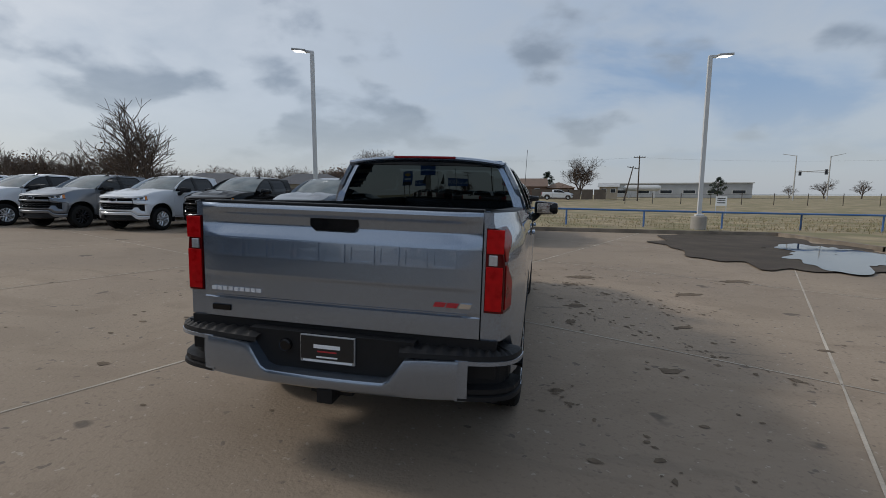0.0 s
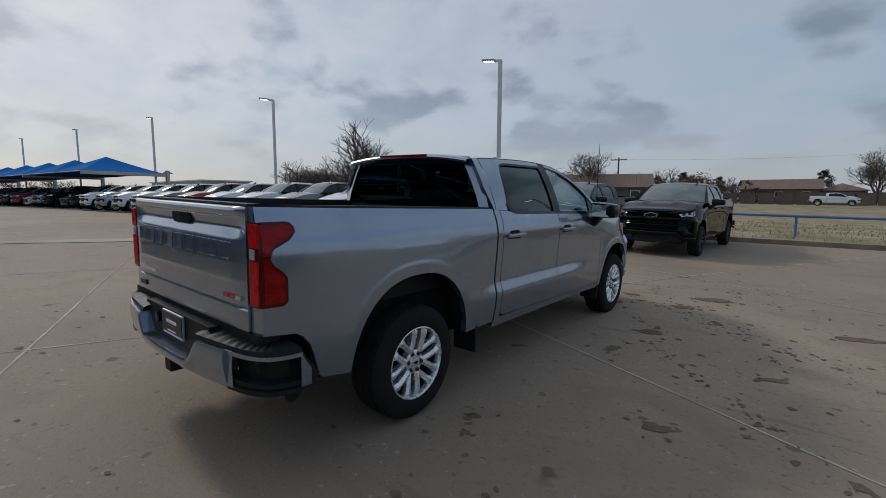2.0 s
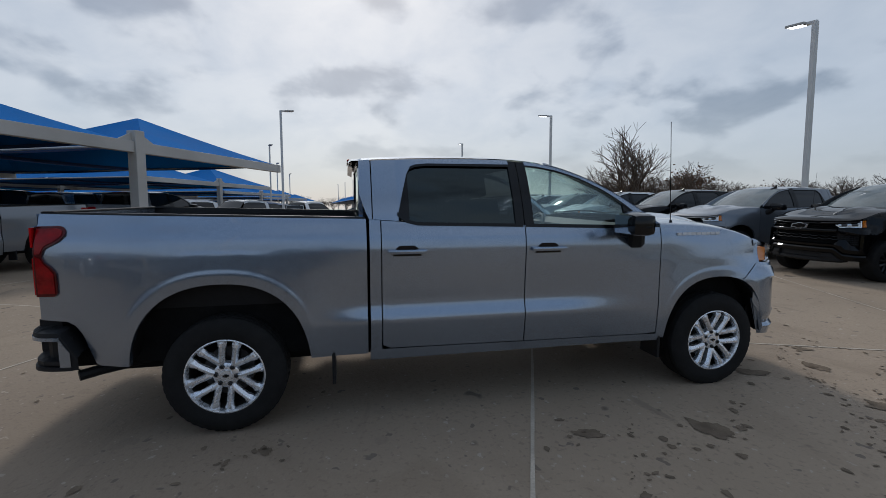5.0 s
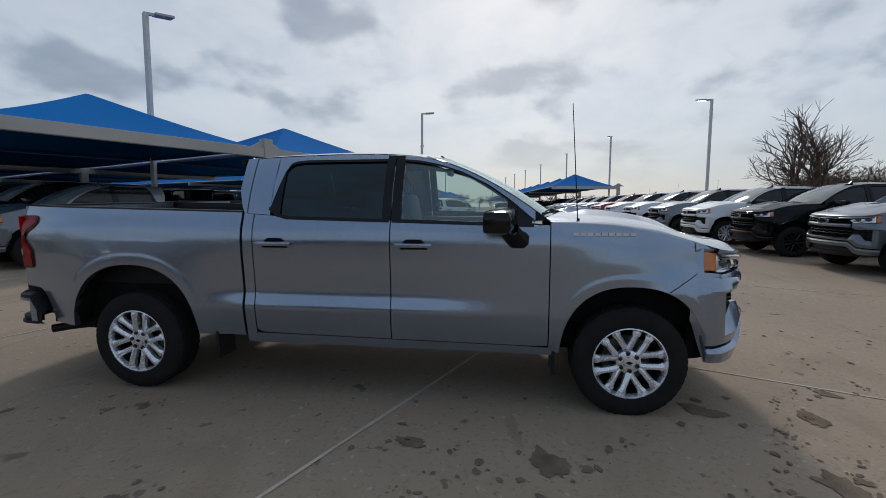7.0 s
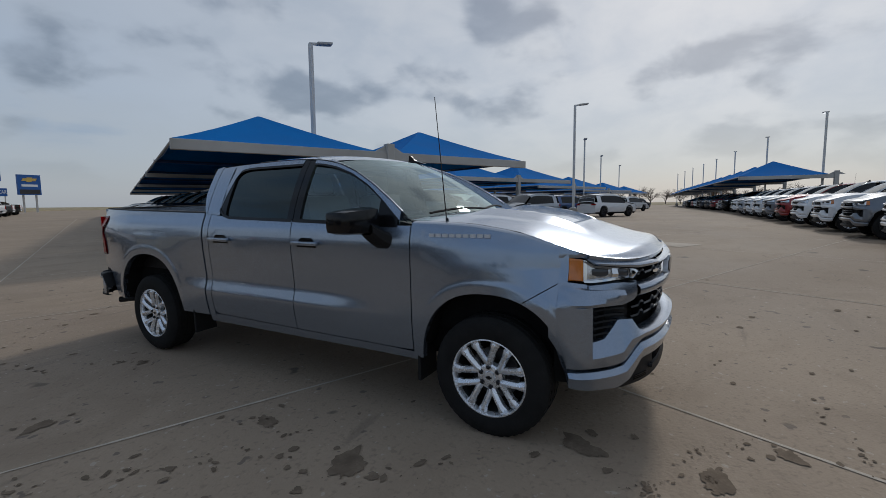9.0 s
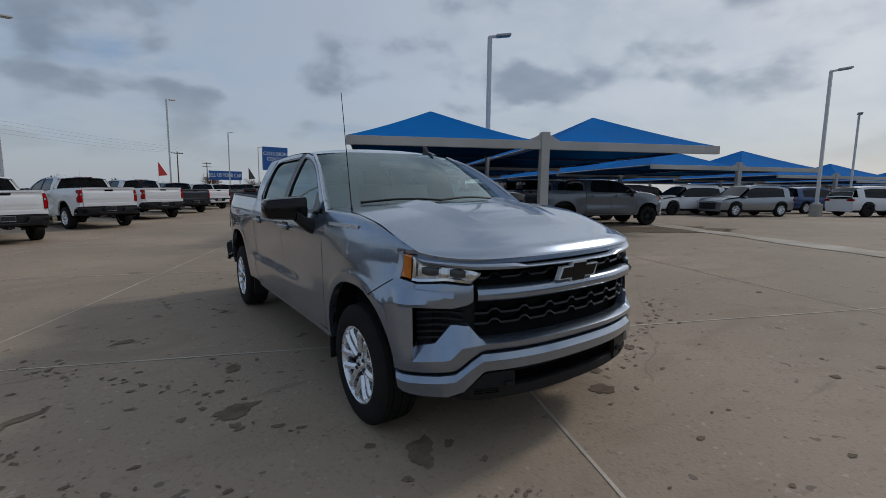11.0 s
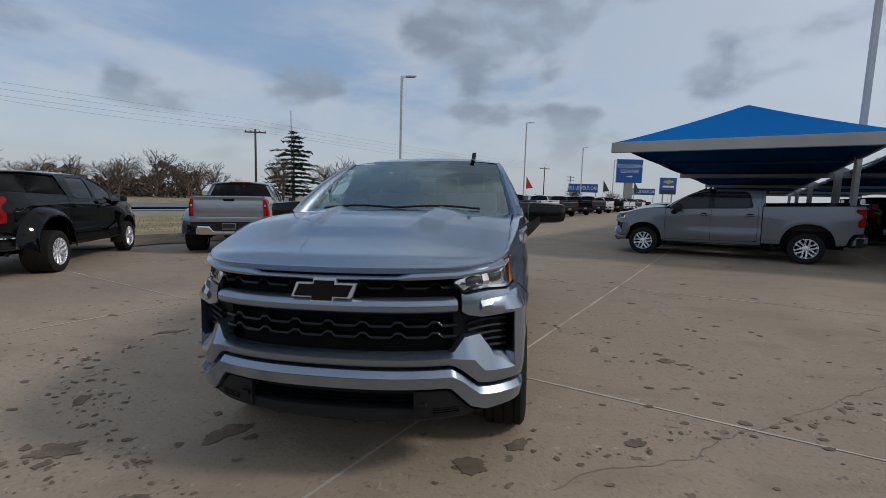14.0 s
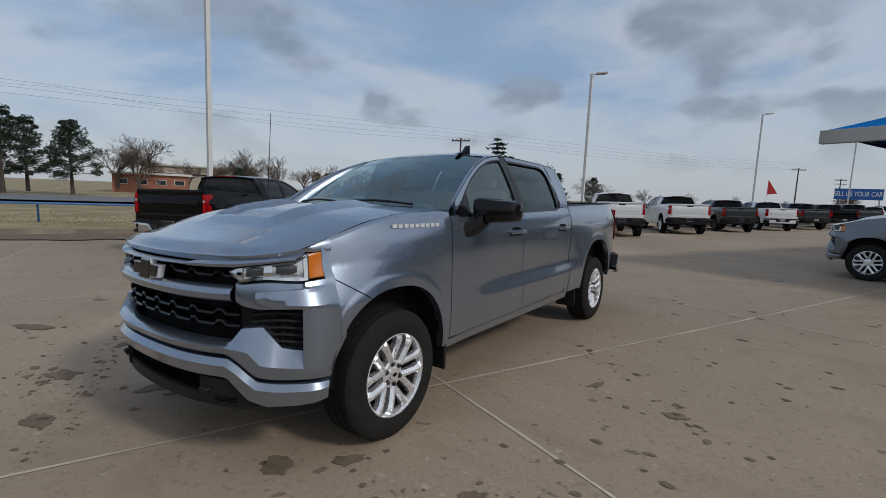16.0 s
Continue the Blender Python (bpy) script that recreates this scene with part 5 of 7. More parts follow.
        tl = part("tail_lamp", fixnormals(bm), RED_RIM if fine else RED_LENS, t, "red tail lamp with a white reversing lens", True, 40)
        bm = bmesh.new()
        box(bm, *sorted((s * 0.824, s * 0.868)), -2.945, -2.93, 1.186, 1.240, None, 0.005)
        part("reversing_lens", bm, CLEAR_LENS, tl, "white reversing lens")
        for z0, z1, xo in ((1.246, 1.366, 0.898), (0.955, 1.180, 0.896)) if fine else ((1.262, 1.355, 0.872), (0.968, 1.165, 0.866)):
            bm = bmesh.new()
            box(bm, *sorted((s * (0.812 if fine else 0.822), s * xo)), -2.9415, -2.93, z0, z1, None, 0.003)
            part("lamp_insert", bm, RED_DEEP, tl, "bright red brake lamp insert")
        if fine:      # brighter panels let into the side of the dark red rim
            proud = lambda y, z: skin(y, z) + 0.004
            for lo_z, hi_z, ys in (
                    (lambda y: curve([(-2.93, 1.205), (-2.884, 1.207), (-2.866, 1.252), (-2.79, 1.292), (-2.757, 1.325)], y), lambda y: curve([(-2.93, 1.358), (-2.79, 1.362), (-2.757, 1.346)], y), [-2.916, -2.90, -2.886, -2.872, -2.86, -2.83, -2.80, -2.78, -2.760]),
                    (lambda y: curve([(-2.93, 0.962), (-2.812, 0.966)], y), lambda y: curve([(-2.93, 1.196), (-2.884, 1.176), (-2.868, 1.146), (-2.83, 1.112), (-2.812, 1.085)], y), [-2.916, -2.90, -2.886, -2.872, -2.86, -2.84, -2.825, -2.812])):
                bm = bmesh.new()
                panel(bm, 0, 0, lo_z, hi_z, 0, 4, s, 0.004, 0, ys, proud)
                part("side_lens", fixnormals(bm), RED_LENS, tl, "red side lens", True)

    # box floor, front wall, inner sides
    bm = bmesh.new()
    box(bm, -0.80, 0.80, -2.86, -0.97, 0.82, 0.86)
    box(bm, -0.82, 0.82, -0.985, -0.955, 0.60, 1.395)
    for s in (-1, 1):
        box(bm, *sorted((s * 0.795, s * 0.815)), -2.86, -0.97, 0.82, 1.40)
        box(bm, *sorted((s * 0.58, s * 0.80)), REAR_AX - 0.45, REAR_AX + 0.45, 0.86, 1.03)
    part("bed_liner", fixnormals(bm), TRIM, t, "black bed liner")

    # tailgate with a pressed band
    bm = bmesh.new()
    rows = []
    nx, nz = 14 * q, 26 if not fine else 90
    for k in range(nz + 1):
        z = 0.805 + (1.447 - 0.805) * k / nz
        row = []
        for i in range(nx + 1):
            x = -0.79 + 1.58 * i / nx
            form = curve([(0.805, 2.944), (0.88, 2.948), (0.912, 2.947), (0.916, 2.932), (0.926, 2.932), (0.930, 2.945), (1.045, 2.950), (1.062, 2.959), (1.16, 2.958), (1.262, 2.951),
                          (1.280, 2.946), (1.330, 2.918), (1.342, 2.917), (1.385, 2.930), (1.405, 2.950), (1.428, 2.958), (1.440, 2.950), (1.447, 2.935)], z)
            edge_w = min(1.0, max(0.0, (0.765 - abs(x)) / 0.05))
            y = -(form * edge_w + 2.940 * (1 - edge_w)) - 0.008 * (1 - (x / 0.8) ** 2)
            row.append((x, y, z))
        rows.append(row)
    vs = grid(bm, rows)
    rim = vs[0] + [r[-1] for r in vs][1:] + vs[-1][::-1][1:] + [r[0] for r in vs[::-1]][1:-1]
    inner = [bm.verts.new((v.co.x, -2.87, v.co.z)) for v in rim]
    for i in range(len(rim)):
        bm.faces.new((rim[i], rim[(i + 1) % len(rim)], inner[(i + 1) % len(rim)], inner[i]))
    bm.faces.new(inner)
    gate = part("tailgate", fixnormals(bm), body, t, "", True, 30)
    bm = bmesh.new()
    prism(bm, [(-0.135, 1.385), (0.135, 1.385), (0.135, 1.345), (0.11, 1.322), (-0.11, 1.322), (-0.135, 1.345)], -2.940, -2.90, "y")
    part("gate_handle", fixnormals(bm), GLOSS_BLACK, gate, "black gate handle")
    bm = bmesh.new()
    box(bm, -0.79, 0.79, -2.925, -2.86, 1.446, 1.462, None, 0.006)
    part("gate_cap", bm, TRIM, gate)
    if badge:
        x = -0.665
        for wd in (0.135, 0.125, 0.125, 0.135, 0.125, 0.14, 0.11, 0.125, 0.125):
            bm = bmesh.new()
            sides = ((x, x + wd, 1.160, 1.173), (x, x + wd, 1.246, 1.259), (x, x + 0.013, 1.173, 1.246), (x + wd - 0.013, x + wd, 1.173, 1.246))
            for v in [v for x0, x1, z0, z1 in sides for v in box(bm, x0, x1, -0.009, 0.004, z0, z1)]:
                v.co.y += -curve([(1.16, 2.965), (1.262, 2.958)], v.co.z) + 0.007 * (v.co.x / 0.8) ** 2
            part("embossed_bar", bm, body, gate, "embossed plain lettering bar")
            x += wd + 0.023
        for i in range(9):
            bm = bmesh.new()
            box(bm, -0.735 + 0.035 * i, -0.707 + 0.035 * i, -2.957, -2.944, 0.958, 0.980)
            part("model_bar", bm, BADGE_CHROME, gate)
        for i in range(3):
            bm = bmesh.new()
            for v in box(bm, 0.53 + 0.065 * i, 0.588 + 0.065 * i, -2.957, -2.944, 0.962, 0.986):
                v.co.x += 0.02 + (v.co.z - 0.962) * 0.5
            part("trim_bar", bm, BADGE_RED if i < 2 else CHROME, gate)
        bm = bmesh.new()
        box(bm, -0.735, -0.62, -2.960, -2.945, 0.842, 0.876, None, 0.004)
        part("dealer_sticker", bm, GLOSS_BLACK, gate, "small black sticker")
    # rear bumper: painted face, black tread pads, plate recess, corner steps
    cr = CHROME if chrome else TRIM if black_bumper else body
    bm = bmesh.new()
    def face(k):
        p = abs(plan_point(REAR, k).x)
        hi = curve([(0.0, 0.572), (0.345, 0.575), (0.43, 0.702), (0.55, 0.708), (1.0, 0.716)], p)
        lo = curve([(0, 0.492), (0.60, 0.495), (0.80, 0.505), (1, 0.52)], p)
        return bulged(lo, hi, 0.016, 6, 0.030)
    se = plan_s(REAR, 0.70)
    band(bm, REAR, -se, se, 40, face, -1, 0.08)
    bp = part("rear_bumper", fixnormals(bm), cr, t, "", True, 40)
    fall = lambda k: curve([(0.84, 0.0), (0.862, 0.004), (0.918, 0.105), (0.935, 0.150)], abs(k))      # the corner is cut away towards the wheel
    for s in (1, -1):
        for a, b, n, mt, pro in ((se, 0.866, 8 * q, cr, lambda k: [(0.686, -0.03), (0.690, 0.018), (0.710, 0.016), (0.716, -0.01)]),
                                 (se, 0.918, 8 * q, TRIM, lambda k: [(0.492 + 0.012 * abs(k), -0.03), (0.503, 0.014), (0.524, 0.012), (0.536, -0.04)]),
                                 (se - 0.01, se + 0.035, 3, cr, lambda k: [(0.50, 0.012), (0.62, 0.017), (0.714, 0.012)]),
                                 (0.858, 0.912, 6, cr, lambda k: [(0.524, -0.03), (0.526, 0.013), (0.60, 0.016), (0.708 - fall(k), 0.015), (0.716 - fall(k), -0.02)])):
            bm = bmesh.new()
            band(bm, REAR, s * a, s * b, n, pro, -1, 0)
            part("bumper_strip", fixnormals(bm), mt, bp, "", True, 40)
    for s in (1, -1):
        bm = bmesh.new()
        band(bm, REAR, s * se, s * 0.90, 6, lambda k: [(0.515, -0.055), (0.702, -0.055)], -1, 0)
        band(bm, REAR, s * se, s * 0.90, 6, lambda k: [(0.532, -0.06), (0.536, 0.004), (0.560, 0.004), (0.565, -0.06)], -1, 0)
        band(bm, REAR, s * 0.910, s * 0.940, 4, lambda k: [(0.50, -0.03), (0.505, 0.010), (0.735 - fall(k), 0.010), (0.742 - fall(k), -0.03)], -1, 0)
        part("corner_step", fixnormals(bm), TRIM, bp, "black corner step")
        bm = bmesh.new()
        s0 = plan_s(REAR, 0.40)
        vs = band(bm, REAR, s * s0, s * 0.935, 12 if not fine else 60, lambda k: [(0.712 - fall(k), 0.012), (0.736 - fall(k), 0.008), (0.745 - fall(k), -0.02), (0.750 - fall(k), -0.11), (0.748 - fall(k), -0.16)], -1, 0)
        if fine:      # ribs
            for i, row in enumerate(vs):
                if (i // 2) % 2 and i < 40:
                    for v in row[2:4]:
                        v.co.z += 0.010
        part("tread_pad", fixnormals(bm), TRIM, bp, "black ribbed step pad", True, 30)
    bm = bmesh.new()
    box(bm, -0.47, 0.47, -2.985, -2.90, 0.56, 0.775)
    box(bm, -0.88, 0.88, -2.92, -2.80, 0.60, 0.80)
    box(bm, -0.36, 0.36, -3.02, -2.95, 0.552, 0.572)
    part("plate_recess", fixnormals(bm), TRIM, bp)
    bm = bmesh.new()
    for x in (-0.245,):
        lathe(bm, [(0.001, 0), (0.035, 0), (0.035, 0.02), (0.026, 0.024), (0.001, 0.024)], 14, "z", (0, 0, 0))
        for v in bm.verts:
            if v.co.z < 0.03 and abs(v.co.x) < 0.04:
                v.co = Vector((x + v.co.x, -2.985 - v.co.z, 0.70 + v.co.y))
    part("socket_cover", fixnormals(bm), GLOSS_BLACK, bp)
    bm = bmesh.new()
    box(bm, -0.155, 0.155, -3.002, -2.988, 0.622, 0.772, None, 0.004)
    pl = part("number_plate", bm, PLATE_FRAME, bp, "dealer plate in a silver frame")
    bm = bmesh.new()
    box(bm, -0.149, 0.149, -3.0065, -3.002, 0.642, 0.766)
    part("plate_face", bm, PLATE_FACE, pl, "black dealer plate")
    if fine:
        for x, z0, z1, y0, mt in ((0.075, 0.703, 0.723, -3.009, SIGN_WHITE), (0.06, 0.652, 0.660, -3.009, SIGN_WHITE), (0.140, 0.627, 0.638, -3.0048, SIGN_WHITE), (0.055, 0.682, 0.690, -3.009, BADGE_RED)):
            bm = bmesh.new()
            box(bm, -x, x, y0, y0 + 0.003, z0, z1)
            part("plate_bar", bm, mt, pl, "plain lettering bar")
    bp.location.y = -0.02
    bm = bmesh.new()
    box(bm, -0.045, 0.045, -3.06, -2.80, 0.415, 0.495, None, 0.008)
    box(bm, -0.12, 0.12, -2.97, -2.93, 0.43, 0.50)
    part("tow_hitch", bm, TRIM, t, "black tow hitch receiver")

    # roof
    bm = bmesh.new()
    rows = []
    for i in range(9 * q):
        f = i / (9 * q - 1)
        row = []
        for j in range(-8, 9):
            u = j / 8
            yy = -1.03 + f * (1.60 - 0.13 * u * u)
            xr = side_x(yy, roof_edge(yy)) - 0.002
            z = roof_edge(yy) + 0.052 * (1 - abs(u) ** 2.4)
            row.append((u * xr, yy, z))
        rows.append(row)
    vs = grid(bm, rows)
    edge = vs[0]
    for dy, dz in ((-0.016, -0.006), (-0.024, -0.020), (-0.020, -0.034), (0.020, -0.052)):      # a short lip over the rear window
        below = [bm.verts.new((v.co.x * 0.995, v.co.y + dy, v.co.z + dz)) for v in vs[0]]
        for i in range(len(below) - 1):
            bm.faces.new((edge[i], below[i], below[i + 1], edge[i + 1]))
        edge = below
    part("roof", fixnormals(bm), body, t, "", True, 40)
    bm = bmesh.new()
    box(bm, -0.29, 0.29, -1.060, -1.02, 1.836, 1.856, None, 0.006)
    part("high_brake_lamp", bm, RED_LENS, t, "high-mounted brake lamp strip")
    # back wall of the cab and its window
    bm = bmesh.new()
    for u in (-1, 1):
        grid(bm, [[(u * (side_x(-0.97, z) - 0.02), -0.965, z), (u * (side_x(-0.97, z) - 0.10), -0.99, z)] for z in (1.30, 1.37, 1.5, 1.62, 1.74, 1.83)])
    grid(bm, [[(-0.85, -0.99, 1.30), (0.85, -0.99, 1.30)], [(-0.84, -0.99, 1.375), (0.84, -0.99, 1.375)]])
    part("cab_back", fixnormals(bm), body, t, "", True)
    bm = bmesh.new()
    grid(bm, [[(u * (side_x(-0.97, z) - 0.085), -0.985 + 0.015 * abs(u), z) for u in (-1, -0.5, 0, 0.5, 1)] for z in (1.36, 1.5, 1.65, 1.795)])
    rg = part("rear_window", bm, tint, t, "dark tinted rear window", True)
    rg.visible_shadow = False
    bm = bmesh.new()
    box(bm, -0.70, 0.70, -0.996, -0.97, 1.775, 1.812, None, 0.004)
    part("rear_window_trim", bm, GLOSS_BLACK, rg)

    # windscreen between its pillars
    def screen(u, f):
        x = u * (0.862 + (0.700 - 0.862) * f)
        head = 0.575 - 0.13 * u * u
        y = (1.455 - 0.235 * u * u) * (1 - f) + head * f + 0.02 * math.sin(math.pi * f)
        z = (1.342 + 0.012 * (1 - u * u)) * (1 - f) + (roof_edge(head) + 0.054 * (1 - abs(u) ** 2.4)) * f + 0.030 * math.sin(math.pi * f)
        return (x, y, z)
    bm = bmesh.new()
    grid(bm, [[screen(j / 8, i / 8) for j in range(-8, 9)] for i in range(9)])
    ws = part("windscreen", fixnormals(bm), clear if fine else SCREEN_FAR, t, "sloping laminated windscreen", True)
    ws.visible_shadow = False
    for s in (1, -1):
        bm = bmesh.new()
        rows = []
        for i in range(13):
            f = i / 12
            a = Vector(screen(s * 1.0, f))
            y = 1.335 + (0.42 - 1.335) * f
            z = roof_edge(y)
            b = Vector((s * (side_x(y, z)), y, z))
            mid = a.lerp(b, 0.5) + Vector((s * 0.008, 0.008, 0.012))
            rows.append([tuple(a + Vector((0, 0, -0.004))), tuple(a + Vector((0, 0.004, 0.010))), tuple(mid), tuple(b)])
        grid(bm, rows)
        part("windscreen_pillar", fixnormals(bm), body, t, "", True, 50)
    bm = bmesh.new()
    grid(bm, [[screen(j / 8, 0.035) for j in range(-8, 9)], [(j / 8 * 0.875, 1.50 - 0.235 * (j / 8) ** 2, 1.352) for j in range(-8, 9)], [(j / 8 * 0.875, 1.52 - 0.235 * (j / 8) ** 2, 1.31) for j in range(-8, 9)]])
    part("cowl", fixnormals(bm), TRIM, t, "black wiper cowl", True)
    if fine:
        for a, b in ((-0.62, 0.02), (0.02, 0.66)):
            bm = bmesh.new()
            pts = [Vector(screen((a + (b - a) * i / 8) / 0.85, 0.05 + 0.03 * math.sin(math.pi * i / 8))) + Vector((0, 0.014, 0.02)) for i in range(9)]
            pipe(bm, pts, 0.009, 6)
            part("wiper", bm, TRIM, t)

    # bonnet with a raised centre
    bm = bmesh.new()
    rows = []
    nf, nu = (56, 56) if fine else (14, 10)
    for i in range(nf + 1):
        f = i / nf
        row = []
        for j in range(-nu, nu + 1):
            u = j / nu
            yc, yn = 1.475 - 0.215 * u * u, nose_y(u)
            y = yc + (yn - yc) * (1 - (1 - f) ** 1.25)
            xe = hood_x(y)
            front = nose_y(u) - y      # the nose rolls over just ahead of the gap
            crown = soft([(1.2, 0.038), (1.5, 0.040), (2.0, 0.050), (2.4, 0.056), (2.8, 0.062)], y, 0.08)
            crown = max(0.012, crown - 0.046 * math.exp(-(front / 0.045) ** 2))
            z = hood_edge_z(y) + 0.014 + crown * (1 - abs(u) ** 3.4)
            x = abs(u) * xe
            wall = 0.385 - 0.10 * (y - 1.5)
            along = max(0.0, min(1.0, (y - 1.50) / 0.12)) * max(0.0, min(1.0, (2.36 - y) / 0.16))
            flank = max(0.0, min(1.0, 1 - (x - wall) / (0.20 - 0.06 * (y - 1.5))))
            floor_in = max(0.0, min(1.0, (wall - x) / 0.018)) * max(0.0, min(1.0, (2.24 - y) / 0.04))
            z += 0.034 * along * (flank if x > wall else 1.0) - 0.034 * along * floor_in
            row.append((u * xe, y, z))
        rows.append(row)
    vs = grid(bm, rows)
    lip = [bm.verts.new((v.co.x, v.co.y - 0.012, v.co.z - 0.03)) for v in vs[-1]]
    for i in range(len(lip) - 1):
        bm.faces.new((vs[-1][i], vs[-1][i + 1], lip[i + 1], lip[i]))
    part("bonnet", fixnormals(bm), body, t, "", True, 60)

    # grille: backing, painted bars, fine mesh and the emblem
    e = plan_s(FRONT, 0.66)
    bm = bmesh.new()
    band(bm, FRONT, -e, e, 20, lambda k: [(0.62, -0.10), (0.90, -0.09), (1.13, -0.09)], 1, 0)
    band(bm, FRONT, -1, 1, 30, lambda k: [(0.40, -0.10), (0.64, -0.09)], 1, 0)
    band(bm, FRONT, -1, 1, 30, lambda k: [(0.98, -0.085), (1.15, -0.10)], 1, 0)
    part("grille_backing", fixnormals(bm), CAVITY, t)
    bm = bmesh.new()
    bar_lo = lambda x: curve([(0, 1.072), (0.45, 1.074), (0.64, 1.078), (0.885, 1.111), (0.912, 1.142)], x)
    bar_hi = lambda x: curve([(0, 1.090), (0.36, 1.092), (0.43, 1.106), (0.64, 1.112), (0.87, 1.131), (0.912, 1.146)], x)
    fascia(bm, steps(0, 0.36, 5) + [0.40, 0.43, 0.50, 0.57, 0.64, 0.70, 0.76, 0.82, 0.857, 0.885, 0.912], lambda x: [(bar_lo(x), -0.03), (bar_lo(x) + 0.002, 0.008), (bar_lo(x) * 0.5 + bar_hi(x) * 0.5, 0.014), (bar_hi(x) - 0.003, 0.004), (bar_hi(x), -0.03)], True, 1, 0)
    part("upper_grille_bar", fixnormals(bm), body, t, "", True, 50)
    bm = bmesh.new()
    em = plan_s(FRONT, 0.635)
    band(bm, FRONT, -em, em, 24, lambda k: [(0.905, -0.04)] + bulged(0.908, 0.982, 0.026, 4) + [(0.985, -0.04)], 1, 0)
    part("middle_grille_bar", fixnormals(bm), body, t, "", True, 50)
    def notch(k):
        d = abs((plan_point(FRONT, k).x + 0.09) % 0.18 - 0.09)
        return 0.021 * max(0.0, min(1.0, (0.036 - d) / 0.020))
    for rows_z in ((1.030,), (0.782, 0.838)):
        bm = bmesh.new()
        for z in rows_z:
            band(bm, FRONT, -e * 0.97, e * 0.97, 30 if not fine else 150, lambda k: [(z - 0.012 + notch(k), -0.075), (z - 0.010 + notch(k), -0.030), (z - 0.004 + notch(k), -0.024), (z + 0.006 + notch(k), -0.030), (z + 0.008 + notch(k), -0.075)], 1, 0)
        part("grille_mesh", fixnormals(bm), GLOSS_BLACK, t, "black grille mesh", True, 40)
    bm = bmesh.new()
    bow(bm, 0, 1.022, 2.775, 2.806, 0.335, 0.120)
    em_ob = part("emblem", fixnormals(bm), BADGE_CHROME, t, "plain cross-shaped emblem with a chrome rim")
    bm = bmesh.new()
    bow(bm, 0, 1.022, 2.806, 2.811, 0.306, 0.098)
    part("emblem_face", fixnormals(bm), GLOSS_BLACK, em_ob)
    # bumper
    bm = bmesh.new()
    low_line = lambda x: curve([(0, 0.650), (0.612, 0.650), (0.66, 0.614), (0.735, 0.540), (0.80, 0.530), (0.975, 0.520)], x)
    ridge = lambda x: curve([(0, 0.690), (0.60, 0.690), (0.706, 0.672), (0.756, 0.606), (0.913, 0.587), (0.975, 0.602)], x)
    high = lambda x: curve([(0, 0.707), (0.60, 0.707), (0.625, 0.716), (0.672, 0.782), (0.752, 0.788), (0.822, 0.680), (0.893, 0.662), (0.975, 0.664)], x)
    sunk = lambda x: curve([(0, 0.012), (0.60, 0.012), (0.68, 0.006), (0.752, -0.012), (0.822, -0.020), (0.893, -0.020), (0.896, 0.034), (0.975, 0.034)], x)
    fascia(bm, steps(0, 0.60, 8) + [0.625, 0.65, 0.672, 0.69, 0.706, 0.73, 0.7535, 0.775, 0.80, 0.822, 0.86, 0.893, 0.897, 0.92, 0.94, 0.958, 0.975],
           lambda x: [(low_line(x), -0.01), (low_line(x) + 0.003, 0.026), ((low_line(x) + ridge(x)) / 2, 0.036), (ridge(x), 0.042), (high(x) - 0.002, sunk(x)), (high(x), sunk(x) - 0.03)], True, 1, 0.03)
    part("bumper_upper", fixnormals(bm), body, t, "", True, 24)
    bm = bmesh.new()
    cut = lambda x: curve([(0, 0.527), (0.585, 0.528), (0.61, 0.522), (0.70, 0.418), (0.77, 0.388), (0.90, 0.390), (0.975, 0.402)], x)
    gap_line = lambda x: low_line(x) - 0.016
    fascia(bm, steps(0, 0.585, 8) + [0.60, 0.612, 0.63, 0.66, 0.68, 0.70, 0.735, 0.77, 0.80, 0.84, 0.88, 0.91, 0.935, 0.955, 0.975],
           lambda x: [(cut(x), -0.006), (cut(x) + 0.008, 0.024), (gap_line(x) * 0.62 + cut(x) * 0.38, 0.040), (gap_line(x) - 0.036, 0.044), (gap_line(x) - 0.006, 0.018), (gap_line(x), -0.008)], True, 1, 0.03)
    part("front_bumper", fixnormals(bm), CHROME if chrome else body, t, "", True, 24)
    bm = bmesh.new()
    def intake(k):
        p = abs(plan_point(FRONT, k).x)
        lo = curve([(0, 0.335), (0.70, 0.345), (0.85, 0.38)], p)
        return [(lo, -0.05), (lo + 0.03, -0.006), (0.42, -0.010), (0.43, -0.04), (0.52, -0.045)]
    band(bm, FRONT, -plan_s(FRONT, 0.80), plan_s(FRONT, 0.80), 24, intake, 1, 0)
    dam = part("lower_intake", fixnormals(bm), TRIM, t, "black lower intake and air dam", True, 30)
    for z in (0.445, 0.465, 0.485) if fine else ():
        bm = bmesh.new()
        band(bm, FRONT, -plan_s(FRONT, 0.46), plan_s(FRONT, 0.46), 16, lambda k: [(z - 0.005, -0.04), (z, -0.012), (z + 0.005, -0.04)], 1, 0)
        part("intake_slat", fixnormals(bm), GLOSS_BLACK, dam, "", True, 30)
    for s in (1, -1):
        # plastic panel that fills the bumper's lower corner, with a slim lamp sunk into it
        bm = bmesh.new()
        fascia(bm, [0.435, 0.445, 0.50, 0.56, 0.60, 0.64, 0.68, 0.72, 0.76], lambda x: [(0.374 + 0.05 * max(0.0, x - 0.6), -0.03), (0.380 + 0.05 * max(0.0, x - 0.6), 0.002), (max(0.392, cut(x) * 0.5 + 0.19), 0.006), (cut(x) - 0.012, 0.004), (cut(x) - 0.004, -0.03)], False, s, 0.03)
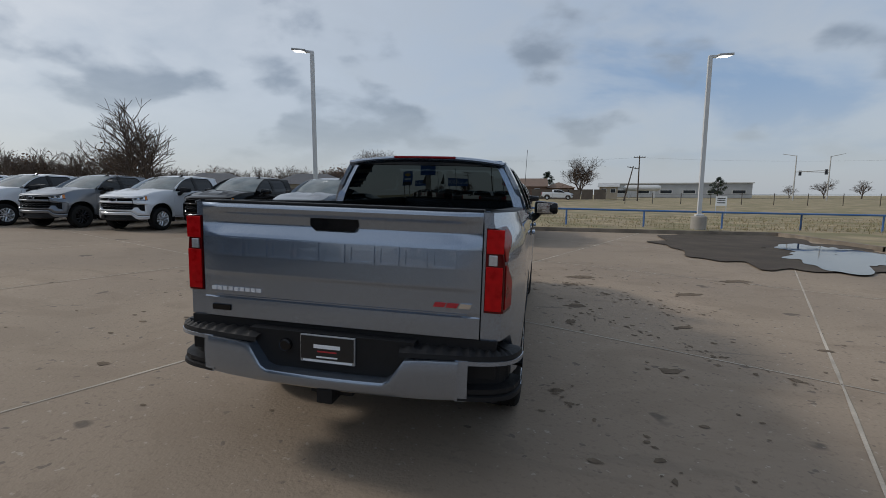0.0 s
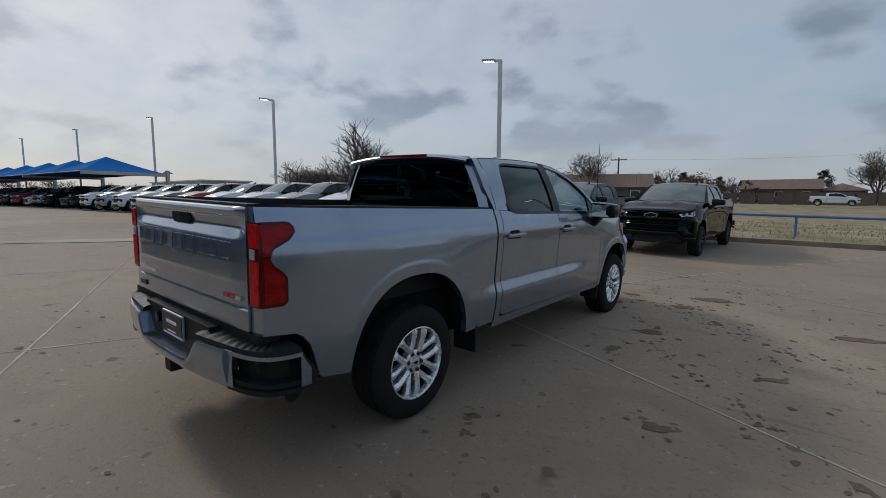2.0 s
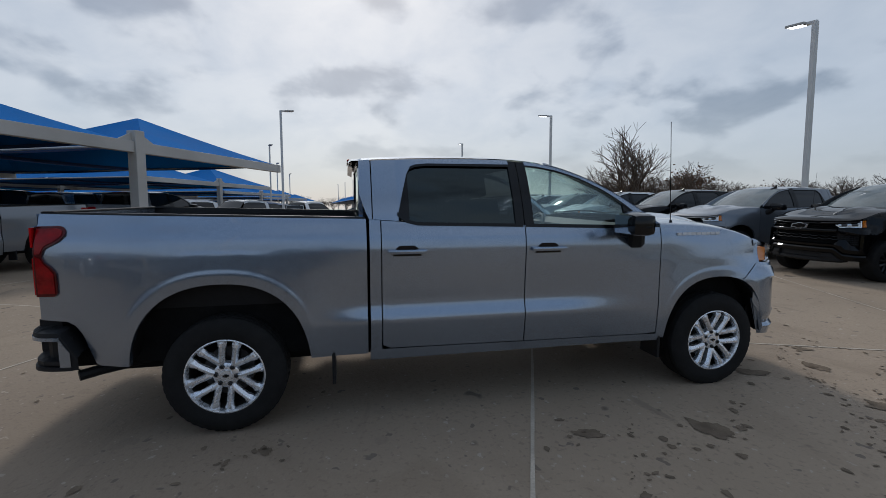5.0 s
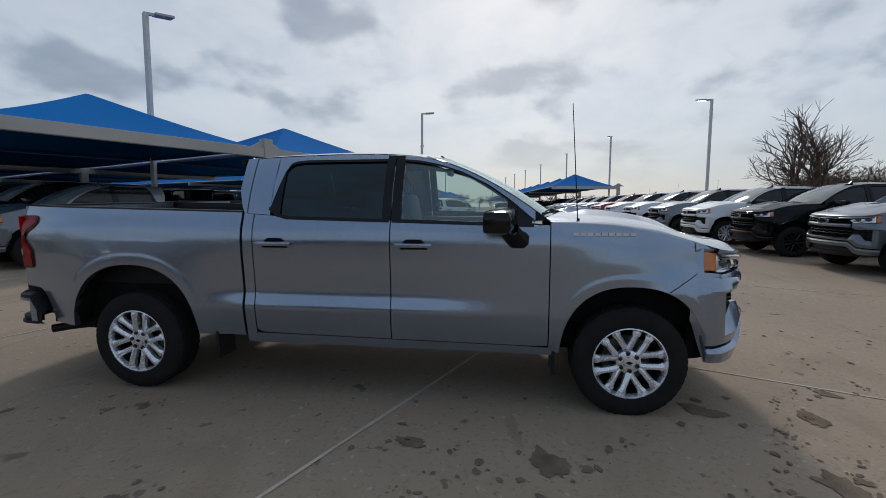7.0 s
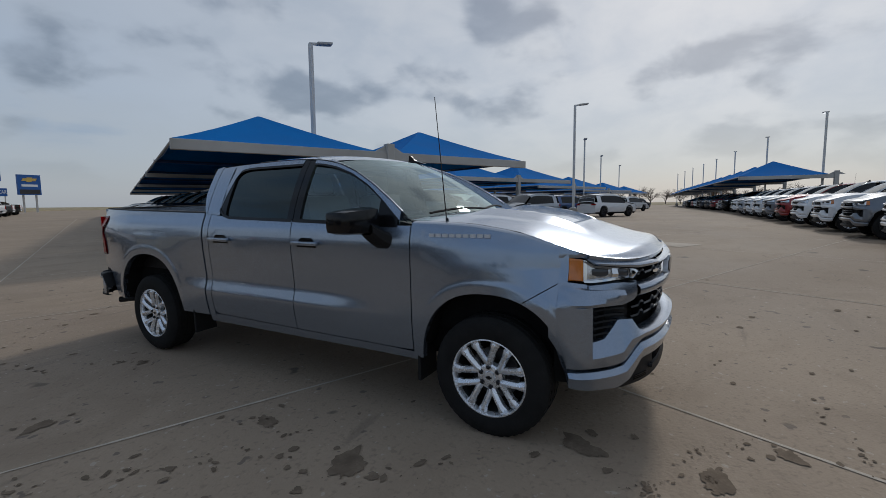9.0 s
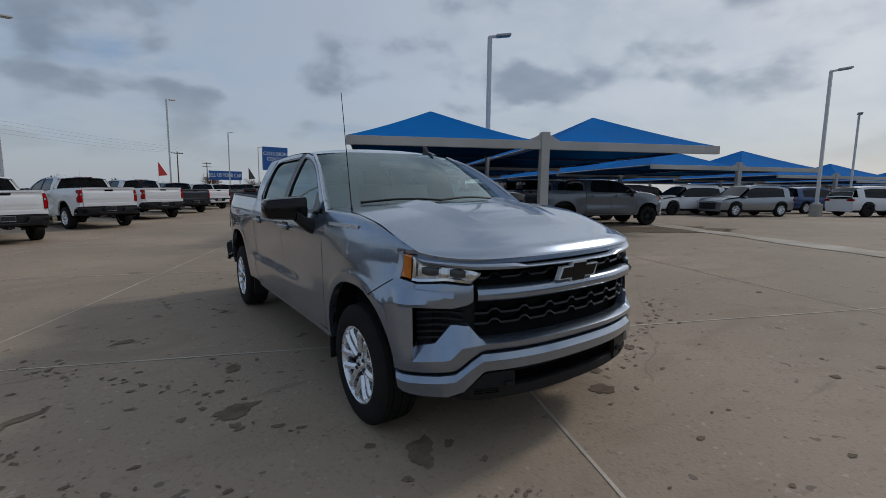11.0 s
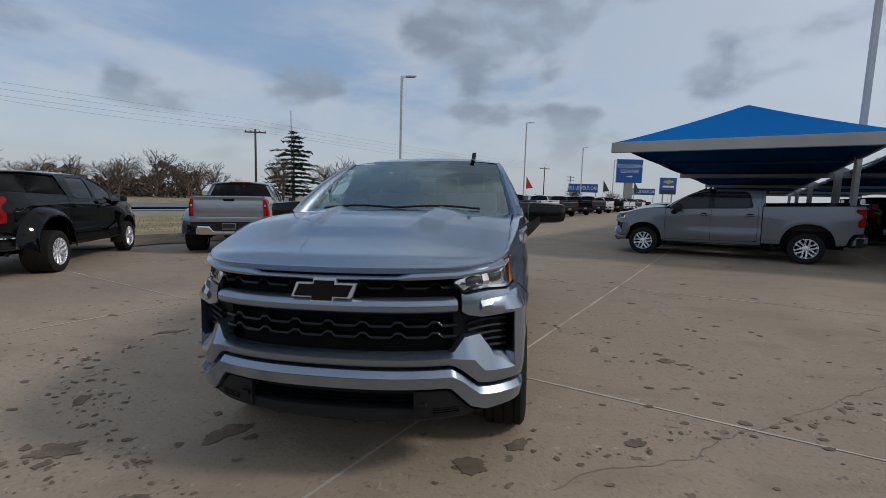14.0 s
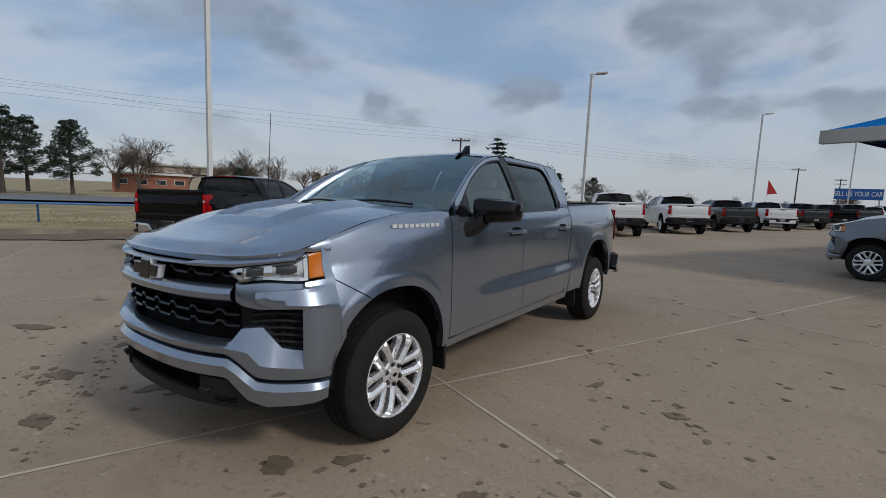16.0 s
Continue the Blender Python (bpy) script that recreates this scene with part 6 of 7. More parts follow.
        corner = part("corner_panel", fixnormals(bm), TRIM, dam, "black plastic corner panel", True, 30)
        for z in (0.404, 0.415, 0.426) if fine else ():
            bm = bmesh.new()
            fascia(bm, steps(0.53, 0.65, 4), lambda x: [(z - 0.004, 0.0), (z - 0.002, 0.012), (z + 0.003, 0.012), (z + 0.004, 0.0)], False, s, 0.01)
            part("fog_lamp", fixnormals(bm), GLOSS_BLACK, corner, "slim fog lamp rib", True)
        bm = bmesh.new()
        pts = [(s * 0.46, 2.66, 0.45), (s * 0.46, 2.76, 0.45), (s * 0.49, 2.755, 0.45), (s * 0.49, 2.65, 0.45)]
        pipe(bm, pts, 0.013, 6)
        part("tow_hook", bm, TRIM, t)

    # cabin
    if fine:
        bm = bmesh.new()
        prism(bm, [(0.95, 0.7), (1.40, 0.7), (1.40, 1.30), (1.15, 1.345), (0.98, 1.30)], -0.84, 0.84, "x")
        for s in (-1, 1):
            box(bm, *sorted((s * 0.80, s * 0.90)), -0.90, 1.25, 0.60, 1.30)
        box(bm, -0.13, 0.13, 0.2, 1.0, 0.62, 0.98)
        box(bm, -0.84, 0.84, -0.94, -0.90, 0.6, 1.34)
        box(bm, -0.62, 0.62, -0.92, 0.36, 1.80, 1.815)
        part("cabin_trim", fixnormals(bm), DASH, t, "black dashboard and cabin trim")
        for x, y in ((-0.42, 0.12), (0.42, 0.12), (-0.46, -0.72), (0.0, -0.72), (0.46, -0.72)):
            bm = bmesh.new()
            wd = 0.27 if y > 0 else 0.22
            box(bm, x - wd, x + wd, y, y + 0.52, 0.78, 0.98, None, 0.06)
            box(bm, x - wd, x + wd, -0.06, 0.10, 0.0, 0.62, Matrix.Translation((0, y, 0.92)) @ pose(0, 0, 0, 12, 0, 0), 0.05)
            box(bm, x - 0.13, x + 0.13, -0.05, 0.06, 0.64, 0.82, Matrix.Translation((0, y - 0.02, 0.92)) @ pose(0, 0, 0, 10, 0, 0), 0.04)
            part("seat", fixnormals(bm), SEAT, t, "black cloth seat", True, 50)
        bm = bmesh.new()
        tm = Matrix.Translation((-0.42, 0.86, 1.22)) @ pose(0, 0, 0, 65, 0, 0)
        ring = []
        for i in range(24):
            a = 2 * math.pi * i / 24
            ring.append([tm @ Vector(((0.18 + 0.016 * math.cos(b)) * math.cos(a), (0.18 + 0.016 * math.cos(b)) * math.sin(a), 0.016 * math.sin(b))) for b in [2 * math.pi * k / 8 for k in range(9)]])
        grid(bm, ring + ring[:1])
        box(bm, -0.17, 0.17, -0.025, 0.025, -0.01, 0.01, tm)
        part("steering_wheel", bm, DASH, t, "", True)
        bm = bmesh.new()
        box(bm, -0.11, 0.11, 0.50, 0.54, 1.70, 1.76, None, 0.02)
        part("rear_view_mirror", bm, DASH, t)
    # shark-fin aerial and whip
    bm = bmesh.new()
    prism(bm, [(0.52, 1.855), (0.72, 1.86), (0.60, 1.895), (0.55, 1.945), (0.53, 1.95)], -0.018, 0.018, "x")
    for v in bm.verts:
        v.co.x -= 0.48
        v.co.y -= 0.16
        v.co.z -= 0.026
    part("roof_fin", fixnormals(bm), GLOSS_BLACK, t)
    bm = bmesh.new()
    tube(bm, (0.83, 1.52, 1.33), (0.85, 1.46, 2.15), 0.004, 0.0025, 6)
    tube(bm, (0.83, 1.53, 1.32), (0.83, 1.52, 1.37), 0.012, 0.010, 8)
    part("whip_aerial", bm, TRIM, t)

    if lite:
        for o in list(t.children_recursive):
            if o.name.split(".")[0] in SMALL:
                bpy.data.objects.remove(o)
    for y in (REAR_AX, FRONT_AX):
        for s in (1, -1):
            wheel(t, s * (0.860 if fine else 0.872), y, s, fine, dark_wheels)
    if heavy:      # twin rear wheels under wide arches
        for s in (1, -1):
            wheel(t, s * 1.07, REAR_AX, s, fine, dark_wheels)
            bm = bmesh.new()
            rows = []
            for i in range(15):
                d = -math.cos(math.pi * i / 14)
                k = (max(0.0, 1 - abs(d) ** 2.35)) ** (1 / 2.35)
                y0, z0 = REAR_AX + d * 0.60, 0.42 + 0.60 * k
                y1, z1 = REAR_AX + d * 0.80, 0.50 + 0.70 * k
                rows.append([(s * 1.19, y0, z0), (s * 1.20, y0 + d * 0.03, z0 + 0.03 * k), (s * 1.15, (y0 + y1) / 2, (z0 + z1) / 2 + 0.02), (s * (side_x(y1, z1) + 0.002), y1, z1)])
            grid(bm, rows)
            part("wide_arch", fixnormals(bm), body, t, "", True, 50)
    return t


HERO = Matrix(((0.999452, -0.019916, 0.026278, -0.0004), (0.019964, 0.999799, -0.001590, -0.0270), (-0.026241, 0.002114, 0.999653, 0.0039), (0, 0, 0, 1)))
pickup("pickup_truck", "grey", HERO, "blue-grey metallic crew-cab pickup with alloy wheels on the concrete", True)


# ---- parked vehicles ----
NOSE = 1.872
LABELS = {"white": "white crew-cab pickup parked in a row", "black": "black crew-cab pickup with dark wheels, parked in a row", "grey": "grey crew-cab pickup parked in a row",
          "silver": "silver crew-cab pickup parked in a row", "red": "dark red crew-cab pickup parked in a row", "slate": "dark grey crew-cab pickup parked in a row", "charcoal": "charcoal crew-cab pickup parked in a row"}
masters = {}


def park(colour, m, label="", group="parked pickups", key=None, **how):
    """A parked pickup: the first of a kind is built, the others are copies of it."""
    key = key or colour
    if key not in masters:
        masters[key] = pickup("pickup_truck", colour, m, label or LABELS[colour], group=group, dark_wheels=colour in ("black", "grey", "charcoal", "slate") and key not in ("slate_alloy", "black_dual"), badge=False, **how)
        return masters[key]
    ob = copy_thing(masters[key], m)
    return tagged(ob, label or LABELS[colour], group=group)


# row facing the lane, noses towards -y
for k, c in enumerate("black black slate black white slate white white red slate white white silver white".split()):
    x = -0.45 - 3.03 * k
    y = 9.0 + 0.10 * x + NOSE
    park(c, on(x, y, 180), key=c if k < 7 else c + "_far", lite=k >= 7)

# angled row with tailgates towards the lane
HV = pose(0, 0, 0) @ Matrix.Diagonal((1.06, 1.06, 1.06, 1))
for j, c in enumerate("black silver white white white charcoal white charcoal black charcoal white black white white charcoal white black white".split()):
    turn = 206
    d = Vector((-math.sin(radians(turn)), math.cos(radians(turn)), 0))
    p = Vector((5.85 - 2.0 * (j - 2), -13.9 - 5.4 * (j - 2), 0)) + d * NOSE * 1.06
    if j < 2:
        p = Vector(((9.1, -1.9), (7.3, -7.0))[j] + (0,)) + d * NOSE * 1.06
        park(c, on(p.x, p.y, turn) @ HV, c + " dual-rear-wheel pickup, parked tailgate out", "angled pickups", c + "_dual", heavy=True, chrome=True)
    else:
        park(c, on(p.x, p.y, turn) @ HV, "", "angled pickups", c + ("_plain" if j < 6 else "_far"), lite=j >= 6, black_bumper=True)


park("white", pose(2.7, 83.0, 0.48, 0, 0, -92), "white crew-cab pickup parked on the far street", "", "white_far")


def stall(origin, a, off):
    return Vector((*origin, 0)) + U * a + V * off


park("slate", on(*stall((-9.2, -6.6), 3.7, 1.6).to_2d(), -112), "grey crew-cab pickup with alloy wheels under the canopy", "canopy pickups", "slate_alloy")
park("slate", on(*stall((-9.2, -6.6), -3.85, 3.5).to_2d(), 68), "grey crew-cab pickup with dark wheels under the canopy", "canopy pickups")
rnd = random.Random(11)
for b in range(1, 9):
    for a, turn in ((3.7, -112), (-3.9, 68)):
        if rnd.random() < 0.9:
            c = rnd.choice(["black", "charcoal", "white", "grey", "black", "silver"])
            park(c, on(*stall((-9.2, -6.6), a, (1.6 if a > 0 else 3.5) + 3.2 * b).to_2d(), turn), "", "canopy pickups", c + "_far", lite=True)


# ---- sport utility cars ----
SUV_GLASS = mat("dark_side_glass", (0.010, 0.011, 0.012), 0.12, 0, 0.2, 3.0, spec=0.2)


def suv(colour, m, label, group="parked cars", long=1.0):
    body = PAINTS[colour]
    t = thing("sport_utility_car", m, label, "car", group)
    def sx(y, z):
        x = curve([(0.25, 0.86), (0.5, 0.955), (0.75, 0.97), (0.98, 0.945), (1.05, 0.93), (1.5, 0.79), (1.65, 0.70)], z)
        return x - 0.25 * max(0.0, abs(y) - 1.9) ** 1.6
    roof = lambda y: soft([(-2.45, 1.0), (-2.38, 1.35), (-2.05, 1.66), (-1.2, 1.745), (0.0, 1.745), (0.45, 1.68), (1.25, 1.14), (1.30, 1.10), (2.1, 1.02), (2.38, 0.86), (2.45, 0.7)], y, 0.06)
    wl_ = lambda y: curve([(-2.45, 1.13), (1.3, 1.04), (2.45, 0.9)], y)
    ar = lambda y: max(arch_z(y, -1.5, 0.43, 0.43, 0.42), arch_z(y, 1.5, 0.43, 0.43, 0.42), 0.30)
    bm = bmesh.new()
    for s in (1, -1):
        ys = sorted(set([-2.42 + 4.84 * i / 24 for i in range(25)] + [c + 0.43 * math.cos(math.pi * i / 8) for c in (-1.5, 1.5) for i in range(9)]))
        panel(bm, 0, 0, ar, lambda y: min(wl_(y), roof(y)), 0, 5, s, 0.04, 0, ys, sx)
        for y0, y1 in ((-2.12, -1.72),):
            panel(bm, y0, y1, wl_, roof, 1, 4, s, 0.03, -0.006, None, sx)
    rows = []
    for i in range(34):
        y = -2.44 + 4.88 * i / 33
        z = roof(y)
        x = sx(y, z)
        rows.append([(u * x, y, z + 0.05 * (1 - u * u)) for u in (-1, -0.7, -0.3, 0, 0.3, 0.7, 1)])
    for i, (a, b) in enumerate(zip(rows, rows[1:])):
        y = a[0][1]
        if not (0.48 < y < 1.22) and not (-2.40 < y < -2.05):
            grid(bm, [a, b])
    grid(bm, [[(u * sx(2.43, z), 2.44 + 0.10 * (1 - u * u), z) for u in (-1, -0.6, 0, 0.6, 1)] for z in (0.30, 0.5, 0.7, 0.86)])
    grid(bm, [[(u * sx(-2.43, z), -2.44 - 0.08 * (1 - u * u), z) for u in (-1, -0.6, 0, 0.6, 1)] for z in (0.30, 0.55, 0.8, 1.02)])
    part("body", fixnormals(bm), body, t, "", True, 40)
    for s in (1, -1):
        bm = bmesh.new()
        panel(bm, -1.74, 1.14, wl_, lambda y: max(wl_(y), roof(y) - 0.12), 20, 3, s, 0, 0.004, None, sx)
        part("side_glass", fixnormals(bm), SUV_GLASS, t, "dark side glass", True)
        bm = bmesh.new()
        panel(bm, 0, 0, lambda y: max(wl_(y), roof(y) - 0.12), roof, 0, 1, s, 0, -0.001, [-1.74 + 0.12 * i for i in range(20)], sx)
        part("roof_side", fixnormals(bm), body, t, "", True)
        bm = bmesh.new()
        panel(bm, 0, 0, ar, lambda y: ar(y) + 0.075, 0, 1, s, 0.02, -0.006, sorted(set([-2.35 + 4.7 * i / 24 for i in range(25)] + [c + 0.43 * math.cos(math.pi * i / 8) for c in (-1.5, 1.5) for i in range(9)])), sx)
        part("cladding", fixnormals(bm), TRIM, t, "black lower cladding", True)
    for nm, y0, y1 in (("windscreen", 0.46, 1.24), ("rear_screen", -2.42, -2.02)):
        bm = bmesh.new()
        grid(bm, [[(u * (sx(y, roof(y)) - 0.03), y, roof(y) + 0.05 * (1 - u * u) - 0.004) for u in (-1, -0.5, 0, 0.5, 1)] for y in [y0 + (y1 - y0) * i / 8 for i in range(9)]])
        part(nm, fixnormals(bm), GLASS_FAR, t, "dark glass", True)
    bm = bmesh.new()
    box(bm, -0.85, 0.85, -2.3, 2.3, 0.25, 0.60)
    part("underbody", bm, CAVITY, t)
    bm = bmesh.new()
    grid(bm, [[(u * 0.62, 2.552 + 0.10 * (0.45 - 0.4 * u * u) - 0.045, z) for u in (-1, -0.5, 0, 0.5, 1)] for z in (0.42, 0.60, 0.78)])
    part("grille", fixnormals(bm), TRIM, t, "black front grille")
    for s in (1, -1):
        bm = bmesh.new()
        box(bm, *sorted((s * 0.55, s * 0.88)), 2.36, 2.50, 0.78, 0.87, None, 0.02)
        part("headlamp", bm, CLEAR_LENS, t)
        bm = bmesh.new()
        box(bm, *sorted((s * 0.52, s * 0.89)), -2.49, -2.34, 0.90, 1.02, None, 0.02)
        part("tail_lamp", bm, RED_LENS, t)
        bm = bmesh.new()
        box(bm, *sorted((s * 0.95, s * 1.13)), 0.95, 1.05, 1.02, 1.14, None, 0.03)
        part("door_mirror", bm, body, t)
        bm = bmesh.new()
        pipe(bm, [(s * 0.60, -1.7, 1.765), (s * 0.60, -1.6, 1.80), (s * 0.60, 0.1, 1.80), (s * 0.60, 0.25, 1.755)], 0.018, 6)
        part("roof_rail", bm, STEEL_GREY, t)
        for y in (-1.5, 1.5):
            wheel(t, s * 0.84, y, s, False, colour == "white", 0.37)
    return t


cars = {}


def park_car(colour, m, label):
    if colour not in cars:
        cars[colour] = suv(colour, m, label)
    else:
        tagged(copy_thing(cars[colour], m), label)


for c, x, y, turn in (("silver", -27.2, -8.3, -112), ("white", -26.0, -11.2, -112), ("white", -34.6, -4.4, 62), ("blue", -36.5, -8.2, 68), ("black", -23.6, -14.0, -112),
                      ("charcoal", -35.5, -13.5, 68), ("white", -44.0, -12.0, -112), ("white", -57.0, -6.0, 68), ("silver", -47.0, -9.5, -112), ("white", -66.0, -9.0, -112),
                      ("charcoal", -78.0, -8.0, 68), ("white", -86.0, -9.5, -112), ("white", -120.0, -1.0, 90)):
    park_car(c, on(x, y, turn), c + " sport utility car parked by the canopies")
for i in range(18):
    x = -45.0 - 3.2 * i
    c = ("black", "charcoal", "black", "silver", "white", "red", "charcoal")[i % 7]
    if i % 3 == 1:
        park_car(c if c != "red" else "white", on(x, 7.3 + 0.13 * (x + 45), 187), (c if c != "red" else "white") + " sport utility car under the far canopies")
    else:
        park(c if c in LABELS else "black", on(x, 7.3 + 0.13 * (x + 45), 187), "", "far pickups", (c if c in LABELS else "black") + "_far", lite=True)


# ---- trees ----
def limb(bm, a, d, r, length, depth, rnd, n, spread=0.55, up=0.12):
    """A crooked limb that splits into thinner ones."""
    p, steps = Vector(a), 3 if depth > 1 else 2
    d = Vector(d).normalized()
    for i in range(steps):
        nd = (d + Vector((rnd.uniform(-1, 1), rnd.uniform(-1, 1), rnd.uniform(-0.6, 1))) * 0.20 + Vector((0, 0, up * 0.5))).normalized()
        q = p + nd * length / steps
        tube(bm, p, q, r * (1 - 0.28 * i / steps), r * (1 - 0.28 * (i + 1) / steps), n, False)
        if depth > 0 and i > 0:
            side_d = nd.orthogonal().normalized()
            side_d = Matrix.Rotation(rnd.uniform(0, 6.28), 3, nd) @ side_d
            limb(bm, q, nd * 0.75 + side_d * spread * 1.2, r * 0.55, length * rnd.uniform(0.55, 0.8), depth - 1, rnd, max(3, n - 1), spread, up)
        p, d = q, nd
    if depth > 0:
        for k in range(2):
            side_d = Matrix.Rotation(rnd.uniform(0, 6.28), 3, d) @ d.orthogonal().normalized()
            limb(bm, p, d * 0.85 + side_d * spread, r * 0.62, length * rnd.uniform(0.62, 0.85), depth - 1, rnd, max(3, n - 1), spread, up)


def bare_tree(m, seed, tall=8.0, stems=4, depth=5, label="bare winter tree with spreading crooked limbs", lean=0.5, spread=0.55, leaf=None):
    rnd = random.Random(seed)
    t = thing("tree", m, label, "tree")
    bm = bmesh.new()
    r = 0.024 * tall
    tube(bm, (0, 0, -0.3), (0.03 * tall, 0, tall * 0.17), r * 1.15, r, 9)
    part("trunk", bm, BARK, t, "", True, 60)
    bm = bmesh.new()
    turn = rnd.uniform(0, 6.28)
    for i in range(stems):
        a = turn + 2 * math.pi * i / stems + rnd.uniform(-0.5, 0.5)
        out, long = (0.12, 0.30) if i == 0 else (lean * rnd.uniform(0.6, 1.5), rnd.uniform(0.17, 0.30))
        z = tall * (0.165 if i == 0 else rnd.uniform(0.10, 0.165))
        limb(bm, (0.029 * tall * z / (0.165 * tall), 0, z), (math.cos(a) * out, math.sin(a) * out, 1), r * (0.75 if i == 0 else 0.35 + long), tall * long, depth, rnd, 6, spread * rnd.uniform(0.8, 1.2))
    grown = 0.93 * tall / max(v.co.z for v in bm.verts)
    for v in bm.verts:
        v.co.z = v.co.z * grown if v.co.z > 0.2 * tall else v.co.z * (1 + (grown - 1) * max(0.0, v.co.z / tall - 0.1) / 0.1)
    crown = part("crown", bm, TWIG if leaf is None else [TWIG, leaf], t)
    if leaf is not None:
        bm = bmesh.new()
        for i in range(900):
            p = Vector((rnd.gauss(0, 1), rnd.gauss(0, 1), rnd.gauss(0, 0.8))) * tall * 0.17 + Vector((0, 0, tall * 0.62))
            q = Euler((rnd.uniform(0, 6), rnd.uniform(0, 6), rnd.uniform(0, 6))).to_matrix()
            w = rnd.uniform(0.08, 0.22)
            bm.faces.new([bm.verts.new(p + q @ Vector(c) * w) for c in ((-1, -0.5, 0), (0.2, -0.7, 0.2), (1, 0.3, 0), (-0.2, 0.8, -0.2))])
        part("leaves", bm, leaf, t, "clinging dry leaves")
    return t


def conifer(m, seed, tall=10.0, wide=3.2, label="dark green conifer with layered drooping boughs", ragged=0.35, low=0.12, layers=2.4, taper=0.8, jitter=0.0):
    rnd = random.Random(seed)
    t = thing("tree", m, label, "tree")
    bm = bmesh.new()
    tube(bm, (0, 0, -0.3), (0, 0, tall * 0.97), tall * 0.022, 0.02, 8)
    part("trunk", bm, BARK, t)
    bm = bmesh.new()
    levels = int(tall * layers)
    for k in range(levels):
        f = low + (1 - low) * k / levels
        reach = wide * (1 - f) ** taper * (0.75 + 0.25 * math.sin(k * 2.1)) + 0.25
        for j in range(9):
            if rnd.random() < ragged * 0.5:
                continue
            a = 2 * math.pi * (j + rnd.random()) / 9
            ln = reach * rnd.uniform(1 - ragged, 1.12)
            n = max(3, int(ln / 0.22))
            lift = rnd.uniform(-jitter, jitter) * tall
            for i in range(n):
                w = (i + 0.5) / n
                c = Vector((math.cos(a) * ln * w, math.sin(a) * ln * w, tall * f + lift - 0.18 * ln * w * w + 0.12 * ln * w))
                for _ in range(3):
                    q = Euler((rnd.uniform(-0.6, 0.6), rnd.uniform(-0.6, 0.6), a + rnd.uniform(-0.9, 0.9))).to_matrix()
                    sz = rnd.uniform(0.14, 0.42)
                    o = Vector((rnd.uniform(-0.2, 0.2), rnd.uniform(-0.2, 0.2), rnd.uniform(-0.12, 0.12)))
                    bm.faces.new([bm.verts.new(c + o + q @ Vector(v) * sz) for v in ((-1, -0.35, 0), (0.9, -0.25, 0.1), (1.1, 0.2, -0.1), (-0.8, 0.4, 0))])
    part("foliage", bm, NEEDLE, t, "dense dark needles")
    return t


def cedar(m, seed, tall=9.0, wide=3.6, label="broad dark cedar with a clumped, uneven crown"):
    """A trunk with rising limbs that carry flat clumps of needles, with gaps between them."""
    rnd = random.Random(seed)
    t = thing("tree", m, label, "tree")
    bm = bmesh.new()
    tube(bm, (0, 0, -0.3), (0.15, 0.1, tall * 0.9), tall * 0.026, 0.03, 8)
    clumps = []
    for i in range(34):
        f = 0.22 + 0.76 * (i + rnd.random()) / 34
        a = i * 2.4 + rnd.uniform(-0.5, 0.5)
        reach = wide * (0.55 + 0.45 * math.sin(math.pi * min(1.0, 0.25 + f * 0.8))) * rnd.uniform(0.35, 1.0) * (1.0 if f < 0.8 else 0.55)
        c = Vector((math.cos(a) * reach, math.sin(a) * reach, tall * f))
        tube(bm, (0, 0, tall * f * 0.86), c, 0.06, 0.02, 5, False)
        clumps.append((c, rnd.uniform(0.55, 1.15) * (1.0 if f < 0.85 else 0.7)))
    part("trunk", bm, BARK, t)
    bm = bmesh.new()
    for c, r in clumps:
        for k in range(150):
            d = Vector((rnd.gauss(0, 1), rnd.gauss(0, 1), rnd.gauss(0, 1))).normalized() * rnd.random() ** 0.45
            p = c + Vector((d.x * r, d.y * r, d.z * r * 0.62))
            q = Euler((rnd.uniform(-0.8, 0.8), rnd.uniform(-0.8, 0.8), rnd.uniform(0, 6.28))).to_matrix()
            w = rnd.uniform(0.07, 0.20)
            bm.faces.new([bm.verts.new(p + q @ Vector(v) * w) for v in ((-1.3, -0.3, 0), (0.9, -0.3, 0.15), (1.4, 0.2, -0.1), (-0.8, 0.4, 0.1))])
    part("foliage", bm, NEEDLE, t, "dense dark needles")
    return t


bare_tree(pose(-19.7, 14.9, 0.35), 4, 6.4, 5, 4, "large bare multi-stemmed tree behind the parked row", 0.5, 0.5)
bare_tree(pose(82, -26.4, 0.3), 9, 9.8, 5, 5, "bare spreading tree beside the brick building", 0.6)
bare_tree(pose(75.6, -40.5, 0.3), 12, 8.8, 5, 5)
bare_tree(pose(8.0, 107.2, 0.8), 15, 10.6, 6, 5, "bare spreading tree behind the far houses", 0.7)
bare_tree(pose(-27.1, 65.7, 0.6), 21, 9.0, 4, 5, "bare storm-broken tree among the far houses", 0.5)
oak = bare_tree(pose(-41, 84, 0.8), 31, 6.5, 5, 4, "small oak that keeps its russet leaves", leaf=RUSSET)
far = [bare_tree(pose(-60, 92, 0.8, 0, 0, 0), s, 7.0, 5, 4, "bare tree in the far wood line", 0.6) for s in (41, 47)]
far[1].matrix_basis = pose(-78, 78, 0.8)
rnd = random.Random(3)
spots = []
for i in range(96):
    a = 98 + 66 * i / 95 + rnd.uniform(-1, 1)
    near = a < 150
    r = rnd.uniform(86, 115) if near else rnd.uniform(230, 250)
    spots.append((r * math.cos(radians(a)), r * math.sin(radians(a)), rnd.uniform(0.7, 1.1) * (1.25 if 138 < a < 150 else 0.9)))
